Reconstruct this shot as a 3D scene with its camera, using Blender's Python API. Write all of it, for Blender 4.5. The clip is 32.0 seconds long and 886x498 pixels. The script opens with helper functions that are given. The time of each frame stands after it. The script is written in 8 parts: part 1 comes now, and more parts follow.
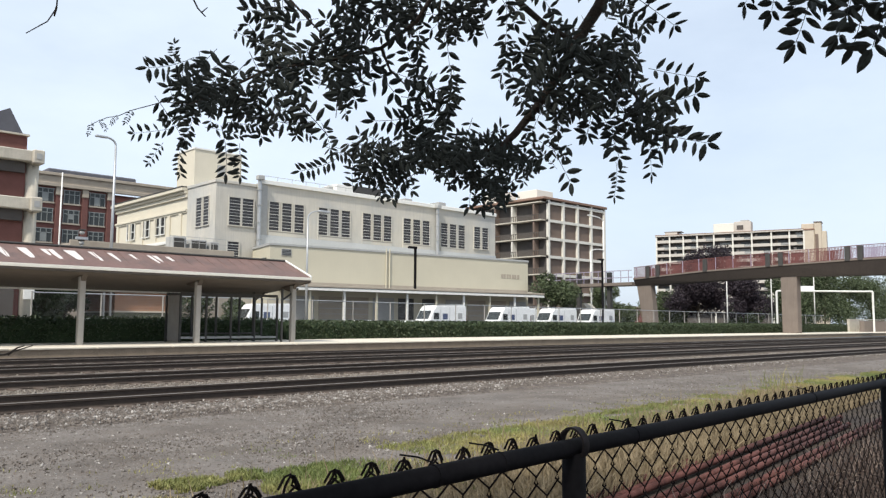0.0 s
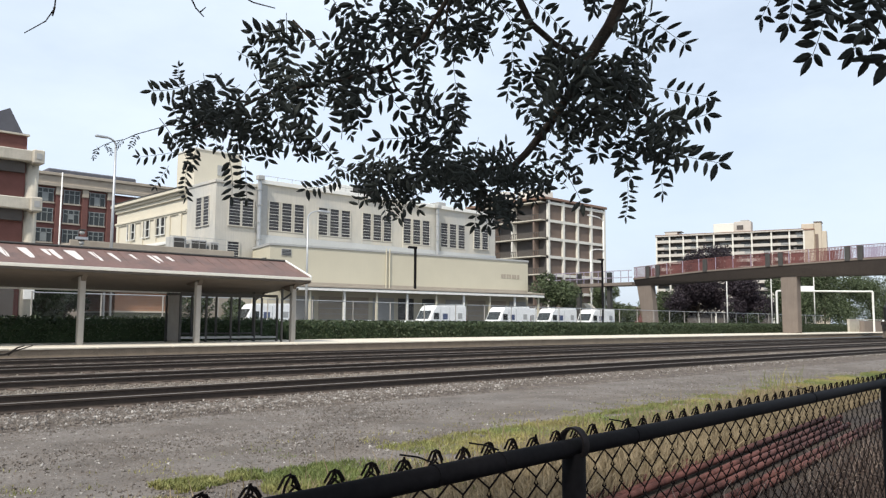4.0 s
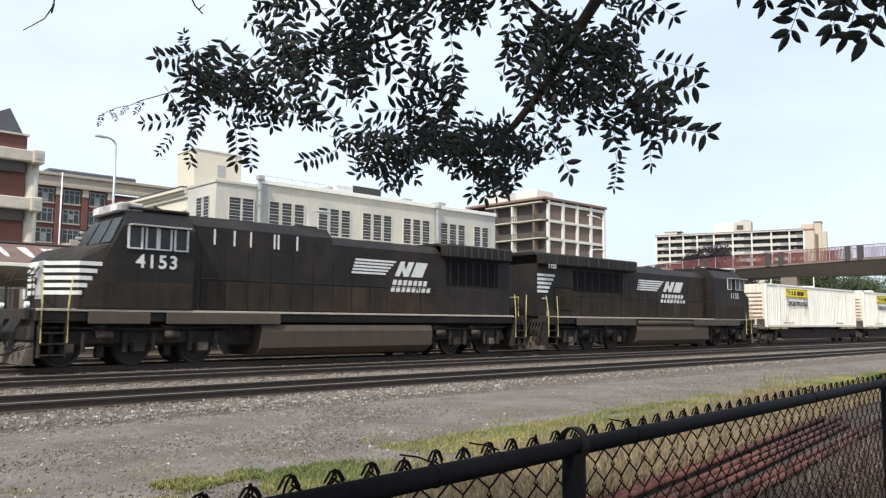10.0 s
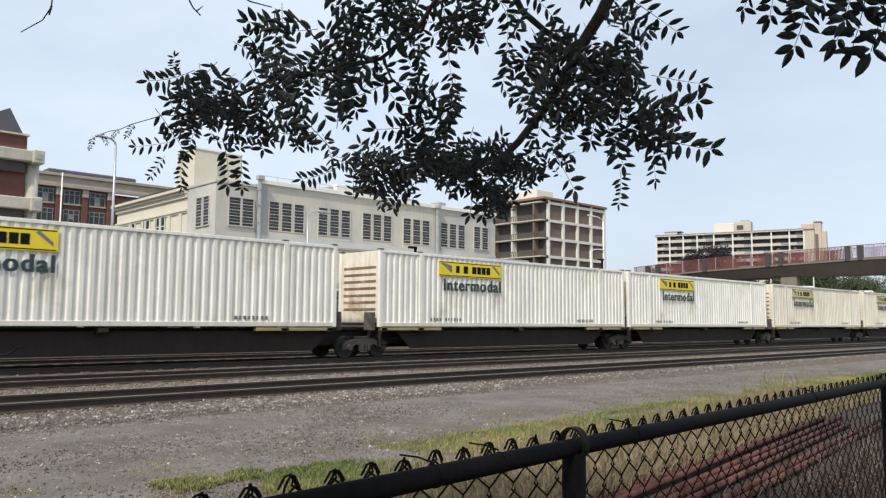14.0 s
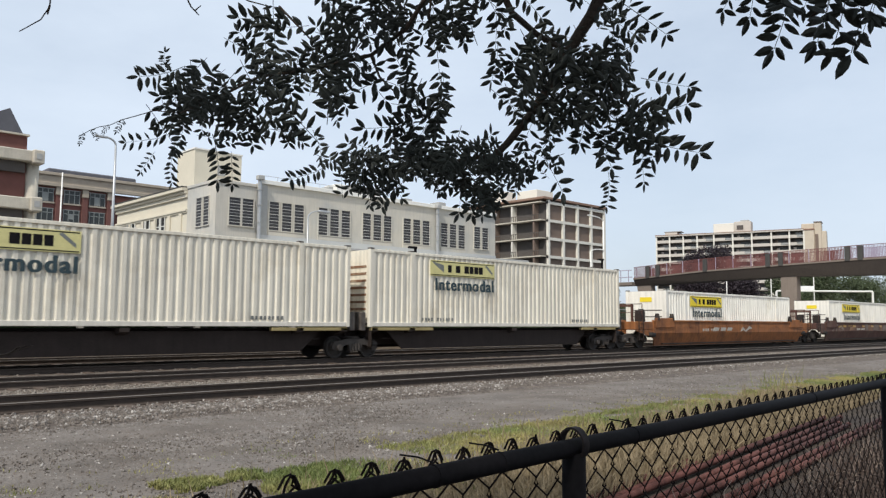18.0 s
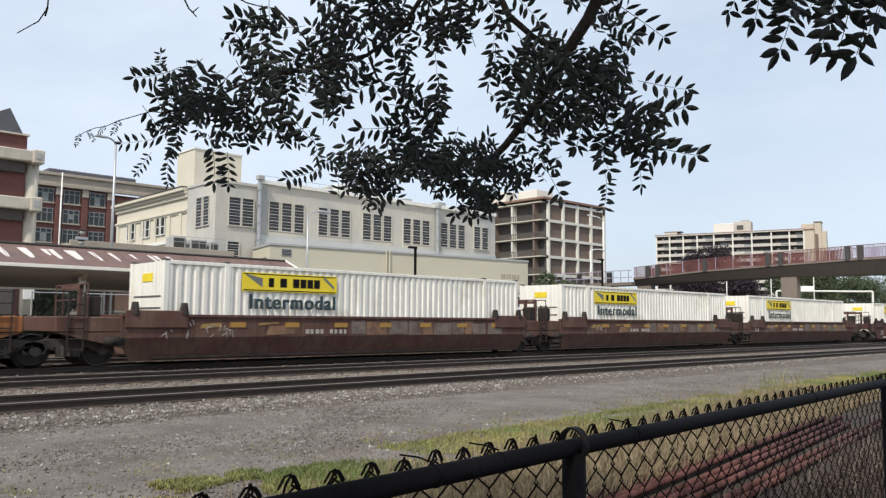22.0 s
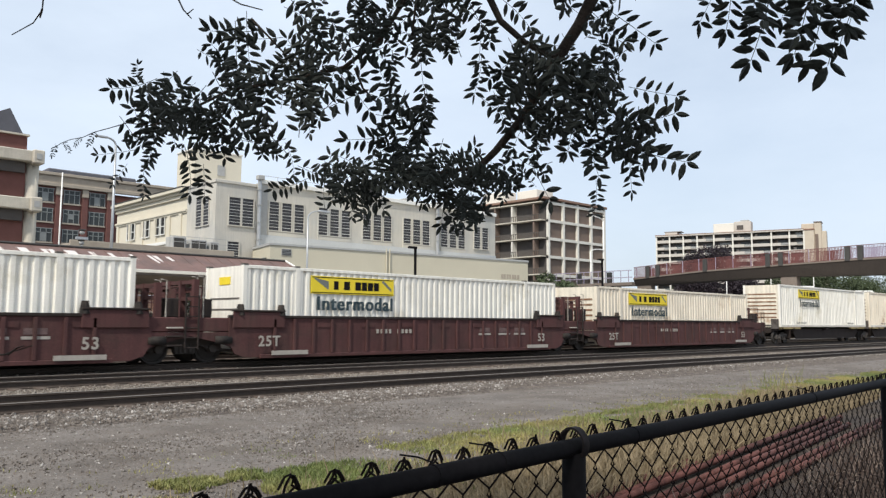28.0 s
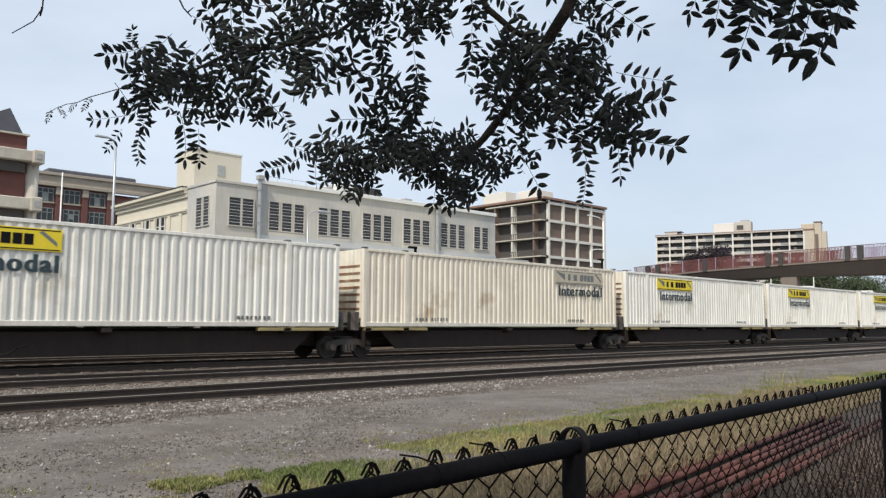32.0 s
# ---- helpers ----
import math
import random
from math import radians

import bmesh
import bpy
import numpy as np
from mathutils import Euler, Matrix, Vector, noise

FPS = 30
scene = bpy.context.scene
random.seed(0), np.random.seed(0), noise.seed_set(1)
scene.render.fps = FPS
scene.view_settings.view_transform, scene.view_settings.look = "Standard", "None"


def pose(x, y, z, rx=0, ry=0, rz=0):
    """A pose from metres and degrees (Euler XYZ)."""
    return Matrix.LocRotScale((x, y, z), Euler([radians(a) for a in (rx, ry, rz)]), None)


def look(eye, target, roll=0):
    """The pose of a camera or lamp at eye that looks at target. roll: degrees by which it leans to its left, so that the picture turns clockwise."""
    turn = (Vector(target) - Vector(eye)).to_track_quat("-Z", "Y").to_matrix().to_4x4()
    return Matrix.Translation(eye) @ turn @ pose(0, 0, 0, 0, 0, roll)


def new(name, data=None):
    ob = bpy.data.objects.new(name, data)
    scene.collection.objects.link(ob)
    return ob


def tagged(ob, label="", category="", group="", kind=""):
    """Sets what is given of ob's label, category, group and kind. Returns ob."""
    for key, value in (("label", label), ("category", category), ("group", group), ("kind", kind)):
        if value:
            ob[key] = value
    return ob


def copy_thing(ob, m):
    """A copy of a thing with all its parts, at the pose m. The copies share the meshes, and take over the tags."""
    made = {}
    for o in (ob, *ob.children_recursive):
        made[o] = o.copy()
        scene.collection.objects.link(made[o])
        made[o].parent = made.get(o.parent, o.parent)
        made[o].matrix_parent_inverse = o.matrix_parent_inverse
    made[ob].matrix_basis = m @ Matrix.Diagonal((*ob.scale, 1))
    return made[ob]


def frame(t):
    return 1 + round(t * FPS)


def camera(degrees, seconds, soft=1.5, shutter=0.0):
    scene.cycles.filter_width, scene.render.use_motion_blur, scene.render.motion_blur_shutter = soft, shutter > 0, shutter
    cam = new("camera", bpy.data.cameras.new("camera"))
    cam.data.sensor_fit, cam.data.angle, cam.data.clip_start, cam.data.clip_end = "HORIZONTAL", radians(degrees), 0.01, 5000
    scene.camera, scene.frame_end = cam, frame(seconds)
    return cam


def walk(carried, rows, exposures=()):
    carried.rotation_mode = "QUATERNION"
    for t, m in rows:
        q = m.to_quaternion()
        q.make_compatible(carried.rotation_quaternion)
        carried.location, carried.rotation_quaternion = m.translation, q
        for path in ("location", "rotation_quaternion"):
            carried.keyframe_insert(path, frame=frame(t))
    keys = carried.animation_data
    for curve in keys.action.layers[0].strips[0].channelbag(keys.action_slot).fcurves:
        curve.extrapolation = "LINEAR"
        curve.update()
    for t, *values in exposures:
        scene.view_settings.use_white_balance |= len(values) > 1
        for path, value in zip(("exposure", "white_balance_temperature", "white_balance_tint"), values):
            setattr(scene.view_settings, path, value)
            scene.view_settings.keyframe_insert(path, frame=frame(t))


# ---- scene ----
PLAT_SLOPE = 0.045

# ---- camera: it stands still beside the fence ----
cam = camera(58.967, 32.0, soft=1.3, shutter=0.1)
EYE = (0.0, 0.0, 1.32)
TURN, TILT = radians(43.5117), radians(5.3415)
AIM = (math.sin(TURN) * math.cos(TILT), math.cos(TURN) * math.cos(TILT), 1.32 + math.sin(TILT))
CAM_POSE = look(EYE, AIM, 0.35)
walk(cam, [(0.0, CAM_POSE), (32.0, CAM_POSE)], exposures=[(0.0, 0.02), (7.5, 0.02), (9.0, 0.02), (10.0, 0.16), (12.0, 0.15), (13.0, 0.08), (14.0, -0.13), (18.0, -0.20), (20.0, -0.13), (25.0, -0.13), (29.0, -0.08), (31.0, -0.08), (32.0, -0.20)])

# ---- world and sun ----
SUN_EL, SUN_AZ = radians(50), radians(202)   # azimuth measured from +x, anticlockwise
world = bpy.data.worlds.new("world")
scene.world = world
world.use_nodes = True
wn, wl = world.node_tree.nodes, world.node_tree.links
wn.clear()
w_out = wn.new("ShaderNodeOutputWorld")
w_bg = wn.new("ShaderNodeBackground")
w_bg.inputs["Strength"].default_value = 0.141
w_sky = wn.new("ShaderNodeTexSky")
w_sky.sky_type = 'NISHITA'
w_sky.sun_disc = False
w_sky.sun_elevation = SUN_EL
w_sky.sun_rotation = radians(90) - SUN_AZ
w_sky.dust_density = 2.5
w_tc = wn.new("ShaderNodeTexCoord")
w_map = wn.new("ShaderNodeMapping")
w_map.inputs["Scale"].default_value = (1.0, 1.0, 2.6)
w_noise = wn.new("ShaderNodeTexNoise")
w_noise.inputs["Scale"].default_value = 1.7
w_noise.inputs["Detail"].default_value = 7.0
w_noise.inputs["Roughness"].default_value = 0.58
w_ramp = wn.new("ShaderNodeValToRGB")
w_ramp.color_ramp.elements[0].position = 0.30
w_ramp.color_ramp.elements[1].position = 0.72
w_ramp.color_ramp.elements[0].color = (0.62, 0.62, 0.62, 1)
w_ramp.color_ramp.elements[1].color = (0.98, 0.98, 0.98, 1)
w_mix = wn.new("ShaderNodeMix")
w_mix.data_type = 'RGBA'
w_mix.inputs[7].default_value = (6.2, 7.05, 8.15, 1)   # thin bright cloud
wl.new(w_tc.outputs["Generated"], w_map.inputs["Vector"])
wl.new(w_map.outputs[0], w_noise.inputs["Vector"])
wl.new(w_noise.outputs["Fac"], w_ramp.inputs["Fac"])
wl.new(w_ramp.outputs["Color"], w_mix.inputs[0])
wl.new(w_sky.outputs[0], w_mix.inputs[6])
wl.new(w_mix.outputs[2], w_bg.inputs["Color"])
wl.new(w_bg.outputs[0], w_out.inputs[0])
sun = new("sun", bpy.data.lights.new("sun", 'SUN'))
sun.data.energy = 4.35
sun.data.angle = radians(3.0)
sun.data.color = (1.0, 0.95, 0.86)
SUN_DIR = Vector((math.cos(SUN_EL) * math.cos(SUN_AZ), math.cos(SUN_EL) * math.sin(SUN_AZ), math.sin(SUN_EL)))
sun.matrix_world = look(SUN_DIR * 60, (0, 0, 0))


# ---- building helpers ----
def part(name, bm, material, parent=None, label="", smooth=False):
    me = bpy.data.meshes.new(name)
    bm.normal_update()
    bm.to_mesh(me)
    bm.free()
    return piece(name, me, material, parent, label=label, smooth=smooth)


def piece(name, me, material=None, parent=None, m=None, label="", smooth=False):
    if material is not None and not me.materials:
        me.materials.append(material)
    if smooth:
        for p in me.polygons:
            p.use_smooth = True
    ob = new(name, me)
    if parent is not None:
        ob.parent = parent
    if m is not None:
        ob.matrix_basis = m
    if label:
        ob["label"] = label
    return ob


def thing(name, label, category, m=None, group="", kind=""):
    ob = new(name)
    ob.empty_display_size = 0.3
    if m is not None:
        ob.matrix_basis = m
    return tagged(ob, label, category, group, kind)


def box(bm, x0, x1, y0, y1, z0, z1, bevel=0.0, m=None):
    vs = [bm.verts.new((x, y, z)) for x in (x0, x1) for y in (y0, y1) for z in (z0, z1)]
    fs = [bm.faces.new([vs[i] for i in f]) for f in
          ((0, 1, 3, 2), (4, 6, 7, 5), (0, 4, 5, 1), (2, 3, 7, 6), (0, 2, 6, 4), (1, 5, 7, 3))]
    if bevel > 0:
        es = list({e for f in fs for e in f.edges})
        r = bmesh.ops.bevel(bm, geom=es, offset=bevel, segments=1, affect='EDGES')
        vs = list({v for f in r["faces"] for v in f.verts} | {v for v in vs if v.is_valid})
    if m is not None:
        for v in vs:
            v.co = m @ v.co
    return vs


def prism(bm, outline, a0, a1, axis="y"):
    """A solid with the outline (in the two other axes) swept from a0 to a1 along axis."""
    def put(p, a):
        return {"y": (p[0], a, p[1]), "x": (a, p[0], p[1]), "z": (p[0], p[1], a)}[axis]
    va = [bm.verts.new(put(p, a0)) for p in outline]
    vb = [bm.verts.new(put(p, a1)) for p in outline]
    n = len(outline)
    bm.faces.new(va)
    bm.faces.new(vb[::-1])
    for i in range(n):
        bm.faces.new((va[i], vb[i], vb[(i + 1) % n], va[(i + 1) % n]))
    bmesh.ops.recalc_face_normals(bm, faces=bm.faces[:])


def tube(bm, pts, r, n=6, r1=None, caps=True):
    """A round bar along the points; the radius may run from r to r1."""
    pts = [Vector(p) for p in pts]
    rings = []
    for i, p in enumerate(pts):
        d = (pts[min(i + 1, len(pts) - 1)] - pts[max(i - 1, 0)]).normalized()
        side = d.cross(Vector((0, 0, 1)))
        if side.length < 1e-3:
            side = d.cross(Vector((0, 1, 0)))
        side.normalize()
        up = side.cross(d)
        rr = r if r1 is None else r + (r1 - r) * i / (len(pts) - 1)
        rings.append([bm.verts.new(p + (side * math.cos(2 * math.pi * k / n) + up * math.sin(2 * math.pi * k / n)) * rr)
                      for k in range(n)])
    for a, b in zip(rings, rings[1:]):
        for k in range(n):
            bm.faces.new((a[k], a[(k + 1) % n], b[(k + 1) % n], b[k]))
    if caps:
        bm.faces.new(rings[0][::-1])
        bm.faces.new(rings[-1])


def BM(*boxes, bevel=0.0):
    bm = bmesh.new()
    for b in boxes:
        box(bm, *b, bevel=bevel)
    return bm


def text_mesh(word, height, depth=0.004, space=1.12, heavy=0.03):
    """The word as a flat mesh in the x-z plane, its lower left corner at the origin, facing -y."""
    cu = bpy.data.curves.new("word", 'FONT')
    cu.body = word
    cu.size = height * 1.38
    cu.extrude = depth / 2
    cu.offset = heavy * height
    cu.space_character = space
    tmp = bpy.data.objects.new("word", cu)
    scene.collection.objects.link(tmp)
    bpy.context.view_layer.update()
    me = bpy.data.meshes.new_from_object(tmp.evaluated_get(bpy.context.evaluated_depsgraph_get()))
    bpy.data.objects.remove(tmp)
    me.transform(Matrix.Rotation(radians(90), 4, 'X'))
    return me


# ---- materials ----
def mat(name, color, rough=0.7, metal=0.0, vary=0.18, scale=3.0, fine=40.0, bump=0.0, bump_scale=None, second=None,
        second_at=0.62, rand=0.0, spec=0.4, streak=0.0, alpha=None):
    """A worn surface: two scales of noise in the colour, an optional second colour in patches, streaks and fine relief."""
    m = bpy.data.materials.new(name)
    m.use_nodes = True
    nt = m.node_tree
    N, Lk = nt.nodes, nt.links
    b = N["Principled BSDF"]
    b.inputs["Roughness"].default_value = rough
    b.inputs["Metallic"].default_value = metal
    b.inputs["Specular IOR Level"].default_value = spec
    tc = N.new("ShaderNodeTexCoord")
    n1 = N.new("ShaderNodeTexNoise")
    n1.inputs["Scale"].default_value = scale
    n1.inputs["Detail"].default_value = 5.0
    n2 = N.new("ShaderNodeTexNoise")
    n2.inputs["Scale"].default_value = fine
    n2.inputs["Detail"].default_value = 3.0
    Lk.new(tc.outputs["Object"], n1.inputs["Vector"])
    Lk.new(tc.outputs["Object"], n2.inputs["Vector"])
    add = N.new("ShaderNodeMath")
    add.operation = 'ADD'
    Lk.new(n1.outputs["Fac"], add.inputs[0])
    Lk.new(n2.outputs["Fac"], add.inputs[1])
    mr = N.new("ShaderNodeMapRange")
    mr.inputs[1].default_value = 0.62
    mr.inputs[2].default_value = 1.38
    mr.inputs[3].default_value = 1.0 - vary
    mr.inputs[4].default_value = 1.0 + vary
    Lk.new(add.outputs[0], mr.inputs[0])
    val = mr.outputs[0]
    if rand > 0:
        oi = N.new("ShaderNodeObjectInfo")
        r2 = N.new("ShaderNodeMapRange")
        r2.inputs[3].default_value = 1.0 - rand
        r2.inputs[4].default_value = 1.0 + rand
        Lk.new(oi.outputs["Random"], r2.inputs[0])
        mu = N.new("ShaderNodeMath")
        mu.operation = 'MULTIPLY'
        Lk.new(val, mu.inputs[0])
        Lk.new(r2.outputs[0], mu.inputs[1])
        val = mu.outputs[0]
    col = N.new("ShaderNodeRGB")
    col.outputs[0].default_value = (*color, 1)
    base = col.outputs[0]
    if second is not None:
        n3 = N.new("ShaderNodeTexNoise")
        n3.inputs["Scale"].default_value = scale * 0.55
        n3.inputs["Detail"].default_value = 8.0
        n3.inputs["Roughness"].default_value = 0.65
        Lk.new(tc.outputs["Object"], n3.inputs["Vector"])
        rp = N.new("ShaderNodeMapRange")
        rp.inputs[1].default_value = second_at - 0.1
        rp.inputs[2].default_value = second_at + 0.1
        Lk.new(n3.outputs["Fac"], rp.inputs[0])
        mx = N.new("ShaderNodeMix")
        mx.data_type = 'RGBA'
        mx.inputs[7].default_value = (*second, 1)
        Lk.new(rp.outputs[0], mx.inputs[0])
        Lk.new(base, mx.inputs[6])
        base = mx.outputs[2]
    if streak > 0:
        mp = N.new("ShaderNodeMapping")
        mp.inputs["Scale"].default_value = (7.0, 7.0, 0.35)
        n4 = N.new("ShaderNodeTexNoise")
        n4.inputs["Scale"].default_value = 1.0
        n4.inputs["Detail"].default_value = 6.0
        Lk.new(tc.outputs["Object"], mp.inputs["Vector"])
        Lk.new(mp.outputs[0], n4.inputs["Vector"])
        r4 = N.new("ShaderNodeMapRange")
        r4.inputs[1].default_value = 0.42
        r4.inputs[2].default_value = 0.75
        r4.inputs[3].default_value = 1.0
        r4.inputs[4].default_value = 1.0 - streak
        Lk.new(n4.outputs["Fac"], r4.inputs[0])
        m4 = N.new("ShaderNodeMath")
        m4.operation = 'MULTIPLY'
        Lk.new(val, m4.inputs[0])
        Lk.new(r4.outputs[0], m4.inputs[1])
        val = m4.outputs[0]
    sc = N.new("ShaderNodeVectorMath")
    sc.operation = 'SCALE'
    Lk.new(base, sc.inputs[0])
    Lk.new(val, sc.inputs["Scale"])
    Lk.new(sc.outputs[0], b.inputs["Base Color"])
    if bump > 0:
        n5 = N.new("ShaderNodeTexNoise")
        n5.inputs["Scale"].default_value = bump_scale or fine
        n5.inputs["Detail"].default_value = 4.0
        Lk.new(tc.outputs["Object"], n5.inputs["Vector"])
        bp = N.new("ShaderNodeBump")
        bp.inputs["Strength"].default_value = bump
        bp.inputs["Distance"].default_value = 0.03
        Lk.new(n5.outputs["Fac"], bp.inputs["Height"])
        Lk.new(bp.outputs[0], b.inputs["Normal"])
    return m


def glass_mat(name, color, rough=0.05):
    m = mat(name, color, rough=rough, vary=0.1, spec=0.6)
    return m


GRAVEL = mat("gravel", (0.158, 0.138, 0.122), 0.95, vary=0.34, scale=1.3, fine=24, bump=0.9, bump_scale=32, second=(0.118, 0.098, 0.082), second_at=0.52)
BALLAST = mat("ballast", (0.125, 0.100, 0.080), 0.95, vary=0.45, scale=6, fine=22, bump=1.0, bump_scale=16, second=(0.07, 0.055, 0.046), second_at=0.52)
STONE = mat("ballast_stone", (0.130, 0.110, 0.095), 0.9, vary=0.55, scale=11, fine=30, bump=0.3, second=(0.50, 0.475, 0.44), second_at=0.61)
TIE = mat("tie_wood", (0.085, 0.062, 0.048), 0.9, vary=0.35, scale=5, fine=50, bump=0.5)
RAIL_SIDE = mat("rail_rust", (0.048, 0.036, 0.029), 0.8, vary=0.3, scale=6, fine=60)
RAIL_TOP = mat("rail_head", (0.20, 0.175, 0.15), 0.5, metal=0.5, vary=0.2, scale=4, fine=60)
CONCRETE = mat("concrete", (0.52, 0.48, 0.40), 0.85, vary=0.16, scale=1.2, fine=25, bump=0.2, second=(0.40, 0.36, 0.31), second_at=0.6, streak=0.1)
PLATFORM_TOP = mat("platform_slab", (0.60, 0.54, 0.44), 0.85, vary=0.14, scale=0.7, fine=25, bump=0.15, second=(0.48, 0.43, 0.35))
PLATFORM_SIDE = mat("platform_side", (0.25, 0.195, 0.14), 0.9, vary=0.25, scale=2, fine=25, bump=0.3)
ASPHALT = mat("asphalt", (0.075, 0.075, 0.075), 0.9, vary=0.2, scale=0.6, fine=40, bump=0.3)
SOIL = mat("dry_soil", (0.034, 0.024, 0.018), 0.95, vary=0.5, scale=2.5, fine=25, bump=0.8, second=(0.060, 0.044, 0.028), second_at=0.55)
GRASS = mat("grass", (0.135, 0.165, 0.050), 0.7, vary=0.4, scale=0.9, fine=20, second=(0.29, 0.25, 0.095), second_at=0.50)
STRAW = mat("dry_grass", (0.225, 0.175, 0.105), 0.8, vary=0.35, scale=2, fine=20)
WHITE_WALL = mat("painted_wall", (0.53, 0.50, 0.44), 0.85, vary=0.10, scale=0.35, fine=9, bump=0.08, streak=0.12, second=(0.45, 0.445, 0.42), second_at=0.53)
BLUE_WALL = mat("bluish_wall", (0.47, 0.485, 0.49), 0.85, vary=0.09, scale=0.35, fine=9, streak=0.03)
# sunlight on the hall's end and tower put into this brighter cream
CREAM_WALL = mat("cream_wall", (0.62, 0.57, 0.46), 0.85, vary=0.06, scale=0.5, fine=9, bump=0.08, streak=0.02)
BEIGE_WALL = mat("beige_wall", (0.53, 0.485, 0.375), 0.85, vary=0.06, scale=0.4, fine=9, bump=0.08, streak=0.02)
GREY_TRIM = mat("grey_trim", (0.36, 0.36, 0.35), 0.7, vary=0.1)
DARK_TRIM = mat("dark_trim", (0.05, 0.048, 0.045), 0.6, vary=0.2)
BRICK = mat("red_brick", (0.150, 0.066, 0.056), 0.9, vary=0.18, scale=1.5, fine=30, bump=0.3)
SHED_GREEN = mat("olive_render", (0.13, 0.13, 0.085), 0.9, vary=0.25, scale=2)
BRICK_TAN = mat("tan_brick", (0.34, 0.19, 0.12), 0.9, vary=0.2, scale=3, fine=30, bump=0.3)
SLATE = mat("roof_slate", (0.10, 0.10, 0.115), 0.7, vary=0.2, scale=3)
LOUVER = mat("louver_dark", (0.035, 0.035, 0.04), 0.5, vary=0.2)
WHITE_TRIM = mat("white_trim", (0.74, 0.73, 0.69), 0.6, vary=0.08)
PANE = mat("window_glass", (0.035, 0.040, 0.040), 0.15, spec=0.35, vary=0.2, scale=0.7)
PANE_PALE = glass_mat("window_pale", (0.20, 0.21, 0.20), 0.15)
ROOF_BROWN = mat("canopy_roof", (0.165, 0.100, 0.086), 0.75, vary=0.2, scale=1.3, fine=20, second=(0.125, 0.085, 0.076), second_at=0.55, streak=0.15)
ROOF_PALE = mat("worn_roof_patch", (0.60, 0.55, 0.52), 0.8, vary=0.15)
# canopy underside: shade below the roof put into this darker brown
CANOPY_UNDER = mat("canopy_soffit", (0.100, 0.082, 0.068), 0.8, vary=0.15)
POST_PAINT = mat("post_paint", (0.34, 0.32, 0.29), 0.7, vary=0.12, streak=0.1)
STEEL_GREY = mat("galvanised_steel", (0.42, 0.43, 0.44), 0.45, metal=0.5, vary=0.12)
BLACK_PAINT = mat("black_paint", (0.011, 0.010, 0.011), 0.75, spec=0.08, vary=0.3, scale=6, fine=80)
WHITE_PAINT = mat("white_paint", (0.80, 0.80, 0.79), 0.4, vary=0.05)
HEDGE = mat("hedge_leaf", (0.038, 0.054, 0.024), 0.7, vary=0.45, scale=2, fine=18)
# solid inside of the hedge: shade between leaves put into a darker green
HEDGE_CORE = mat("hedge_core_shade", (0.02, 0.035, 0.012), 0.9, vary=0.4, scale=4, fine=30)
TREE_GREEN = mat("tree_leaf", (0.056, 0.074, 0.032), 0.7, vary=0.4, scale=0.8, fine=8)
TREE_PURPLE = mat("purple_leaf", (0.026, 0.018, 0.024), 0.7, vary=0.4, scale=0.8, fine=8)
BARK = mat("bark", (0.075, 0.055, 0.04), 0.9, vary=0.3, scale=12, fine=60, bump=0.6)
# near-black concrete: shade under the deck is put into the colour
BRIDGE_DECK = mat("bridge_concrete_shade", (0.050, 0.040, 0.034), 0.85, vary=0.15, scale=0.8, fine=12, streak=0.15)
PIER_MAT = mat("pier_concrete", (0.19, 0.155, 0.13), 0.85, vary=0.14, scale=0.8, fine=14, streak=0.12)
MESH_PURPLE = mat("purple_mesh", (0.32, 0.28, 0.36), 0.6, vary=0.1)
APT_WHITE = mat("concrete_frame", (0.68, 0.65, 0.58), 0.8, vary=0.06)
APT_BROWN = mat("brown_screen", (0.17, 0.125, 0.10), 0.8, vary=0.15, scale=1)
# shade inside recesses put into this colour; rails and vents share it
APT_DARK = mat("recess_shade_dark", (0.085, 0.075, 0.068), 0.8, vary=0.15, scale=1)
APT_ROOF_EDGE = mat("rust_coping", (0.25, 0.15, 0.11), 0.8, vary=0.15)
TAN_FACADE = mat("tan_facade", (0.50, 0.43, 0.34), 0.8, vary=0.08, scale=0.6)
MESH_RED = mat("red_mesh", (0.15, 0.055, 0.05), 0.7, vary=0.15)
CORNICE = mat("weathered_cornice", (0.36, 0.31, 0.25), 0.85, vary=0.15, scale=0.8, fine=9)
FLAT_SLAB = mat("flats_concrete", (0.50, 0.46, 0.41), 0.85, vary=0.1, scale=0.5)


# ---- ground: one sheet with the track bed ----
def ground_z(y):
    rows = ((-400, -0.2), (3.0, -0.2), (8.2, -0.2), (12.0, -0.22), (13.1, -0.17), (30.6, -0.17), (31.2, -0.12), (46, 0.0), (700, 0.0))
    for (a, za), (b, zb) in zip(rows, rows[1:]):
        if y <= b:
            return za + (zb - za) * (y - a) / (b - a)
    return 0.0


bm = bmesh.new()
ys = [-400, -60, -15, -4, 0] + [1 + 0.5 * i for i in range(25)] + [13.1, 20, 30.6, 31.2, 46, 90, 300, 1500]
xs = [-900, -200, -60, -20] + [-10 + 2.0 * i for i in range(26)] + [60, 90, 140, 300, 1800]
grid = [[bm.verts.new((x, y, ground_z(y) + (0.02 * noise.noise((x * 0.7, y * 0.7, 0)) if 1 < y < 12 and -20 < x < 60 else 0)))
         for y in ys] for x in xs]
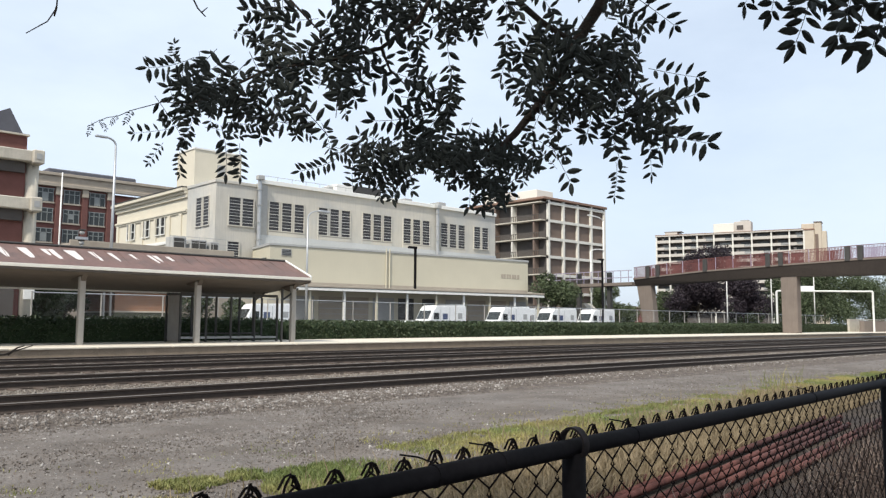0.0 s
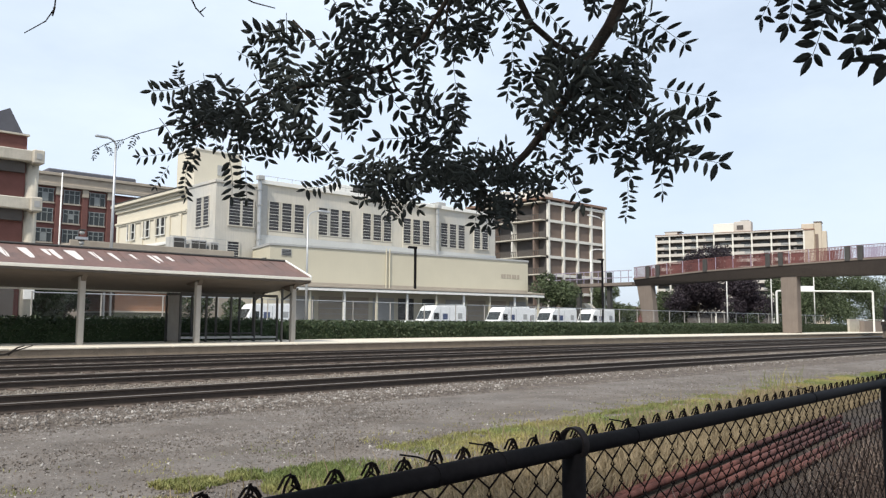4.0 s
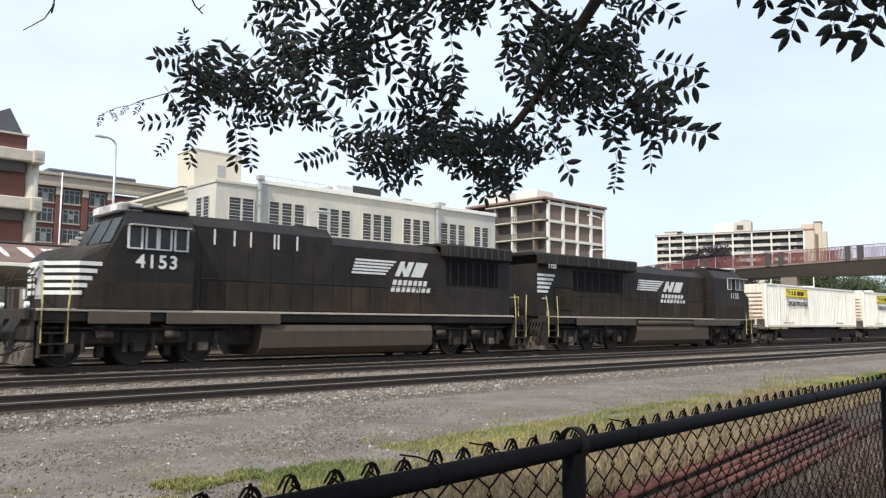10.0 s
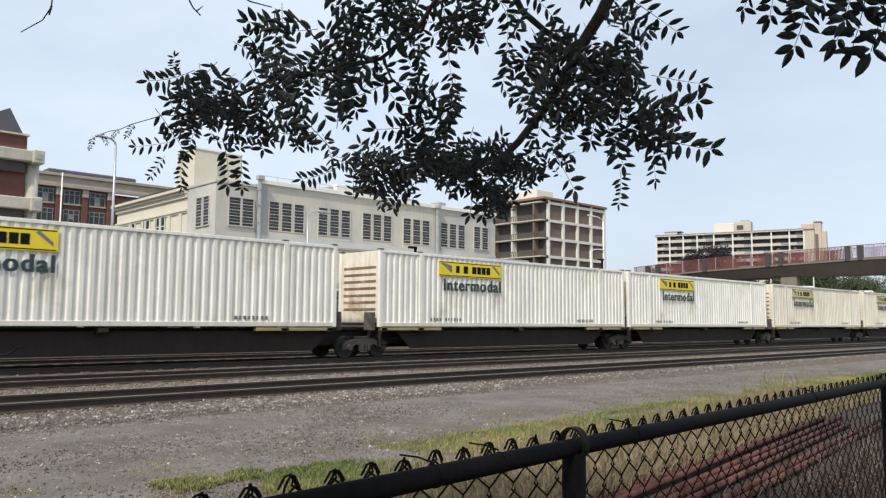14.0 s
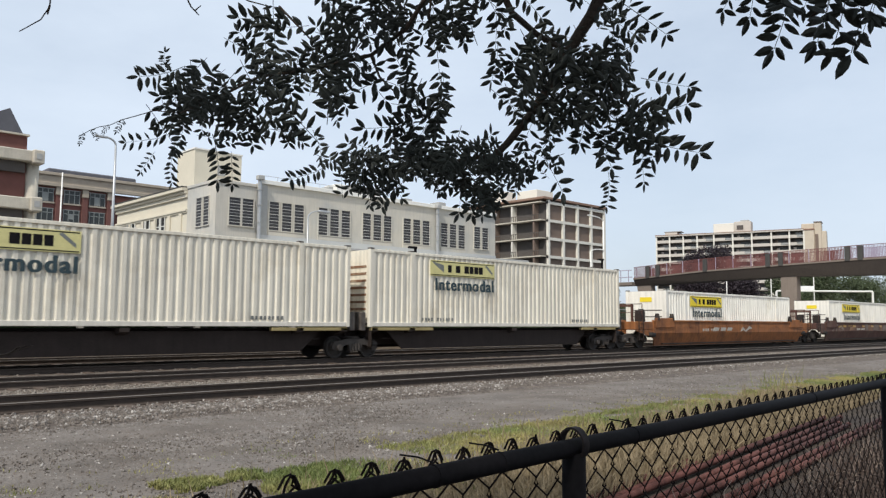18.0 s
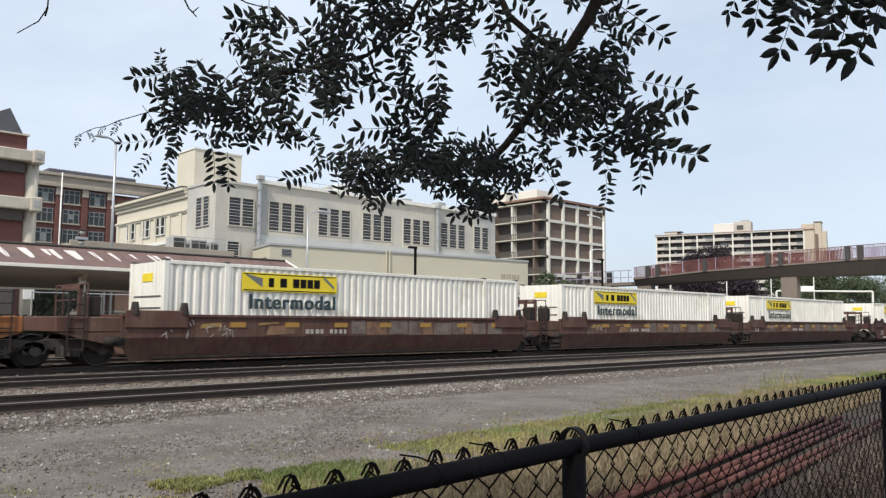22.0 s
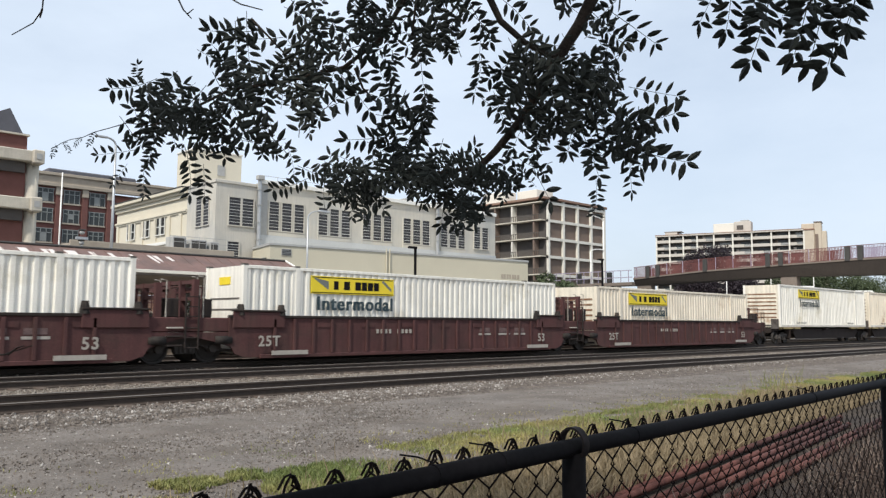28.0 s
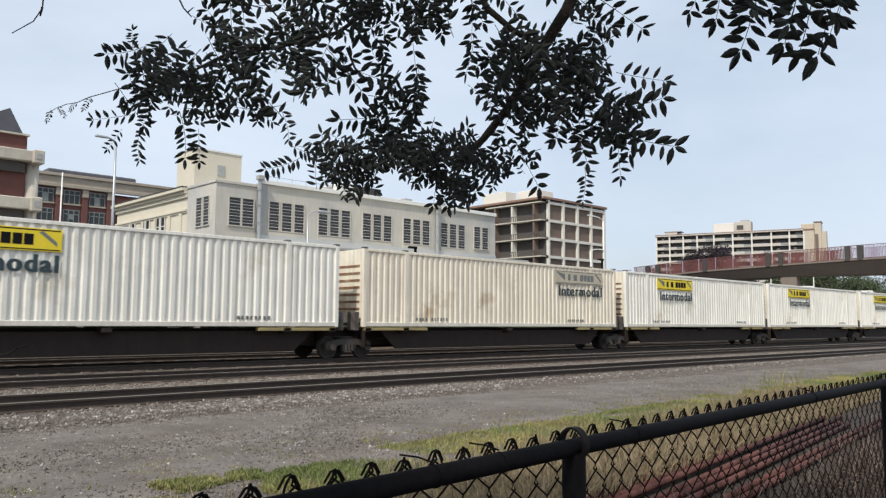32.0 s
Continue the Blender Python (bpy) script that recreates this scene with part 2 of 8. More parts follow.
for i in range(len(xs) - 1):
    for j in range(len(ys) - 1):
        f = bm.faces.new((grid[i][j], grid[i + 1][j], grid[i + 1][j + 1], grid[i][j + 1]))
        ym = (ys[j] + ys[j + 1]) / 2
        f.material_index = 0 if ym < 5.6 else (1 if ym < 12.0 else (2 if ym < 31 else 3))
ground = part("ground", bm, SOIL, smooth=True)
for mt in (GRAVEL, BALLAST, ASPHALT):
    ground.data.materials.append(mt)
tagged(ground, "grey gravel strip with ballast track bed and paved lot", "ground", kind="structure")

# ---- four tracks ----
TRACKS = (14.62, 19.40, 24.155, 28.95)
X_A, X_B = -45.0, 330.0


def rail(y):
    bm = bmesh.new()
    out = [(-0.07, -0.17), (0.07, -0.17), (0.07, -0.15), (0.012, -0.13), (0.012, -0.045), (0.036, -0.035), (0.036, -0.004), (0.03, 0.0),
           (-0.03, 0.0), (-0.036, -0.004), (-0.036, -0.035), (-0.012, -0.045), (-0.012, -0.13), (-0.07, -0.15)]
    prism(bm, out, X_A, X_B, "x")
    ob = part("rail", bm, RAIL_SIDE, None)
    ob.data.materials.append(RAIL_TOP)
    for p in ob.data.polygons:
        if p.normal.z > 0.6 and p.center.z > -0.01:
            p.material_index = 1
    ob.location.y = y
    return ob


tie_me = None
for ti, yc in enumerate(TRACKS):
    tr = thing("track", "rusty steel rails on dark wooden ties in ballast", "railway track", pose(0, 0, 0), group="tracks side by side", kind="structure")
    for s in (-0.7525, 0.7525):
        r = rail(yc + s)
        r.parent = tr
    if tie_me is None:
        b2 = bmesh.new()
        box(b2, -0.115, 0.115, -1.3, 1.3, -0.3, -0.15, bevel=0.012)
        tie_me = bpy.data.meshes.new("tie")
        b2.to_mesh(tie_me)
        b2.free()
        tie_me.materials.append(TIE)
    for k in range(75 if ti < 2 else 55):
        piece("tie", tie_me, None, tr, pose(-8 + 0.52 * k * (1 if ti < 2 else 1.35), yc + random.uniform(-0.04, 0.04), random.uniform(-0.012, 0.01), 0, 0, random.uniform(-1, 1)))

# ---- platform ----
def plat_y(x):
    return 30.75 + PLAT_SLOPE * (x - 20)


PLAT_Z = 0.25
bm = bmesh.new()
prism(bm, [(-70, plat_y(-70)), (150, plat_y(150)), (150, 46.5), (-70, 40.5)], -0.3, PLAT_Z, "z")
platform = part("platform", bm, PLATFORM_SIDE)
platform.data.materials.append(PLATFORM_TOP)
for p in platform.data.polygons:
    if p.normal.z > 0.7:
        p.material_index = 1
tagged(platform, "long pale concrete station platform beside the tracks", "platform", kind="structure")
# coping slabs along the edge
cop = BM((-0.0, 2.96, 0.0, 0.62, 0.0, 0.07), bevel=0.012)
cop_me = bpy.data.meshes.new("slab")
cop.to_mesh(cop_me)
cop.free()
cop_me.materials.append(PLATFORM_TOP)
ang = math.degrees(math.atan(PLAT_SLOPE))
for k in range(44):
    x = -10 + 3.0 * k
    piece("slab", cop_me, None, platform, pose(x, plat_y(x) - 0.06, PLAT_Z + 0.004, 0, 0, ang))


# ---- hedge behind the platform ----
def leaf_cloud(bm, count, sample, size, seed, flat=0.0):
    rnd = random.Random(seed)
    for _ in range(count):
        c = Vector(sample(rnd))
        s = size * rnd.uniform(0.6, 1.4)
        a = Vector((rnd.uniform(-1, 1), rnd.uniform(-1, 1), rnd.uniform(-1, 1))).normalized()
        b = a.cross(Vector((rnd.uniform(-1, 1), rnd.uniform(-1, 1), rnd.uniform(-1, 1)))).normalized()
        v = [bm.verts.new(c + a * s), bm.verts.new(c + b * s * 0.5), bm.verts.new(c - a * s), bm.verts.new(c - b * s * 0.5)]
        bm.faces.new(v)


def hedge(x0, x1, y0, y1, h, n):
    hd = thing("hedge", "dense dark green clipped hedge behind the platform", "hedge", pose(0, 0, 0))
    bm = bmesh.new()
    k = int((x1 - x0) / 1.5)
    cols = []
    for i in range(k + 1):
        x = x0 + (x1 - x0) * i / k
        w = 0.10 * noise.noise((x * 0.6, 1, 0))
        yy = (x - 20) * 0.045
        hh = h + 0.10 * noise.noise((x * 0.9, 5, 0))
        cols.append([bm.verts.new(q) for q in ((x, y0 + yy + w, 0.1), (x, y0 + yy + 0.06 + w, hh * 0.8), (x, y0 + yy + 0.25, hh), (x, y1 + yy, hh), (x, y1 + yy, 0.1))])
    for a, b in zip(cols, cols[1:]):
        for j in range(4):
            bm.faces.new((a[j], b[j], b[j + 1], a[j + 1]))
    bm.faces.new(cols[0][::-1])
    bm.faces.new(cols[-1])
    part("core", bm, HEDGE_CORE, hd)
    bm = bmesh.new()

    def sample(rnd):
        x = rnd.uniform(x0, x1)
        yy = (x - 20) * 0.045
        if rnd.random() < 0.62:
            return (x, y0 + yy + rnd.uniform(-0.12, 0.08), rnd.uniform(0.25, h))
        return (x, rnd.uniform(y0, y1) + yy, h + rnd.uniform(-0.05, 0.10))
    leaf_cloud(bm, n, sample, 0.09, 5)
    part("foliage", bm, HEDGE, hd)["kind"] = "stuff"
    return hd


hedge(-30, 24.8, 39.6, 41.0, 1.40, 9000)
hedge(25.2, 127, 39.6, 41.0, 1.30, 27000)

# ---- platform canopy ----
canopy = thing("platform_canopy", "long brown hipped platform canopy with worn white patches on concrete posts", "canopy", pose(0, 0, 0))
CY, YF, YB, ZE, ZR = 37.0, 34.5, 39.5, 3.55, 4.56
X_END = 23.2
bm = bmesh.new()
va = [bm.verts.new(p) for p in ((-40, YF, ZE), (X_END, YF, ZE + 0.04), (X_END, CY, ZR), (-40, CY, ZR))]
bm.faces.new(va)
vb = [bm.verts.new(p) for p in ((-40, YB, ZE - 0.5), (X_END, YB, ZE - 0.5))]
bm.faces.new((va[3], va[2], vb[1], vb[0]))
bmesh.ops.recalc_face_normals(bm, faces=bm.faces[:])
bmesh.ops.solidify(bm, geom=bm.faces[:], thickness=0.10)
part("roof", bm, ROOF_BROWN, canopy)
bm = bmesh.new()
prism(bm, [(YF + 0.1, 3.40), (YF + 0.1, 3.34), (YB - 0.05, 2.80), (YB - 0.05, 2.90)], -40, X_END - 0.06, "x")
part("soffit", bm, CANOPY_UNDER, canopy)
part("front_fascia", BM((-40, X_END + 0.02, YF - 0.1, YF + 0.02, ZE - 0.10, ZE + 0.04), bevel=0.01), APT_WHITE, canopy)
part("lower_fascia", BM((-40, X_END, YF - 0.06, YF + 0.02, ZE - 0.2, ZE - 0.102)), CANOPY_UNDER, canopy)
part("back_fascia", BM((-40, X_END + 0.02, YB + 0.02, YB + 0.12, 2.72, 2.95), bevel=0.01), WHITE_TRIM, canopy)
bm = bmesh.new()
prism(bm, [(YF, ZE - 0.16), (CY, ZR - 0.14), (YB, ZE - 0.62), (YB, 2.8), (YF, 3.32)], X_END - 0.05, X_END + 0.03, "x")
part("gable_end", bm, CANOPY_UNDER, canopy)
bm = bmesh.new()
tube(bm, [(-40, CY, ZR + 0.05), (X_END, CY, ZR + 0.05)], 0.06, 6)
part("ridge_cap", bm, DARK_TRIM, canopy)
bm = bmesh.new()
tube(bm, [(X_END + 0.02, YF - 0.08, ZE + 0.08), (X_END + 0.02, CY, ZR + 0.06)], 0.05, 6)
part("rake_cap", bm, WHITE_TRIM, canopy)
# standing seams and worn slanted patches
for k in range(60):
    x = X_END - 0.5 - 0.62 * k
    bm = bmesh.new()
    tube(bm, [(x, YF + 0.03, ZE + 0.02), (x, CY - 0.05, ZR + 0.01)], 0.014, 4)
    part("seam", bm, ROOF_BROWN, canopy)
for x, wd, ln in ((4.5, .3, .9), (5.6, .3, .8), (6.7, .35, .9), (7.8, .3, .8), (8.75, .4, .9), (9.65, .5, .95), (10.6, .28, .6), (10.85, .34, .95), (11.55, .62, 1.0), (12.6, .3, .85), (13.45, .26, .7), (14.45, .2, .8), (15.3, .2, .85), (15.55, .3, .5), (16.2, .26, .8)):
    bm = bmesh.new()
    y1, y0 = CY - 0.45, CY - 0.45 - 1.75 * ln
    y0 = max(y0, YF + 0.15)
    run = 0.17 * (y1 - y0)
    wd *= 0.8
    pts = []
    for px_, py_ in ((x, y1), (x + wd, y1), (x + wd * 0.75 + run * 0.6, (y0 + y1) / 2), (x + run + wd * 0.34, y0), (x + run + wd * 0.24, y0), (x + run * 0.45 + wd * 0.12, (y0 + y1) / 2)):
        pts.append(bm.verts.new((px_, py_, ZE + 0.012 + (ZR - ZE) * (py_ - YF) / (CY - YF))))
    bm.faces.new(pts)
    bmesh.ops.recalc_face_normals(bm, faces=bm.faces[:])
    bmesh.ops.solidify(bm, geom=bm.faces[:], thickness=-0.006)
    part("worn_patch", bm, ROOF_PALE, canopy, "peeled white patch")
for x in (1.35, 6.7, 12.08, 17.45, 22.8):
    bm = bmesh.new()
    box(bm, x - 0.13, x + 0.13, 35.37, 35.63, PLAT_Z - 0.05, 3.2, bevel=0.03)
    part("post", bm, POST_PAINT, canopy)
    bm = bmesh.new()
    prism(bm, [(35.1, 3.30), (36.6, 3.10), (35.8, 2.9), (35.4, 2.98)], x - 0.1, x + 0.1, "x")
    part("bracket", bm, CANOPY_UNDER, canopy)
# steel braces at the open end
for y in (35.5, 38.4):
    bm = bmesh.new()
    tube(bm, [(22.2, y, 2.45), (23.1, y, 3.05)], 0.05, 6)
    part("brace", bm, DARK_TRIM, canopy)
    part("end_post", BM((22.1, 22.2, y - 0.05, y + 0.05, PLAT_Z, 3.0), bevel=0.01), DARK_TRIM, canopy)


def shelter(x0, x1, y0, y1):
    sh = thing("waiting_shelter", "dark framed glazed waiting shelter under the canopy", "shelter", pose(0, 0, 0))
    n = 4
    for i in range(n + 1):
        x = x0 + (x1 - x0) * i / n
        for y in (y0, y1):
            part("post", BM((x - 0.05, x + 0.05, y - 0.05, y + 0.05, PLAT_Z, 2.6), bevel=0.008), DARK_TRIM, sh)
    for y in (y0, y1):
        part("top_rail", BM((x0, x1, y - 0.06, y + 0.06, 2.6, 2.74), bevel=0.01), DARK_TRIM, sh)
        part("bottom_rail", BM((x0, x1, y - 0.04, y + 0.04, 0.42, 0.52), bevel=0.01), GREY_TRIM, sh)
    part("end_panel", BM((x0 + 0.055, x0 + 0.085, y0 + 0.06, y1 - 0.06, 0.3, 2.6)), POST_PAINT, sh)
    part("bench", BM((x0 + 0.6, x1 - 0.6, y1 - 0.75, y1 - 0.3, 0.62, 0.7), bevel=0.02), DARK_TRIM, sh)
    return sh


shelter(17.4, 22.9, 37.2, 38.8)


# ---- buildings behind the platform ----
def louver_window(parent, x0, x1, z0, z1, y, n=9, material=LOUVER):
    """A tall opening with horizontal slats, facing -y."""
    w = part("window", BM((x0, x1, y - 0.02, y + 0.05, z0, z1)), material, parent)
    f = bmesh.new()
    for b in ((x0 - 0.12, x0, y - 0.1, y + 0.02, z0 - 0.1, z1 + 0.1), (x1, x1 + 0.12, y - 0.1, y + 0.02, z0 - 0.1, z1 + 0.1),
              (x0, x1, y - 0.1, y + 0.02, z1, z1 + 0.1), (x0 - 0.14, x1 + 0.14, y - 0.16, y + 0.02, z0 - 0.12, z0)):
        box(f, *b)
    part("frame", f, WHITE_WALL, w)
    for k in range(1, n):
        z = z0 + (z1 - z0) * k / n
        part("slat", BM((x0, x1, y - 0.07, y - 0.022, z - 0.022, z + 0.022)), WHITE_TRIM if k % 2 else GREY_TRIM, w)
    return w


def side_louvers(parent, y0, y1, z0, z1, x, n=9):
    """A tall louvred opening in a wall that faces -x."""
    w = part("window", BM((x - 0.02, x + 0.05, y0, y1, z0, z1)), LOUVER, parent)
    f = bmesh.new()
    for b in ((x - 0.1, x + 0.02, y0 - 0.12, y0, z0 - 0.1, z1 + 0.1), (x - 0.1, x + 0.02, y1, y1 + 0.12, z0 - 0.1, z1 + 0.1),
              (x - 0.1, x + 0.02, y0, y1, z1, z1 + 0.1), (x - 0.16, x + 0.02, y0 - 0.14, y1 + 0.14, z0 - 0.12, z0)):
        box(f, *b)
    part("frame", f, WHITE_WALL, w)
    for k in range(1, n):
        z = z0 + (z1 - z0) * k / n
        part("slat", BM((x - 0.07, x - 0.022, y0, y1, z - 0.022, z + 0.022)), WHITE_TRIM if k % 2 else GREY_TRIM, w)
    return w


hall = thing("postal_hall", "tall pale grey painted industrial hall with louvred windows", "building", pose(0, 0, 0))
HX = 41.06
part("wall", BM((46.4, 86.8, 80.0, 104, 0, 17.3)), WHITE_WALL, hall)
part("corner_wall", BM((HX, 46.2, 80.0, 87.0, 0, 17.0)), WHITE_WALL, hall)
part("rear_wall", BM((46.4, 60.0, 104.0, 108.4, 0, 16.6)), WHITE_WALL, hall)
part("end_wall", BM((HX + 0.05, 46.3, 87.0, 108.4, 0, 16.3)), CREAM_WALL, hall, "cream end wall, sunlight put into its colour")
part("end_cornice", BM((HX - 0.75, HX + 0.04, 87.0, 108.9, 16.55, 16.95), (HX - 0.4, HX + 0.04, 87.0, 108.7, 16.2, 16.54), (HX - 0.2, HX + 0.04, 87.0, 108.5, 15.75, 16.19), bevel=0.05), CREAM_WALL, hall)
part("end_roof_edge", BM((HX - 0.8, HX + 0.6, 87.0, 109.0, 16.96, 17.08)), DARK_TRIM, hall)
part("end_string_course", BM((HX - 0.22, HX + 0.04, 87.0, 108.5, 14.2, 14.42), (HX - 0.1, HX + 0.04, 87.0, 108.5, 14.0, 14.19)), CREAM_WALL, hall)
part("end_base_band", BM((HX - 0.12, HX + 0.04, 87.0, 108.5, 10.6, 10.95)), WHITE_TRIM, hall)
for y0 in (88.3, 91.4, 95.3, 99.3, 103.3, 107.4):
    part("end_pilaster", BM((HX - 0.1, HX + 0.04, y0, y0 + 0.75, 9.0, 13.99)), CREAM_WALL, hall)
part("parapet", BM((46.4, 86.8, 79.7, 79.997, 17.25, 17.75), bevel=0.03), WHITE_TRIM, hall)
part("corner_parapet", BM((HX - 0.1, 46.1, 79.85, 79.997, 16.75, 17.1), (HX - 0.12, HX - 0.003, 79.85, 87.0, 16.75, 17.1), bevel=0.03), WHITE_WALL, hall)
part("base_band", BM((46.5, 86.8, 79.85, 79.997, 9.2, 11.3)), BLUE_WALL, hall, "bluish painted band under the windows")
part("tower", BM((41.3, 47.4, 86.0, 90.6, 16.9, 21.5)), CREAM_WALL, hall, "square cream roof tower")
part("tower_coping", BM((41.2, 47.5, 85.9, 90.7, 21.5, 21.68)), WHITE_TRIM, hall)
part("tower_window", BM((44.2, 45.15, 85.9, 86.02, 18.7, 19.95)), GREY_TRIM, hall)
for x, zt in ((46.3, 17.6), (74.5, 17.2)):
    bm = bmesh.new()
    tube(bm, [(x, 79.62, 9.5), (x, 79.62, zt)], 0.24, 8)
    dp = part("downpipe", bm, STEEL_GREY, hall)
    part("pipe_head", BM((x - 0.42, x + 0.42, 79.2, 79.84, zt, zt + 0.5), bevel=0.05), GREY_TRIM, dp)
    for z in (10.6, 12.6, 14.6, 16.4):
        part("pipe_clip", BM((x - 0.3, x + 0.3, 79.33, 79.84, z, z + 0.1)), GREY_TRIM, dp)
# strip on the downpipe's far side, its shade put into the grey
part("pilaster", BM((46.62, 47.5, 79.88, 79.998, 11.31, 17.2)), GREY_TRIM, hall, "pilaster beside the downpipe, shade put into its grey")
for g0 in (47.82, 54.76, 61.6, 68.5, 75.46):
    for k in range(3):
        louver_window(hall, g0 + 1.73 * k, g0 + 1.73 * k + 1.3, 11.95, 15.3, 79.98)
    part("window_apron", BM((g0 - 0.1, g0 + 4.86, 79.86, 79.997, 11.31, 11.75)), WHITE_WALL, hall)
for x0 in (82.2, 83.9):
    louver_window(hall, x0, x0 + 1.25, 12.15, 15.35, 79.98)
for x0 in (42.68, 44.33):
    louver_window(hall, x0, x0 + 1.4, 12.1, 15.25, 79.98)
louver_window(hall, 42.62, 44.0, 8.4, 10.2, 79.98, 6)
for y0 in (81.5, 83.25):
    side_louvers(hall, y0, y0 + 1.3, 12.1, 15.35, HX)
for y0 in (93.5, 95.0, 98.0, 99.5, 102.6, 104.0):
    w = part("window", BM((HX - 0.04, HX + 0.03, y0 - 0.55, y0 + 0.45, 11.95, 13.95)), PANE, hall)
    part("frame", BM((HX - 0.1, HX - 0.02, y0 - 0.67, y0 - 0.55, 11.9, 14.0), (HX - 0.1, HX - 0.02, y0 + 0.45, y0 + 0.57, 11.9, 14.0), (HX - 0.14, HX - 0.02, y0 - 0.67, y0 + 0.57, 11.8, 11.92), (HX - 0.08, HX - 0.042, y0 - 0.55, y0 + 0.45, 12.85, 12.93)), WHITE_TRIM, w)
for x, h in ((57.6, 0.7), (70.5, 0.6), (77.0, 0.8)):
    part("roof_unit", BM((x, x + 1.4, 82, 84, 17.3, 17.9 + h), bevel=0.05), GREY_TRIM, hall)
part("roof_plant", BM((61.0, 65.6, 81.2, 84, 17.3, 19.0), bevel=0.06), DARK_TRIM, hall, "dark rooftop plant box")
part("roof_house", BM((58.3, 60.9, 81.2, 84, 17.3, 18.9), bevel=0.05), WHITE_TRIM, hall)
bm = bmesh.new()
tube(bm, [(46.6, 80.2, 18.3), (60, 80.2, 18.3)], 0.03, 5)
for x in range(47, 61, 2):
    tube(bm, [(x, 80.2, 17.3), (x, 80.2, 18.3)], 0.025, 5)
part("roof_railing", bm, GREY_TRIM, hall)

# the wing stands at a slight angle to the hall; x runs along its front, y into its depth
wing = thing("loading_wing", "low beige loading wing with a long dock canopy", "building", pose(43.95, 73.1, 0, 0, 0, -6.94))
bm = bmesh.new()
prism(bm, [(0, 0), (37.24, 0), (37.24, 11.0), (0.83, 6.6)], 0, 9.5, "z")
part("wall", bm, BEIGE_WALL, wing)
part("coping", BM((-0.1, 37.34, -0.1, -0.003, 9.42, 9.68), bevel=0.02), GREY_TRIM, wing)
bm = bmesh.new()
prism(bm, [(-0.1, 0.0), (-0.003, 0.0), (0.82, 6.6), (0.72, 6.6)], 9.42, 9.68, "z")
part("side_coping", bm, GREY_TRIM, wing)
part("dock_canopy", BM((1.0, 36.6, -3.7, -0.003, 4.72, 5.05), bevel=0.05), GREY_TRIM, wing, "flat grey dock canopy")
part("dock_fascia", BM((1.0, 36.6, -3.85, -3.72, 4.57, 4.86), bevel=0.02), WHITE_TRIM, wing)
part("dock_gutter", BM((1.0, 36.6, -3.9, -3.72, 4.92, 5.12), bevel=0.02), CORNICE, wing)
part("wall_band", BM((0.4, 37.0, -0.06, -0.003, 5.2, 5.62)), CORNICE, wing)
vent = part("wall_vent", BM((1.3, 2.45, -0.08, -0.003, 8.4, 9.13)), GREY_TRIM, wing)
for k in range(4):
    part("slat", BM((1.36, 2.39, -0.11, -0.082, 8.47 + 0.16 * k, 8.55 + 0.16 * k)), DARK_TRIM, vent)
part("side_strip", BM((-0.02, 0.5, 1.2, 4.2, 8.0, 8.14)), DARK_TRIM, wing)
for x in (14.6, 15.08):
    bm = bmesh.new()
    tube(bm, [(x, -0.14, 5.1), (x, -0.14, 9.9)], 0.08, 6)
    part("wall_pipe", bm, BEIGE_WALL, wing)
b = bmesh.new()
for k, wd in enumerate((0.4, 0.3, 0.36, 0.3, 0.4, 0.3, 0.36)):
    box(b, 32.5 + 0.47 * k, 32.5 + 0.47 * k + wd, -0.03, -0.003, 7.1, 7.66)
part("faded_sign", b, CORNICE, wing, "faded unreadable grey lettering bars")["kind"] = "stuff"
for k in range(10):
    x = 2.4 + 3.5 * k
    if k in (4, 5):
        part("dock_window", BM((x, x + 2.2, -0.08, -0.003, 1.6, 4.1)), DARK_TRIM, wing)
    else:
        d = part("dock_door", BM((x, x + 2.9, -0.06, -0.003, 0.4, 4.1)), CORNICE if k % 3 else GREY_TRIM, wing)
        for j in range(5):
            part("door_rib", BM((x + 0.05, x + 2.85, -0.09, -0.062, 0.9 + 0.62 * j, 0.96 + 0.62 * j)), GREY_TRIM, d)
for k in range(9):
    x = 3.0 + 4.1 * k
    part("column", BM((x, x + 0.22, -3.5, -3.28, 0, 4.72)), WHITE_TRIM if k % 2 else BEIGE_WALL, wing)
part("dock_edge", BM((1.0, 36.6, -2.6, -0.1, 0, 1.1), bevel=0.03), CORNICE, wing)

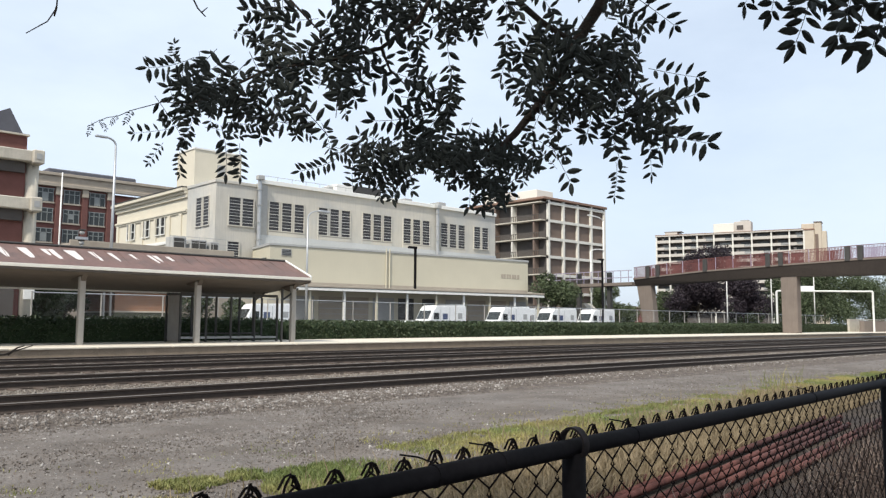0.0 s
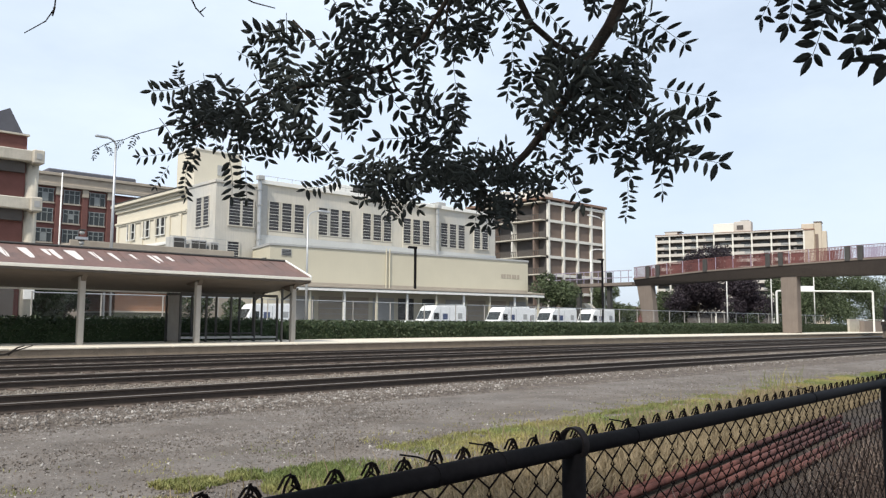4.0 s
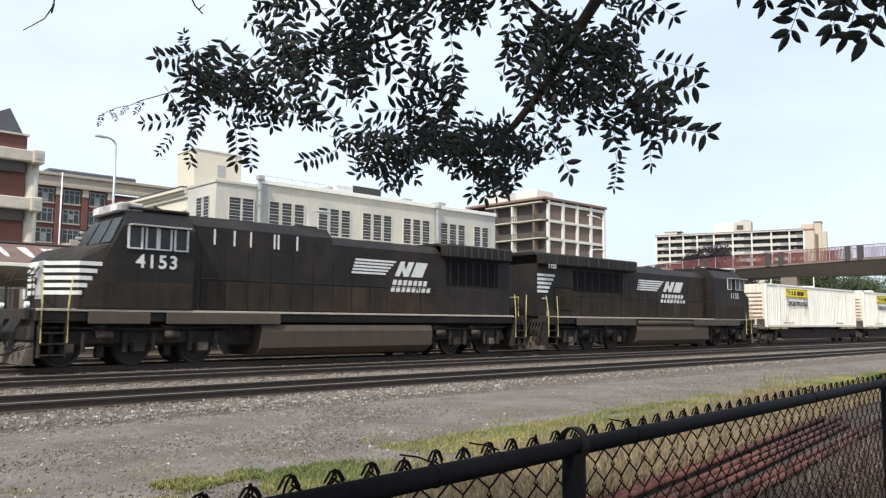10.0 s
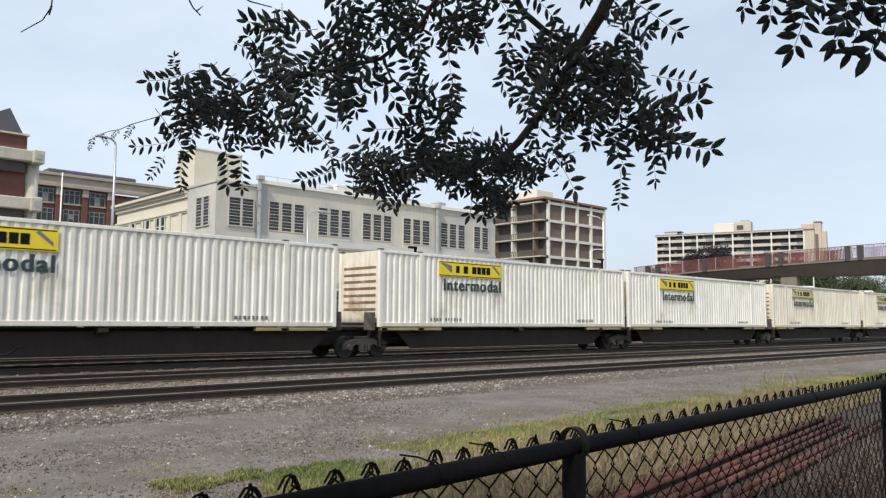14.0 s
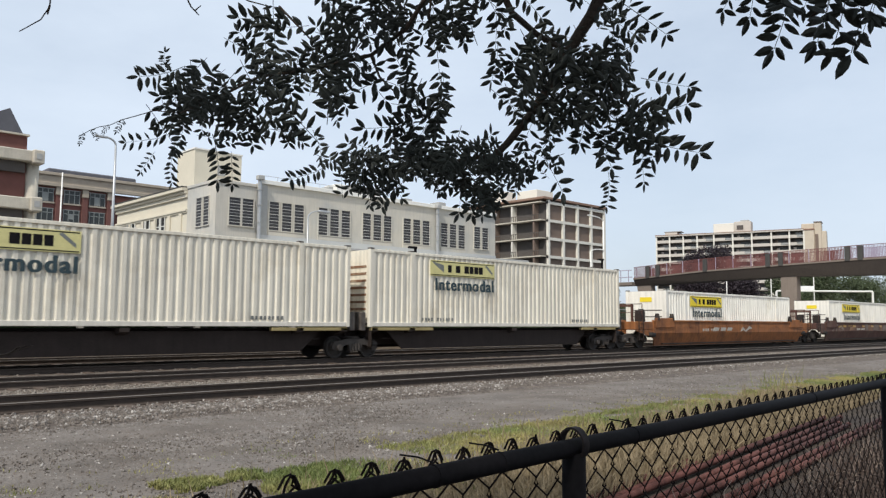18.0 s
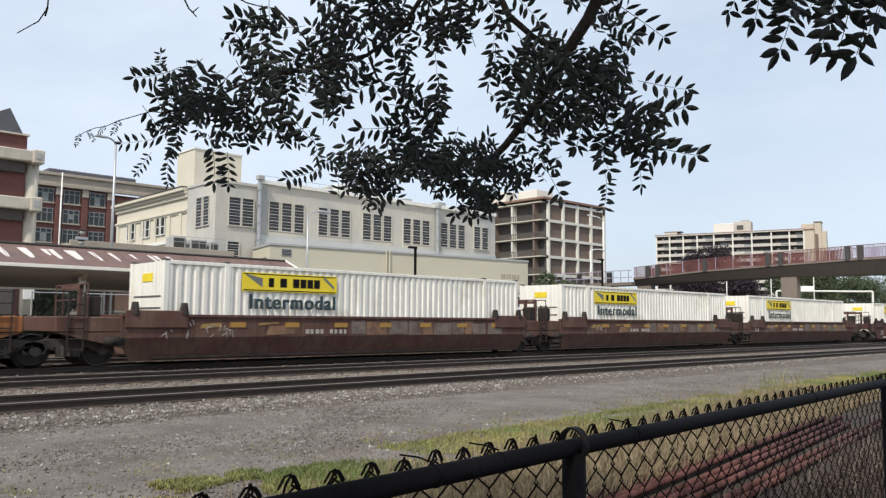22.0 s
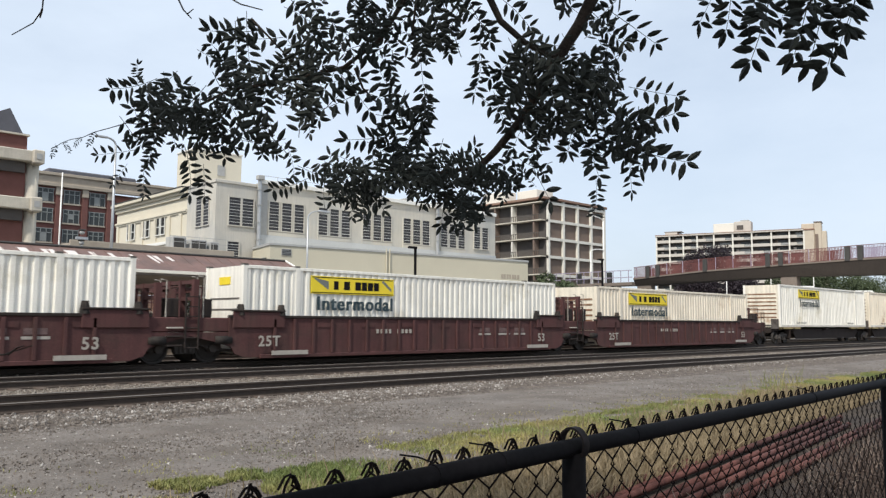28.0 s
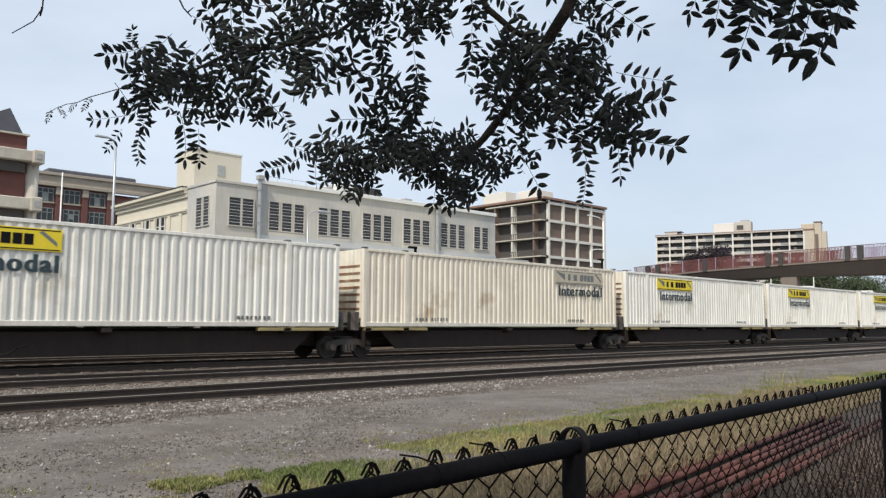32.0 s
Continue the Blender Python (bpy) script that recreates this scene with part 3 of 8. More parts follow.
old = thing("brick_warehouse", "red brick building with stone cornice and grouped windows", "building", pose(0, 0, 0))
OY = 142.0
part("wall", BM((16, 53.2, OY, 170, 0, 24.0)), BRICK, old)
part("wall_back", BM((53.2, 68, OY + 1.5, 170, 0, 24.0)), BRICK, old)
part("cornice", BM((15.6, 68, OY - 0.8, OY, 24.0, 24.6), (15.8, 67.8, OY - 0.35, OY, 24.6, 25.9), (15.4, 68.2, OY - 0.7, OY, 25.9, 26.4), bevel=0.05), CORNICE, old)
part("roof_edge", BM((42.0, 57.2, OY + 0.5, 165, 26.4, 27.3), bevel=0.2), SLATE, old)
for k in range(8):
    x = 22.35 + 4.3 * k
    part("pilaster", BM((x - 0.55, x + 0.35, OY - 0.4, OY, 0, 24.0)), BRICK, old)
    part("capital", BM((x - 0.65, x + 0.45, OY - 0.55, OY, 22.6, 24.0), bevel=0.08), CORNICE, old)
    if x > 51:
        continue
    for z in (4.1, 7.55, 11.05, 14.5, 17.95, 21.35):
        w = part("window", BM((x + 0.7, x + 3.4, OY - 0.07, OY + 0.05, z, z + 2.2)), PANE, old)
        f = bmesh.new()
        for xx in (x + 0.7, x + 1.53, x + 2.42, x + 3.28):
            box(f, xx, xx + 0.12, OY - 0.14, OY - 0.07, z, z + 2.2)
        box(f, x + 0.7, x + 3.4, OY - 0.14, OY - 0.07, z + 1.5, z + 1.62)
        box(f, x + 0.6, x + 3.5, OY - 0.14, OY - 0.07, z + 2.2, z + 2.34)
        part("frame", f, PANE_PALE, w)
        part("sill", BM((x + 0.55, x + 3.55, OY - 0.25, OY - 0.07, z - 0.25, z)), CORNICE, w)
        if (k * 7 + int(z) * 3) % 5 < 2:
            part("blind", BM((x + 1.65, x + 2.42, OY - 0.10, OY - 0.072, z + (0.7 if k % 2 else 0.1), z + 1.5)), PANE_PALE, w)

garage = thing("brick_garage", "red brick building with pale concrete bands and round column", "building", pose(0, 0, 0))
part("wall", BM((-4, 13.62, 50.4, 62, 0, 12.2)), BRICK, garage)
for z0, z1 in ((10.6, 11.27), (7.75, 8.45), (4.9, 5.6)):
    part("concrete_band", BM((-4, 13.9, 49.7, 50.38, z0, z1), bevel=0.05), CONCRETE, garage)
    part("band_end", BM((13.75, 14.38, 49.45, 50.4, z0 - 0.1, z1 + 0.05), bevel=0.06), CONCRETE, garage)
    part("band_hole", BM((13.92, 14.22, 49.42, 49.46, z0 + 0.15, z1 - 0.18)), GREY_TRIM, garage)
# flat dark panels painted as the shade below the bands
for z0, z1 in ((9.95, 10.58), (7.1, 7.73), (4.2, 4.88)):
    part("shade_panel", BM((-4, 13.5, 50.1, 50.39, z0, z1)), APT_DARK, garage)
# dark panel standing for the shade of the open ground floor
part("ground_shade_panel", BM((-4, 13.3, 50.2, 50.39, 0, 3.4)), APT_DARK, garage)
bm = bmesh.new()
tube(bm, [(14.0, 50.5, 0), (14.0, 50.5, 10.9)], 0.37, 14)
part("column", bm, CONCRETE, garage, smooth=True)
bm = bmesh.new()
prism(bm, [(7.5, 12.3), (13.3, 12.3), (12.55, 13.7), (11.9, 13.35), (7.5, 13.35)], 50.2, 56, "y")
part("roof_gable", bm, SLATE, garage)
part("sign_box", BM((13.75, 14.35, 49.98, 50.09, 2.5, 3.35), bevel=0.02), WHITE_TRIM, garage)
part("roof_coping", BM((-4, 13.7, 50.2, 62, 12.2, 12.3)), CONCRETE, garage)

frame_block = thing("concrete_frame_block", "tall block with white concrete grid and brown infill", "building", pose(0, 0, 0))
AX0, AX1, AY = 112.0, 130.0, 90.0
part("core", BM((AX0 + 0.3, AX1 - 0.2, AY + 0.45, 110, 0, 23.6)), APT_BROWN, frame_block)
for k in range(5):
    x = AX0 + (AX1 - AX0 - 0.5) * k / 4
    part("frame_column", BM((x, x + 0.55, AY, AY + 0.5, 0, 23.9), bevel=0.03), APT_WHITE, frame_block)
for k in range(8):
    z = 23.6 - 3.33 * k
    part("frame_beam", BM((AX0, AX1, AY + 0.03, AY + 0.48, z - 0.5, z)), APT_WHITE, frame_block)
    part("balcony_slab", BM((AX0 - 1.4, AX0 + 0.3, AY + 0.6, 104.5, z - 0.26, z - 0.05)), CONCRETE, frame_block)
    if k < 7:
        rl = BM((AX0 - 1.4, AX0 - 1.33, AY + 0.6, 104.5, z - 2.5, z - 2.4))
        for q in range(28):
            box(rl, AX0 - 1.39, AX0 - 1.34, AY + 0.7 + 0.5 * q, AY + 0.78 + 0.5 * q, z - 3.36, z - 2.5)
        part("balcony_rail", rl, APT_DARK, frame_block)
        for y in (92.3, 97.6, 102):
            part("balcony_pier", BM((AX0 - 1.3, AX0 + 0.3, y, y + 0.35, z - 3.33, z - 0.4)), APT_WHITE if y > 97 and y < 98 else APT_BROWN, frame_block)
# wall behind the balconies, their shade put into its colour
part("balcony_shade_wall", BM((AX0 + 0.02, AX0 + 0.28, AY + 0.6, 109.5, 0, 23.5)), APT_DARK, frame_block)
part("roof_edge", BM((AX0 - 1.5, AX1 + 0.4, AY - 0.2, 110, 23.9, 24.35), bevel=0.05), mat("brown_edge", (0.24, 0.15, 0.11), 0.8), frame_block)
part("roof_house", BM((AX0 + 4, AX0 + 9, AY + 6, 101, 24.3, 27.0), bevel=0.05), APT_WHITE, frame_block)
part("lift_house", BM((AX0 - 0.5, AX0 + 2.5, AY + 10, 106, 24.3, 26.5), bevel=0.05), APT_WHITE, frame_block)

# long block of flats: local x runs away from the tracks, local y back along the front
flats = thing("balcony_flats", "long tan block of flats with recessed balconies", "building", pose(300.0, 181.5, 0, 0, 0, 17.414))
FT, FLEN = 39.4, 58.25
BAYS = (0.0, 5.6, 11.33, 17.1, 23.9, 31.4, 38.8, 46.25, 52.95, FLEN)
# core behind the balconies, recess shade put into its colour
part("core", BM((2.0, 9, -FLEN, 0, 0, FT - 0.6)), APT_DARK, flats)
part("side_wall", BM((0.1, 9, 0, 0.35, 0, FT - 0.7)), FLAT_SLAB, flats)
part("end_wall", BM((-0.1, 8.0, -FLEN - 3.7, -FLEN, 0, FT - 0.7), bevel=0.05), TAN_FACADE, flats)
part("end_coping", BM((-0.35, 8.0, -FLEN - 3.8, -FLEN, FT - 0.7, FT - 0.2), bevel=0.03), APT_ROOF_EDGE, flats)
part("stair_tower", BM((0.9, 7.0, -FLEN - 6.4, -FLEN - 3.7, 0, FT + 2.3), bevel=0.25), TAN_FACADE, flats)
part("tower_cap", BM((2.2, 7.0, -FLEN - 3.7, -FLEN + 1.0, FT - 0.2, FT + 2.1), bevel=0.2), TAN_FACADE, flats)
part("tower_rim", BM((0.7, 7.2, -FLEN - 6.6, -FLEN - 3.6, FT + 2.3, FT + 2.65), bevel=0.05), APT_BROWN, flats)
part("stair_slot", BM((0.8, 0.9, -FLEN - 5.2, -FLEN - 4.0, 5, FT - 2.4)), APT_BROWN, flats)
part("tower_side", BM((1.2, 7.0, -FLEN - 8.1, -FLEN - 6.4, 0, FT - 1.2), bevel=0.1), TAN_FACADE, flats)
part("roof_slab", BM((-0.4, 9, -FLEN, 0.5, FT - 0.75, FT - 0.25)), FLAT_SLAB, flats)
part("roof_coping", BM((-0.45, 9, -FLEN, 0.55, FT - 0.25, FT)), APT_ROOF_EDGE, flats)
part("roof_house", BM((2.6, 9, -31.6, -23.4, FT, FT + 4.0), bevel=0.1), APT_WHITE, flats)
part("roof_house", BM((3.4, 9, -38.2, -31.6, FT, FT + 4.6), bevel=0.1), FLAT_SLAB, flats)
part("roof_vent", BM((3.2, 3.4, -35.2, -32.6, FT + 1.2, FT + 3.0)), APT_DARK, flats)
part("roof_duct", BM((4, 6, -37.4, -34.0, FT + 4.6, FT + 5.2), bevel=0.1), GREY_TRIM, flats)
part("roof_hut", BM((3, 8, -8.2, -3.0, FT, FT + 1.5), bevel=0.1), FLAT_SLAB, flats)
part("hut_roof", BM((2.8, 8.2, -10.0, -2.6, FT + 1.5, FT + 1.75)), GREY_TRIM, flats)
for y in (-9.8, -9.0):
    part("roof_vent", BM((4, 4.5, y, y + 0.45, FT, FT + 1.5)), APT_DARK, flats)
frand = random.Random(77)
for k in range(11):
    z = FT - 3.55 - 2.98 * k
    part("balcony_slab", BM((0, 2, -FLEN, 0, z, z + 0.22)), FLAT_SLAB, flats)
    for a, b in zip(BAYS, BAYS[1:]):
        solid = a + (b - a) * frand.choice((0.55, 0.62, 1.0, 1.0))
        part("parapet", BM((0, 0.14, -solid + 0.1, -a - 0.25, z + 0.22, z + 1.2)), FLAT_SLAB, flats)
        if solid < b - 0.3:
            part("balcony_rail", BM((0.02, 0.1, -b + 0.25, -solid, z + 1.05, z + 1.17), (0.02, 0.1, -b + 0.25, -solid, z + 0.4, z + 0.9)), GREY_TRIM, flats)
        part("balcony_window", BM((1.9, 2.0, -b + 1.0, -a - 2.2, z + 0.3, z + 2.3)), PANE if frand.random() < 0.7 else PANE_PALE, flats)
        if frand.random() < 0.5:
            c = a + frand.uniform(0.9, 2.0)
            part("balcony_door", BM((1.86, 1.95, -c - 1.0, -c, z + 0.22, z + 2.3)), FLAT_SLAB if frand.random() < 0.5 else APT_BROWN, flats)
        part("partition", BM((0.2, 1.95, -b + 0.02, -b + 0.16, z + 0.22, z + 2.75)), FLAT_SLAB, flats)
for a in BAYS:
    part("fin", BM((-0.15, 0.55, -a - 0.28, -a + 0.28, 0, FT - 0.75)), APT_WHITE, flats)

stair = thing("bridge_stair", "grey concrete stair and landing under the bridge approach", "stair", pose(100.5, 74.0, 0))
bm = bmesh.new()
prism(bm, [(-5.0, 0.0), (0.0, 4.4), (3.0, 4.4), (3.0, 3.9), (0.4, 3.9), (-4.2, 0.0)], 0.0, 2.2, "x")
part("flight", bm, CONCRETE, stair)
for k in range(16):
    part("step", BM((0.05, 2.15, -4.95 + 0.31 * k, -4.65 + 0.31 * k, 0.27 * k, 0.27 * k + 0.2)), CONCRETE, stair)
for y in (0.6, 2.6):
    part("column", BM((0.8, 1.4, y - 0.2, y + 0.2, 0, 3.9)), DARK_TRIM, stair)
low_brick = thing("low_brick_block", "long low red brick block beyond the bridge", "building", pose(0, 0, 0))
part("wall", BM((135, 140, 84, 112, 0, 4.4)), BRICK, low_brick)
part("coping", BM((134.8, 140, 84, 112, 4.4, 4.65)), CORNICE, low_brick)
shed = thing("tan_brick_shed", "tan brick shed wall behind the hedge", "building", pose(0, 0, 0))
part("plinth", BM((20.55, 25.2, 53.95, 60, 0, 1.85)), SHED_GREEN, shed)
part("sill", BM((20.5, 25.25, 53.88, 60, 1.85, 1.97), bevel=0.01), TAN_FACADE, shed)
for k in range(12):
    part("brick_course", BM((20.57, 25.18, 54 + 0.012 * (k % 2), 60, 1.97 + 0.111 * k, 2.068 + 0.111 * k)), BRICK_TAN, shed)
part("core", BM((20.62, 25.13, 54.04, 60, 1.97, 3.3)), CONCRETE, shed)
for x in (19.75, 20.2):
    bm = bmesh.new()
    tube(bm, [(x, 53.8, 0), (x, 53.8, 3.5)], 0.085, 8)
    part("downpipe", bm, POST_PAINT, shed)
part("roof_band", BM((19.6, 25.4, 53.7, 60, 3.3, 3.6), bevel=0.03), TAN_FACADE, shed)

low_roof = thing("low_annex", "low tan annex with a flat roof and rooftop units", "building", pose(0, 0, 0))
part("wall", BM((21.5, 35.6, 66.0, 74, 0, 7.1)), CORNICE, low_roof)
part("roof", BM((21.5, 35.6, 66.0, 74, 7.1, 7.55)), CORNICE, low_roof)
part("parapet", BM((21.3, 35.8, 65.8, 66.0, 7.1, 7.75), (35.6, 35.8, 66.0, 74, 7.1, 7.75), bevel=0.03), CORNICE, low_roof)
for x, w, h in ((30.6, 1.3, 1.0), (32.3, 1.6, 0.85), (34.2, 0.9, 0.75)):
    u = part("roof_unit", BM((x, x + w, 67.5, 69.0, 7.55, 7.9 + h), bevel=0.04), GREY_TRIM, low_roof)
    part("grille", BM((x + 0.12, x + w - 0.12, 67.46, 67.5, 7.75, 7.75 + h), bevel=0.01), DARK_TRIM, u)
bm = bmesh.new()
for z in (8.3, 8.8):
    tube(bm, [(29.8, 66.3, z), (35.3, 66.3, z)], 0.025, 5)
for k in range(5):
    tube(bm, [(29.8 + 1.375 * k, 66.3, 7.6), (29.8 + 1.375 * k, 66.3, 8.8)], 0.025, 5)
part("roof_railing", bm, GREY_TRIM, low_roof)

# ---- footbridge across the tracks ----
bridge = thing("footbridge", "dark concrete footbridge with mesh railings across the tracks", "bridge", pose(0, 0, 0))
BX0, BX1 = 97.0, 101.0
bm = bmesh.new()
deck = [(62.5, 7.55, 6.7), (52, 8.2, 7.0), (40.5, 8.55, 7.25), (33, 8.75, 7.1), (20, 8.9, 7.1), (-10, 8.9, 7.1), (-40, 8.9, 7.1)]
vs = [[bm.verts.new((x, y, z)) for x, z in ((BX0, zt), (BX0 + 0.5, zb), (BX1 - 0.5, zb), (BX1, zt))] for y, zt, zb in deck]
for a, b in zip(vs, vs[1:]):
    for j in range(4):
        bm.faces.new((a[j], b[j], b[(j + 1) % 4], a[(j + 1) % 4]))
bm.faces.new(vs[0])
bm.faces.new(vs[-1][::-1])
bmesh.ops.recalc_face_normals(bm, faces=bm.faces[:])
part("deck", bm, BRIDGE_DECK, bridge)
for (y0, z0, _), (y1, z1, _) in zip(deck, deck[1:]):
    bm = bmesh.new()
    prism(bm, [(y0, z0 + 0.004), (y1, z1 + 0.004), (y1, z1 + 0.2), (y0, z0 + 0.2)], BX0 - 0.06, BX0 + 0.2, "x")
    part("kerb", bm, PIER_MAT, bridge)
    for x in (BX0 + 0.1, BX1 - 0.1):
        for h in (0.25, 1.75):
            bm = bmesh.new()
            tube(bm, [(x, y0, z0 + h), (x, y1, z1 + h)], 0.035, 5)
            part("rail", bm, MESH_RED, bridge)
        bm = bmesh.new()
        n = int(abs(y1 - y0) / 0.16)
        for k in range(n):
            f = (k + 0.5) / n
            y, z = y0 + (y1 - y0) * f, z0 + (z1 - z0) * f
            box(bm, x - 0.015, x + 0.015, y - 0.036, y + 0.036, z + 0.25, z + 1.75)
        # one mesh throughout; the sky's light behind it is put into the purple
        part("mesh_panel", bm, MESH_RED if y0 > 34 else MESH_PURPLE, bridge)
for y in [62 - 2.4 * k for k in range(42)]:
    za = next(z0 + (z1 - z0) * (y0 - y) / (y0 - y1) for (y0, z0, _), (y1, z1, _) in zip(deck, deck[1:]) if y1 <= y <= y0)
    part("railing_post", BM((BX0 + 0.06, BX0 + 0.14, y - 0.04, y + 0.04, za, za + 1.8)), MESH_PURPLE, bridge)
for y in (33.6, 32.2, 60.2, 58.6, 43.0, 41.4, 51.5):
    za = next(z0 + (z1 - z0) * (y0 - y) / (y0 - y1) for (y0, z0, _), (y1, z1, _) in zip(deck, deck[1:]) if y1 <= y <= y0)
    part("dark_pillar", BM((BX0 - 0.1, BX0 + 0.4, y - 0.3, y + 0.3, za, za + 1.7), bevel=0.03), DARK_TRIM, bridge)
for (y, w, lean) in ((40.75, 0.98, 0.0), (61.3, 1.15, 0.9)):
    bm = bmesh.new()
    box(bm, BX0 + 0.6, BX0 + 1.8, y - w, y + w, 0.1, 7.25, bevel=0.05)
    for v in bm.verts:
        if v.co.z < 1:
            v.co.y = y + (v.co.y - y) * (0.97 - lean * 0.2) - lean
    part("pier", bm, PIER_MAT, bridge)
bm = bmesh.new()
box(bm, 96.5, 99.5, 62.5, 78, 6.75, 7.2)
part("approach_deck", bm, PIER_MAT, bridge)
for k in range(12):
    y = 63 + 1.3 * k
    part("approach_post", BM((96.5, 96.58, y, y + 0.08, 7.2, 8.9)), MESH_PURPLE, bridge)
for z in (7.9, 8.9):
    part("approach_rail", BM((96.48, 96.6, 62.5, 78, z - 0.05, z + 0.05)), MESH_PURPLE, bridge)
for y in (66.5, 72, 77):
    part("approach_column", BM((97.0, 97.6, y, y + 0.6, 0, 8.8)), DARK_TRIM, bridge)


# ---- the train ----
TRACK_Y = 24.155
LOCO_BLACK = mat("loco_black", (0.0165, 0.0148, 0.0148), 0.55, spec=0.22, vary=0.25, scale=1.0, fine=30, second=(0.036, 0.027, 0.021), second_at=0.54, streak=0.25)
LOCO_DUST = mat("loco_dust", (0.031, 0.0245, 0.0195), 0.75, spec=0.15, vary=0.35, scale=1.2, fine=30, second=(0.050, 0.037, 0.027), second_at=0.55, streak=0.3)
PLOUGH_DUST = mat("plough_dust", (0.125, 0.102, 0.082), 0.9, vary=0.35, scale=3, fine=30, second=(0.045, 0.036, 0.030), second_at=0.55, streak=0.2)
WIRE_BLACK = mat("hose_rubber", (0.012, 0.011, 0.011), 0.7, vary=0.3, scale=8)
BROW_PALE = mat("brow_pale", (0.42, 0.41, 0.39), 0.6, vary=0.35, scale=4, fine=30, second=(0.12, 0.115, 0.11), second_at=0.55)
LOCO_GRIME = mat("loco_grime", (0.050, 0.039, 0.030), 0.8, vary=0.3, scale=2, fine=30, streak=0.25)
TRUCK_MAT = mat("truck_steel", (0.0155, 0.0125, 0.011), 0.85, vary=0.4, scale=4, fine=40, second=(0.046, 0.036, 0.029), second_at=0.57)
WHEEL_MAT = mat("wheel_steel", (0.032, 0.028, 0.025), 0.7, metal=0.1, vary=0.3, scale=5)
TANK_MAT = mat("tank_grime", (0.072, 0.056, 0.042), 0.75, vary=0.2, scale=2, fine=25, streak=0.2)
LETTER_WHITE = mat("letter_white", (0.62, 0.62, 0.60), 0.6, vary=0.18, scale=4, fine=40)
RAIL_YELLOW = mat("handrail_yellow", (0.60, 0.53, 0.22), 0.5, vary=0.12)
SILL_TAN = mat("sill_stripe", (0.36, 0.32, 0.26), 0.8, vary=0.25, scale=3)
CAB_GLASS = mat("cab_glass", (0.02, 0.024, 0.028), 0.12, spec=0.3, vary=0.2, scale=2)
BOX_WHITE = mat("container_white", (0.84, 0.81, 0.73), 0.5, vary=0.10, scale=0.9, fine=25, second=(0.60, 0.55, 0.43), second_at=0.64, streak=0.22, rand=0.04)
BOX_WORN = mat("container_grimy", (0.76, 0.71, 0.60), 0.55, vary=0.1, scale=0.9, fine=25, second=(0.62, 0.56, 0.45), second_at=0.60, streak=0.3)
PLACARD_PALE = mat("bleached_placard", (0.60, 0.55, 0.25), 0.6, vary=0.15, scale=3)
BOX_CREAM = mat("container_cream", (0.79, 0.71, 0.58), 0.6, vary=0.12, scale=0.9, fine=25, second=(0.40, 0.27, 0.15), second_at=0.66, streak=0.25)
BOX_RAIL = mat("container_rail", (0.68, 0.64, 0.56), 0.6, vary=0.15, scale=2, streak=0.15)
BOX_END = mat("rusty_end", (0.74, 0.68, 0.56), 0.7, vary=0.18, scale=1.6, fine=25, second=(0.34, 0.19, 0.09), second_at=0.63, streak=0.25)
RUST_RIB = mat("rusty_rib", (0.20, 0.105, 0.06), 0.85, vary=0.35, scale=3, fine=25, second=(0.40, 0.33, 0.24), second_at=0.6)
# dark floor and castings, and painted shadow lines on panel ends
BOX_DARK = mat("container_dark_and_shade", (0.10, 0.09, 0.08), 0.7, vary=0.2)
PLACARD = mat("yellow_placard", (0.78, 0.60, 0.03), 0.5, vary=0.08, scale=3)
PLACARD_OLD = mat("faded_placard", (0.50, 0.44, 0.34), 0.7, vary=0.2, scale=3)
TEAL = mat("dark_teal_paint", (0.028, 0.052, 0.062), 0.6, vary=0.2)
TEAL_OLD = mat("faded_teal_paint", (0.16, 0.17, 0.16), 0.7, vary=0.3, scale=5)
WELL_BROWN = mat("well_brown", (0.095, 0.044, 0.034), 0.8, vary=0.28, scale=1.6, fine=25, second=(0.12, 0.072, 0.052), second_at=0.56, streak=0.3)
WELL_ORANGE = mat("well_orange", (0.29, 0.110, 0.036), 0.75, vary=0.22, scale=1.4, fine=25, second=(0.12, 0.052, 0.028), second_at=0.58, streak=0.35)
WELL_MAROON = mat("well_maroon", (0.082, 0.032, 0.030), 0.8, vary=0.28, scale=1.6, fine=25, second=(0.07, 0.035, 0.03), second_at=0.58, streak=0.25)
# grime, with the shadow beneath the boxes put into the dark colour
SPINE_MAT = mat("spine_shade_and_grime", (0.026, 0.018, 0.015), 0.85, vary=0.3, scale=2, fine=25, streak=0.2)
SPINE_YELLOW = mat("spine_flange", (0.30, 0.24, 0.11), 0.8, vary=0.25, scale=2)
PALE_MARK = mat("pale_marking", (0.36, 0.33, 0.29), 0.8, vary=0.25, scale=6)
SHIELD_GLASS = mat("windshield_glass", (0.065, 0.075, 0.075), 0.18, spec=0.5, vary=0.25, scale=1.5)
FADED_STENCIL = mat("faded_stencil", (0.13, 0.085, 0.08), 0.85, vary=0.35, scale=8)
GRAF = [mat("graffiti_grey", (0.155, 0.125, 0.105), 0.85, vary=0.35, scale=3, fine=25, second=(0.10, 0.06, 0.05), second_at=0.55), mat("graffiti_tan", (0.20, 0.115, 0.07), 0.85, vary=0.35, scale=3, fine=25, second=(0.10, 0.06, 0.05), second_at=0.55), mat("graffiti_ochre", (0.30, 0.19, 0.06), 0.8, vary=0.3, scale=4, fine=25, second=(0.14, 0.08, 0.05), second_at=0.58)]
AMBER = mat("amber_reflector", (0.34, 0.19, 0.04), 0.4, vary=0.15)


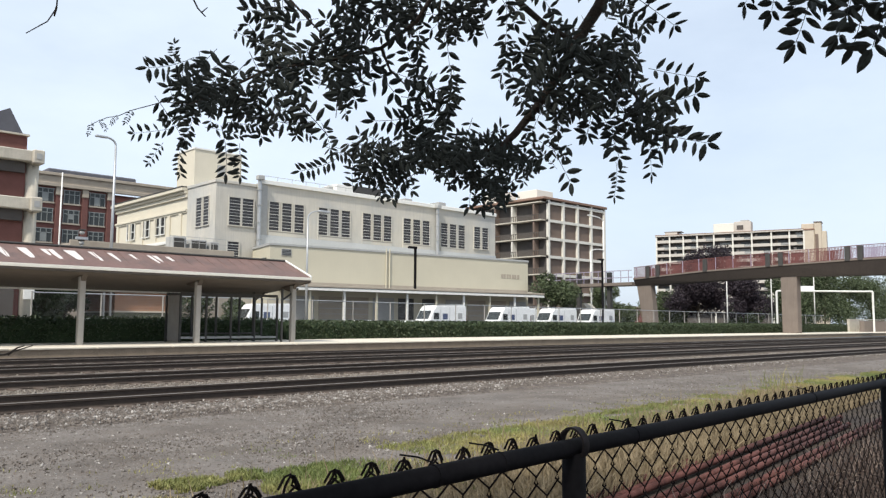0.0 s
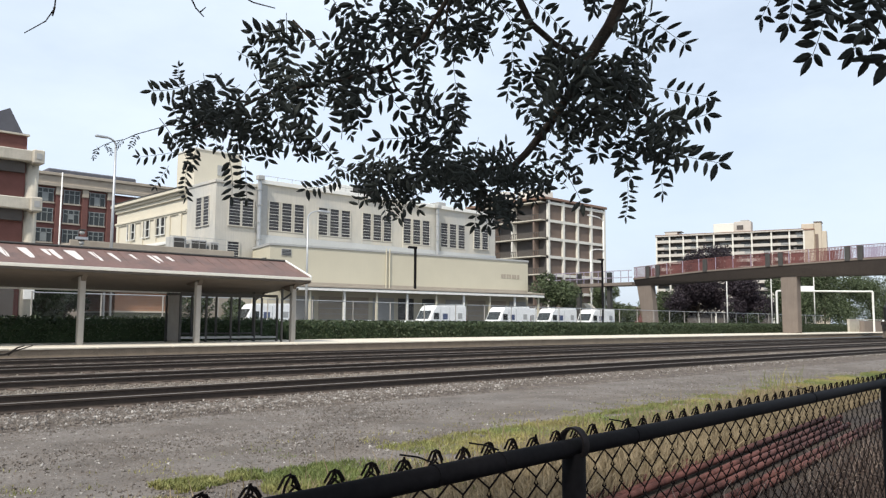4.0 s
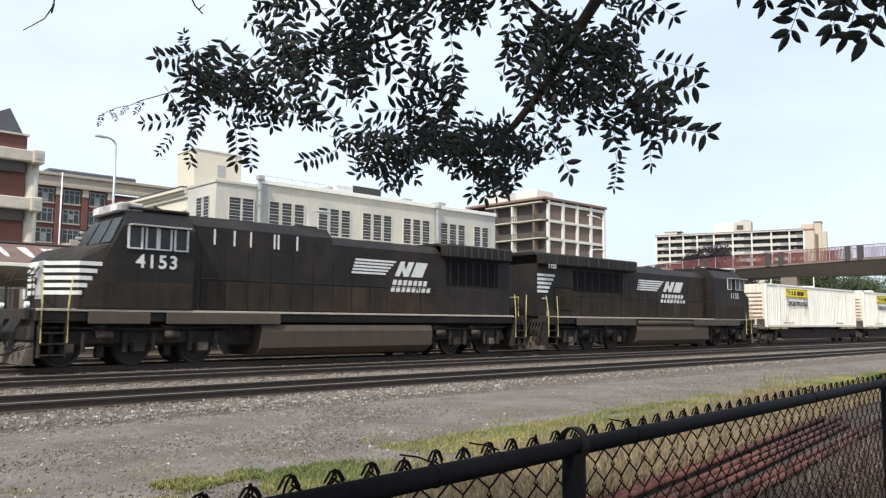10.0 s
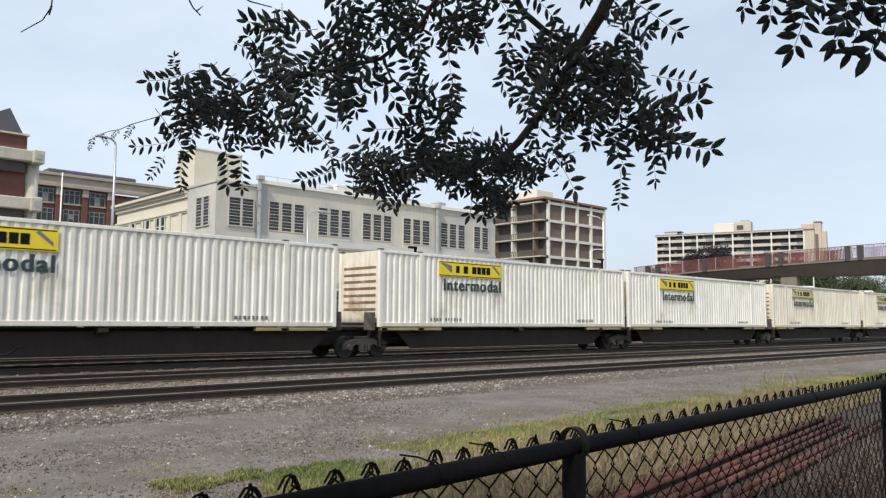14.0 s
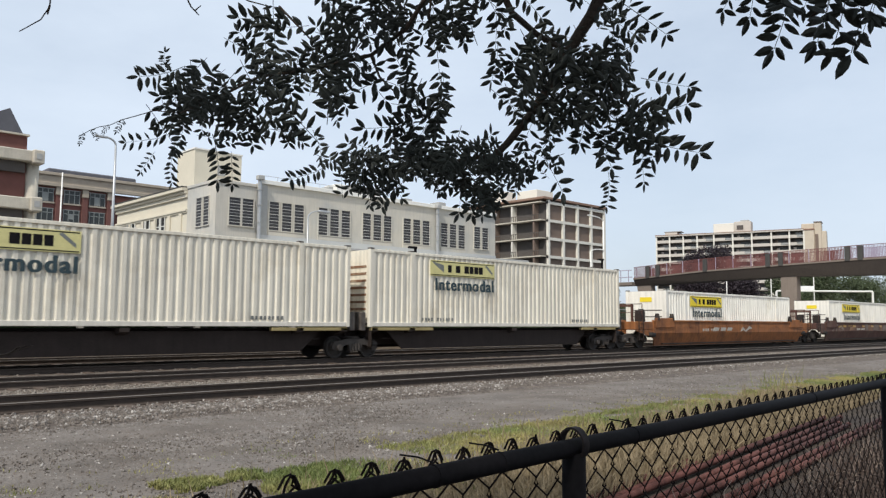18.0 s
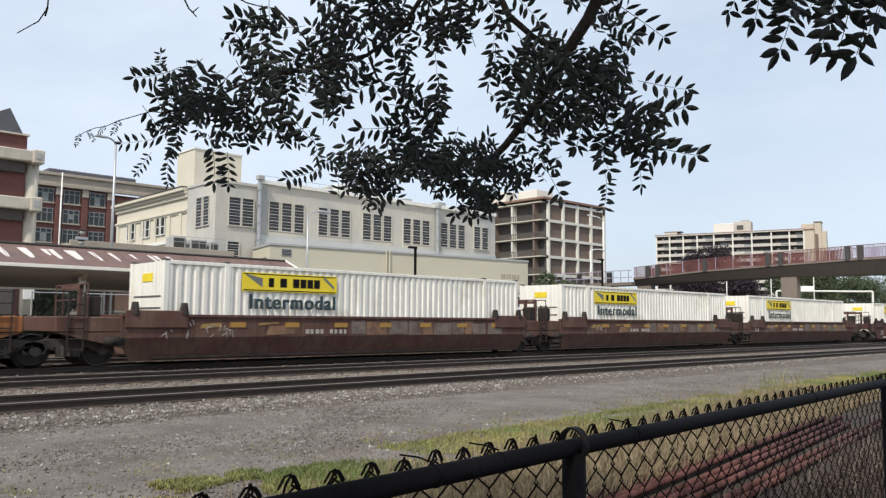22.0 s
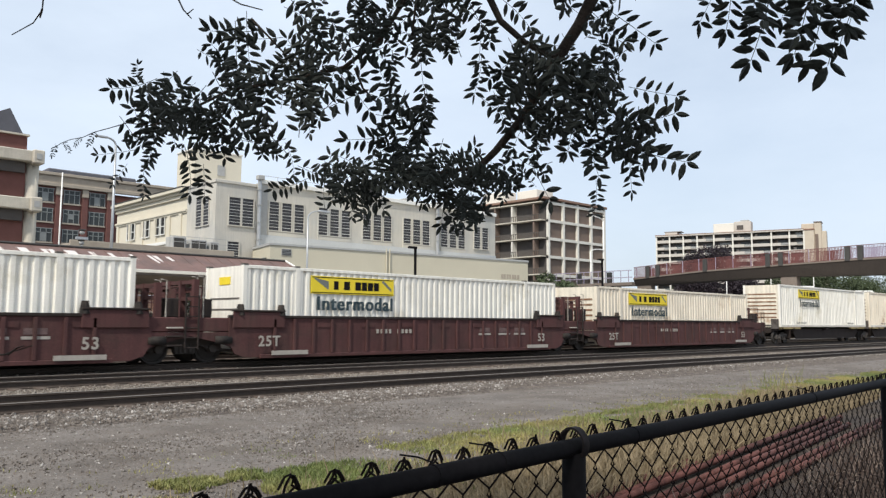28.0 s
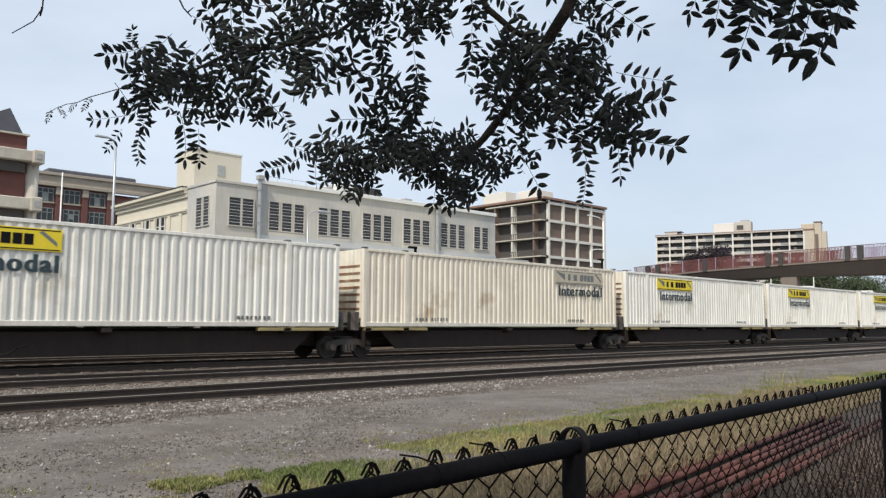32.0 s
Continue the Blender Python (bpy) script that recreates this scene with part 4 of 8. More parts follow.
def shared(name, bm, material):
    me = bpy.data.meshes.new(name)
    bm.normal_update()
    bm.to_mesh(me)
    bm.free()
    me.materials.append(material)
    return me


def wheel_mesh(r):
    bm = bmesh.new()
    prof = ((0.0, r * 0.2), (0.04, r * 0.24), (0.05, r * 0.75), (0.0, r * 0.86), (0.0, r), (0.13, r * 1.0), (0.14, r * 1.06), (0.16, r * 1.06), (0.16, 0.09))
    n = 20
    rings = [[bm.verts.new((rr * math.cos(2 * math.pi * k / n), d, rr * math.sin(2 * math.pi * k / n))) for k in range(n)] for d, rr in prof]
    for a, b in zip(rings, rings[1:]):
        for k in range(n):
            bm.faces.new((a[k], a[(k + 1) % n], b[(k + 1) % n], b[k]))
    bm.faces.new(rings[0][::-1])
    bm.faces.new(rings[-1])
    bmesh.ops.recalc_face_normals(bm, faces=bm.faces[:])
    return shared("wheel", bm, WHEEL_MAT)


STOP_GREY = mat("dusty_stop", (0.10, 0.088, 0.078), 0.85, vary=0.3, scale=4, fine=30, second=(0.05, 0.04, 0.034), second_at=0.55)
FRAME_DUST = mat("dusty_frame", (0.050, 0.043, 0.038), 0.85, vary=0.35, scale=5, fine=40)
WHEEL_SMALL, WHEEL_BIG = wheel_mesh(0.46), wheel_mesh(0.53)


def axle_mesh(r):
    bm = bmesh.new()
    tube(bm, [(0, -0.7, 0), (0, 0.7, 0)], r, 8)
    return shared("axle", bm, TRUCK_MAT)


AXLE = axle_mesh(0.08)


def freight_side_frame():
    bm = bmesh.new()
    prism(bm, [(-1.18, 0.56), (-1.12, 0.68), (-0.5, 0.80), (0.5, 0.80), (1.12, 0.68), (1.18, 0.56), (1.18, 0.38), (0.85, 0.36), (0.55, 0.55), (0.36, 0.58), (0.3, 0.3), (-0.3, 0.3), (-0.36, 0.58), (-0.55, 0.55), (-0.85, 0.36), (-1.18, 0.38)], -0.08, 0.08, "y")
    for k in (-0.16, 0.0, 0.16):
        tube(bm, [(k, -0.09, 0.32), (k, -0.09, 0.62)], 0.055, 8)
    for k in (-0.88, 0.88):
        tube(bm, [(k, -0.2, 0.46), (k, 0.0, 0.46)], 0.13, 10)
    return shared("side_frame", bm, FRAME_DUST)


SIDE_FRAME = freight_side_frame()


def freight_truck(parent, x, k=1.0):
    small = Matrix.Scale(k, 4)
    for ax in (-0.88 * k, 0.88 * k):
        piece("axle", AXLE, None, parent, pose(x + ax, 0, 0.46 * k))
        piece("wheel", WHEEL_SMALL, None, parent, pose(x + ax, -0.83, 0.46 * k) @ small)
        piece("wheel", WHEEL_SMALL, None, parent, pose(x + ax, 0.83, 0.46 * k, 0, 0, 180) @ small)
    piece("side_frame", SIDE_FRAME, None, parent, pose(x, -1.0, 0) @ small)
    piece("side_frame", SIDE_FRAME, None, parent, pose(x, 1.0, 0, 0, 0, 180) @ small)
    part("bolster", BM((x - 0.3, x + 0.3, -0.95, 0.95, 0.45, 0.78), bevel=0.03), TRUCK_MAT, parent)


# --- containers ---
CL, CW, CH = 16.15, 2.59, 2.90
def bold_word(word, height):
    """A heavy word: its letters laid thrice, a hair apart."""
    src = text_mesh(word, height, space=1.15, heavy=0.02)
    bm = bmesh.new()
    for d in (-0.02, 0.0, 0.02):
        tmp = src.copy()
        tmp.transform(Matrix.Translation((d * height / 0.46, 0.002 * d / 0.02, 0)))
        bm.from_mesh(tmp)
        bpy.data.meshes.remove(tmp)
    me = bpy.data.meshes.new("word")
    bm.to_mesh(me)
    bm.free()
    return me


WORD_BIG = bold_word("Intermodal", 0.49)


def corrugated(material, x0, x1, z0, z1, pitch=0.29, deep=0.042):
    """A folded steel sheet facing -y at y = 0, with its folds running up."""
    bm = bmesh.new()
    n = int(round((x1 - x0) / pitch))
    p = (x1 - x0) / n
    xs = []
    for k in range(n):
        a = x0 + k * p
        xs += [(a, 0.0), (a + p * 0.40, 0.0), (a + p * 0.52, deep), (a + p * 0.88, deep)]
    xs.append((x1, 0.0))
    low = [bm.verts.new((x, y, z0)) for x, y in xs]
    top = [bm.verts.new((x, y, z1)) for x, y in xs]
    for i in range(len(xs) - 1):
        bm.faces.new((low[i], low[i + 1], top[i + 1], top[i]))
    return shared("side_sheet", bm, material)


SHEETS = {}


def container(name_label, material, placard_x=3.0, faded=False, sign=True, ends="rib", pale=False):
    """A 53 foot box; origin at the lower near left corner, y into the depth."""
    c = thing("shipping_container", name_label, "container", group="containers on the train")
    key = material.name
    if key not in SHEETS:
        SHEETS[key] = corrugated(material, 0.16, CL - 0.16, 0.17, CH - 0.11)
    piece("side_sheet", SHEETS[key], None, c, pose(0, 0.02, 0))
    piece("side_sheet", SHEETS[key], None, c, pose(CL, CW - 0.02, 0, 0, 0, 180))
    for x in (0.0, CL - 0.16):
        for y in (0.0, CW - 0.16):
            part("corner_post", BM((x, x + 0.16, y, y + 0.16, 0.0, CH), bevel=0.012), material, c)
    for x in (2.0, CL - 2.2):
        part("stacking_post", BM((x, x + 0.2, -0.006, 0.12, 0.12, CH), bevel=0.01), material, c)
    for y in (0.0, CW - 0.1):
        part("bottom_rail", BM((0.16, CL - 0.16, y, y + 0.1, 0.02, 0.17), bevel=0.01), BOX_RAIL, c)
        part("top_rail", BM((0.16, CL - 0.16, y, y + 0.1, CH - 0.11, CH), bevel=0.01), material, c)
    part("roof", BM((0.16, CL - 0.16, 0.1, CW - 0.1, CH - 0.06, CH - 0.02)), material, c)
    part("floor", BM((0.02, CL - 0.02, 0.1, CW - 0.1, 0.06, 0.16)), BOX_DARK, c)
    e = part("front_wall", BM((0.05, 0.1, 0.16, CW - 0.16, 0.0, CH - 0.02)), BOX_END if ends == "rib" else material, c)
    # rust ribs; on panel ends dark strips carry the ribs' shadow in colour
    for k in range(7 if ends == "rib" else 5):
        z = 0.62 + 0.265 * k if ends == "rib" else 0.35 + 0.36 * k
        part("rib_and_shade_strip", BM((0.035, 0.052, 0.3, CW - 0.3, z, z + 0.09 if ends == "rib" else z + 0.05)), RUST_RIB if ends == "rib" else BOX_DARK, e)
    if ends != "rib":
        part("front_placard", BM((0.03, 0.048, 0.92, CW - 0.92, CH - 0.62, CH - 0.36)), PLACARD, e)
    part("back_wall", BM((CL - 0.1, CL - 0.05, 0.16, CW - 0.16, 0.0, CH - 0.02)), material, c)
    for y in (0.7, 1.0, 1.6, 1.9):
        bm = bmesh.new()
        tube(bm, [(CL - 0.03, y, 0.1), (CL - 0.03, y, CH - 0.1)], 0.02, 6)
        part("lock_bar", bm, BOX_RAIL, c)
    for x in (0.0, CL - 0.18, 1.98, CL - 2.22):
        for y in (0.0, CW - 0.18):
            part("corner_casting", BM((x, x + 0.18, y - 0.006, y + 0.18, CH - 0.004, CH + 0.05)), BOX_DARK, c)
    if sign:
        px = placard_x
        pl = part("placard", BM((px, px + 3.75, -0.014, 0.0, CH - 0.86, CH - 0.24), bevel=0.004), PLACARD_OLD if faded else (PLACARD_PALE if pale else PLACARD), c, "faded yellow name board" if faded else "yellow name board with dark bars")
        mt = TEAL_OLD if faded else BLACK_PAINT
        part("board_edge", BM((px + 0.05, px + 3.70, -0.018, -0.0145, CH - 0.83, CH - 0.80), (px + 0.05, px + 3.70, -0.018, -0.0145, CH - 0.30, CH - 0.27)), mt, pl)
        b = bmesh.new()
        for x0, x1 in ((0.98, 1.18), (1.42, 1.68), (1.92, 2.18), (2.22, 2.46), (2.50, 2.74), (2.78, 3.02)):
            box(b, px + x0, px + x1, -0.018, -0.0145, CH - 0.70, CH - 0.40)
        part("name_bar", b, mt, pl)["kind"] = "stuff"
        b = bmesh.new()
        prism(b, [(px + 0.15, CH - 0.35), (px + 0.75, CH - 0.72), (px + 0.75, CH - 0.42), (px + 0.15, CH - 0.3)], -0.018, -0.0145, "y")
        prism(b, [(px + 3.15, CH - 0.35), (px + 3.62, CH - 0.72), (px + 3.62, CH - 0.60), (px + 3.25, CH - 0.3)], -0.018, -0.0145, "y")
        part("emblem", b, TEAL_OLD, pl)["kind"] = "stuff"
        w = piece("lettering", WORD_BIG.copy() if faded else WORD_BIG, None, c, pose(px + 0.25, -0.02, CH - 1.42), "the word Intermodal in dark teal")
        if not w.data.materials:
            w.data.materials.append(TEAL_OLD if faded else TEAL)
    b = bmesh.new()
    rn = random.Random(3)
    for k in range(11):
        x = 2.6 + 0.16 * k
        if k != 4:
            box(b, x, x + rn.uniform(0.06, 0.11), -0.006, -0.002, 0.24, 0.36)
    for k in range(8):
        x = CL - 4.0 + 0.16 * k
        box(b, x, x + rn.uniform(0.06, 0.11), -0.006, -0.002, 0.24, 0.36)
    part("code_bar", b, TEAL_OLD, c, "small unreadable code")["kind"] = "stuff"
    return c


# --- the two engines ---
def engine(front, spec, label):
    """front: place of the front coupler at time zero. spec: the things along the body, measured from that coupler."""
    g = thing("locomotive", label, "locomotive", group="engines at the head of the train")
    Ln, flip = 22.3, spec["flip"]

    def X(v):
        return Ln - v if flip else v

    def bx(name, x0, x1, y0, y1, z0, z1, m, parent=g, bevel=0.03, lab=""):
        a, b = sorted((X(x0), X(x1)))
        return part(name, BM((a, b, y0, y1, z0, z1), bevel=bevel), m, parent, lab)
    # underframe and walkway
    # dark block added so the space below the frame looks shaded
    bx("belly", 1.9, 20.8, -0.95, 0.95, 0.55, 1.28, TRUCK_MAT)
    bx("underframe", 1.7, 21.4, -1.45, 1.45, 1.28, 1.56, LOCO_BLACK)
    bx("walkway", 1.75, 20.9, -1.54, 1.54, 1.56, 1.63, SILL_TAN, bevel=0.01)
    for s0, s1 in spec["skirts"]:
        bx("sill_panel", s0, s1, -1.56, -1.50, 1.22, 1.55, TANK_MAT, bevel=0.01)
    # nose, cab and hood
    n0, c0 = spec["nose"], spec["cab"]
    ne, nw, nf, nc = spec["nose_end"], spec["nose_w"], spec["nose_f"], spec["nose_c"]
    plan = [(X(n0), -nf), (X(n0 + nc), -nw), (X(ne), -nw), (X(ne), nw), (X(n0 + nc), nw), (X(n0), nf)]
    nose = bmesh.new()
    prism(nose, plan, 1.63, 2.98, "z")
    top = bmesh.new()
    prism(top, plan, 2.98, 3.32, "z")
    for v in top.verts:
        if v.co.z > 3.2:
            v.co.y *= 0.9
            if abs(v.co.x - X(ne)) > 0.01:
                v.co.x = X(abs(X(v.co.x)) + 0.32) if flip else v.co.x + 0.32
            else:
                v.co.z = 3.56
    part("nose_top", top, LOCO_BLACK, g)
    part("nose", nose, LOCO_BLACK, g)
    cab = bmesh.new()
    prism(cab, [(-1.55, 1.63), (1.55, 1.63), (1.55, 4.05), (1.05, 4.62), (-1.05, 4.62), (-1.55, 4.05)], min(X(c0), X(6.1)), max(X(c0), X(6.1)), "x")
    for v in cab.verts:
        if abs(v.co.x - X(c0)) < 0.01 and v.co.z > 3.4:
            v.co.x = X(c0 + spec["rake"] * (v.co.z - 1.63) / 2.42)
    part("cab", cab, LOCO_BLACK, g)
    # brow over the windshield, with number boards and lamps; sunlit paleness put into its colour
    br = bx("brow", c0 + spec["rake"] + 0.05, c0 + spec["rake"] + 0.75, -1.1, 1.1, 4.52, 4.80, BROW_PALE, bevel=0.04, lab="dusty brow with number boards, sunlit paleness in its colour")
    for y in (-0.95, 0.45):
        bx("number_board", c0 + spec["rake"] + 0.01, c0 + spec["rake"] + 0.049, y, y + 0.5, 4.56, 4.74, LETTER_WHITE, br, bevel=0.0)
    bx("lower_panel", 2.9 if not flip else 2.4, 6.05, -1.566, -1.552, 1.66, 2.42, LOCO_DUST, bevel=0.006)
    bx("cab_roof", c0 + spec["rake"] + 0.3, 6.1, -1.15, 1.15, 4.60, 4.69, SPINE_MAT)
    for w0, w1 in spec["windows"]:
        sw = bx("side_window", w0, w1, -1.575, -1.52, 3.45, 4.02, CAB_GLASS, bevel=0.0)
        for x in (w0 - 0.03, w1 - 0.03):
            bx("window_bar", x, x + 0.06, -1.60, -1.576, 3.42, 4.04, LETTER_WHITE, sw, bevel=0.0)
        bx("window_bar", w0 - 0.03, w1 + 0.03, -1.60, -1.576, 3.39, 3.43, LETTER_WHITE, sw, bevel=0.0)
    bx("sun_visor", spec["windows"][0][0], spec["windows"][-1][1], -1.85, -1.52, 4.06, 4.10, GREY_TRIM, bevel=0.0)
    for y0, y1 in ((-1.38, -0.60), (-0.46, 0.46), (0.60, 1.38)):
        bm = bmesh.new()
        zs = (3.58, 4.34)
        xs = [X(c0 + spec["rake"] * (z - 1.63) / 2.42) for z in zs]
        fr = -0.05 if not flip else 0.05
        bm.faces.new([bm.verts.new(p) for p in ((xs[0] + fr, y0, zs[0]), (xs[0] + fr, y1, zs[0]), (xs[1] + fr, y1 * 0.88, zs[1]), (xs[1] + fr, y0 * 0.88, zs[1]))])
        bmesh.ops.solidify(bm, geom=bm.faces[:], thickness=0.02)
        part("windshield", bm, SHIELD_GLASS, g)
    hood_top = spec["hood"]
    for i, (x0, x1, z1, hw, ch) in enumerate(hood_top):
        bm = bmesh.new()
        prism(bm, [(-hw, 1.63), (hw, 1.63), (hw, z1 - ch), (hw - ch, z1), (-hw + ch, z1), (-hw, z1 - ch)], min(X(x0), X(x1)), max(X(x0), X(x1)), "x")
        part("hood", bm, LOCO_BLACK, g)
    for x0, x1, zz in spec["rads"]:
        rd = bx("radiator", x0, x1, -1.38, 1.38, zz, zz + 0.55, LOCO_BLACK, bevel=0.06)
        n = 9
        for k in range(n):
            a = x0 + 0.15 + (x1 - x0 - 0.3) * k / n
            bx("grille_bar", a, a + 0.05, -1.40, -1.382, zz + 0.06, zz + 0.48, DARK_TRIM, rd, bevel=0.0)
    g0, g1 = spec["intake"]
    ig = bx("intake_grille", g0, g1, -spec["hw"] - 0.03, -spec["hw"] - 0.001, 2.85, 3.85, BLACK_PAINT, bevel=0.01)
    for k in range(7):
        x = g0 + (g1 - g0) * (k + 0.5) / 7
        bx("grille_bar", x - 0.03, x + 0.03, -spec["hw"] - 0.05, -spec["hw"] - 0.031, 2.87, 3.83, LOCO_BLACK, ig, bevel=0.0)
    # hood doors and handles
    for x in spec["doors"]:
        bx("hood_door", x, x + 0.78, -spec["hw"] - 0.018, -spec["hw"] - 0.001, 2.62, 3.6, LOCO_BLACK, bevel=0.006)
        bx("lower_door", x, x + 0.78, -spec["hw"] - 0.020, -spec["hw"] - 0.001, 1.68, 2.58, LOCO_DUST, bevel=0.006)
        bx("door_latch", x + 0.62, x + 0.66, -spec["hw"] - 0.035, -spec["hw"] - 0.019, 2.55, 2.75, SPINE_MAT, bevel=0.0)
    for x in spec["louvres"]:
        bx("louvre", x, x + 0.05, -spec["hw"] - 0.03, -spec["hw"] - 0.002, 3.75, 4.25, LETTER_WHITE, bevel=0.0)
    # stripes on the nose or the tail
    for k in range(5):
        z = spec["stripe_z0"] + spec["stripe_dz"] * k
        s_a, s_b = spec["stripe"]
        if flip:
            s_a += 0.13 * (4 - k)
        else:
            s_b -= 0.13 * (4 - k)
        bx("stripe", s_a, s_b, -spec["stripe_y"] - 0.012, -spec["stripe_y"] - 0.002, z, z + 0.115, LETTER_WHITE, bevel=0.0)
        if not flip:
            bm = bmesh.new()
            prism(bm, [(n0 - 0.012, -nf), (n0 + nc, -nw - 0.014), (n0 + nc, -nw - 0.002), (n0, -nf + 0.01)], z, z + 0.115, "z")
            part("stripe", bm, LETTER_WHITE, g)
    # emblem: bars and plain blocks
    ex, ez, hw = spec["emblem"], 3.10, spec["hw"]

    es = spec["es"]
    for k in range(5):
        part("emblem_bar", BM((ex - 0.04 * (4 - k), ex + (1.85 - 0.12 * (4 - k)) * es, -hw - 0.030, -hw - 0.022, ez + 0.12 * k, ez + 0.075 + 0.12 * k)), LETTER_WHITE, g)
    b = bmesh.new()
    q = ex + 1.95 * es
    for o in ((0.0, 0.22), (0.40, 0.66), (0.78, 1.35)):
        a0, a1 = q + o[0] * es, q + o[1] * es
        sl = 0.14 * es
        prism(b, [(a0 - sl, ez - 0.02), (a1 - sl, ez - 0.02), (a1 + sl, ez + 0.56), (a0 + sl, ez + 0.56)], -hw - 0.030, -hw - 0.022, "y")
    prism(b, [(q + 0.12 * es, ez + 0.5), (q + 0.3 * es, ez + 0.5), (q + 0.45 * es, ez + 0.02), (q + 0.28 * es, ez + 0.02)], -hw - 0.030, -hw - 0.022, "y")
    part("emblem_block", b, LETTER_WHITE, g)["kind"] = "stuff"
    for zz, n, xo in ((-0.36, 7, 1.70), (-0.62, 8, 1.62)):
        b = bmesh.new()
        for k in range(n):
            a0 = ex + (xo + 0.25 * k) * es
            prism(b, [(a0, ez + zz), (a0 + 0.17 * es, ez + zz), (a0 + 0.17 * es + 0.05, ez + zz + 0.2), (a0 + 0.05, ez + zz + 0.2)], -hw - 0.030, -hw - 0.022, "y")
        part("name_bar", b, LETTER_WHITE, g)["kind"] = "stuff"
    # running number under the window
    me = text_mesh(spec["number"], spec["num_h"], space=1.2)
    me.materials.append(LETTER_WHITE)
    piece("lettering", me, None, g, pose(spec["num_x"], -1.575, spec["num_z"]), "white running number")
    if spec.get("num2"):
        me = text_mesh(spec["number"], 0.20)
        me.materials.append(LETTER_WHITE)
        piece("lettering", me, None, g, pose(spec["num2"], -1.572, 3.82), "white running number")
    # tank, steps, plough, coupler
    tank = bmesh.new()
    a, b_ = sorted((X(spec["tank"][0]), X(spec["tank"][1])))
    prism(tank, [(-1.42, 1.2), (-1.5, 1.0), (-1.45, 0.45), (-1.1, 0.2), (1.1, 0.2), (1.45, 0.45), (1.5, 1.0), (1.42, 1.2)], a, b_, "x")
    part("fuel_tank", tank, TANK_MAT, g)
    if spec.get("air"):
        for z in (1.42,):
            bm = bmesh.new()
            tube(bm, [(a + 0.1, -1.38, z - 0.05), (b_ - 0.1, -1.38, z - 0.05)], 0.16, 10)
            part("air_tank", bm, TANK_MAT, g, smooth=True)
    for side, x in ((0, 1.85 if not flip else 1.45), (1, 21.0)):
        for k in range(4):
            bx("step", x, x + 0.62, -1.5, -0.95, 0.35 + 0.3 * k, 0.39 + 0.3 * k, TRUCK_MAT, bevel=0.0)
        bx("step_side", x - 0.04, x, -1.5, -0.95, 0.3, 1.6, TRUCK_MAT, bevel=0.0)
        bx("step_side", x + 0.62, x + 0.66, -1.5, -0.95, 0.3, 1.6, TRUCK_MAT, bevel=0.0)
        for xx in (x - 0.02, x + 0.66):
            bm = bmesh.new()
            tube(bm, [(X(xx), -1.56, 0.7), (X(xx), -1.56, 1.75), (X(xx + (0.0 if xx < x else 0.10)), -1.5, 2.55)], 0.016, 6)
            part("grab_rail", bm, RAIL_YELLOW, g)
        c0 = 0.0 if side == 0 else 22.3
        d = 1 if side == 0 else -1
        off = 0.85 if side == 0 and not flip else 0.0
        bx("coupler", c0 + off, c0 + off + 0.9 * d, -0.16, 0.16, 0.72, 1.0, TRUCK_MAT)
        bx("end_plate", c0 + off + 0.75 * d, c0 + off + 0.9 * d, -1.36, 1.36, 0.75, 1.62, TRUCK_MAT)
        bm = bmesh.new()
        prism(bm, [(X(c0 + off + 0.6 * d), 0.12), (X(c0 + off + 0.72 * d), 0.62), (X(c0 + off + 0.9 * d), 0.8), (X(c0 + off + 0.9 * d), 0.12)], -1.3, 1.3, "y")
        part("plough", bm, PLOUGH_DUST, g)
        bx("knuckle", c0 + off - 0.05 * d, c0 + off + 0.28 * d, -0.24, 0.24, 0.66, 1.06, SPINE_MAT, bevel=0.06)
        bx("buffer_beam", c0 + off + 0.60 * d, c0 + off + 0.745 * d, -1.4, 1.4, 1.32, 1.62, SPINE_MAT, bevel=0.02)
        for q, y in enumerate((-1.2, -1.02, -0.84, -0.66, -0.48, -0.34, 0.34, 0.5, 0.68, 0.86, 1.04, 1.2)):
            bm = bmesh.new()
            lo = 0.5 + 0.16 * (q % 3)
            tube(bm, [(X(c0 + off + 0.6 * d), y, 1.38), (X(c0 + off + 0.42 * d), y * 0.97, 1.0), (X(c0 + off + 0.40 * d), y * 0.93 + 0.05, lo), (X(c0 + off + 0.52 * d), y * 0.9 + 0.12, lo + 0.12)], 0.032, 6)
            part("air_hose", bm, WIRE_BLACK, g)
        bm = bmesh.new()
        tube(bm, [(X(c0 + off + 0.85 * d), -1.3, 1.62), (X(c0 + off + 0.85 * d), -1.3, 2.45), (X(c0 + off + 0.85 * d), 1.3, 2.45), (X(c0 + off + 0.85 * d), 1.3, 1.62)], 0.02, 6)
        part("end_handrail", bm, TRUCK_MAT if side == 0 else RAIL_YELLOW, g)
    # side handrail with stanchions
    bm = bmesh.new()
    tube(bm, [(X(6.3), -1.5, 2.62), (X(20.8), -1.5, 2.62)], 0.014, 5)
    for k in range(9):
        x = 6.3 + 14.5 * k / 8
        tube(bm, [(X(x), -1.5, 1.63), (X(x), -1.5, 2.62)], 0.013, 5)
    part("handrail", bm, LOCO_BLACK, g)
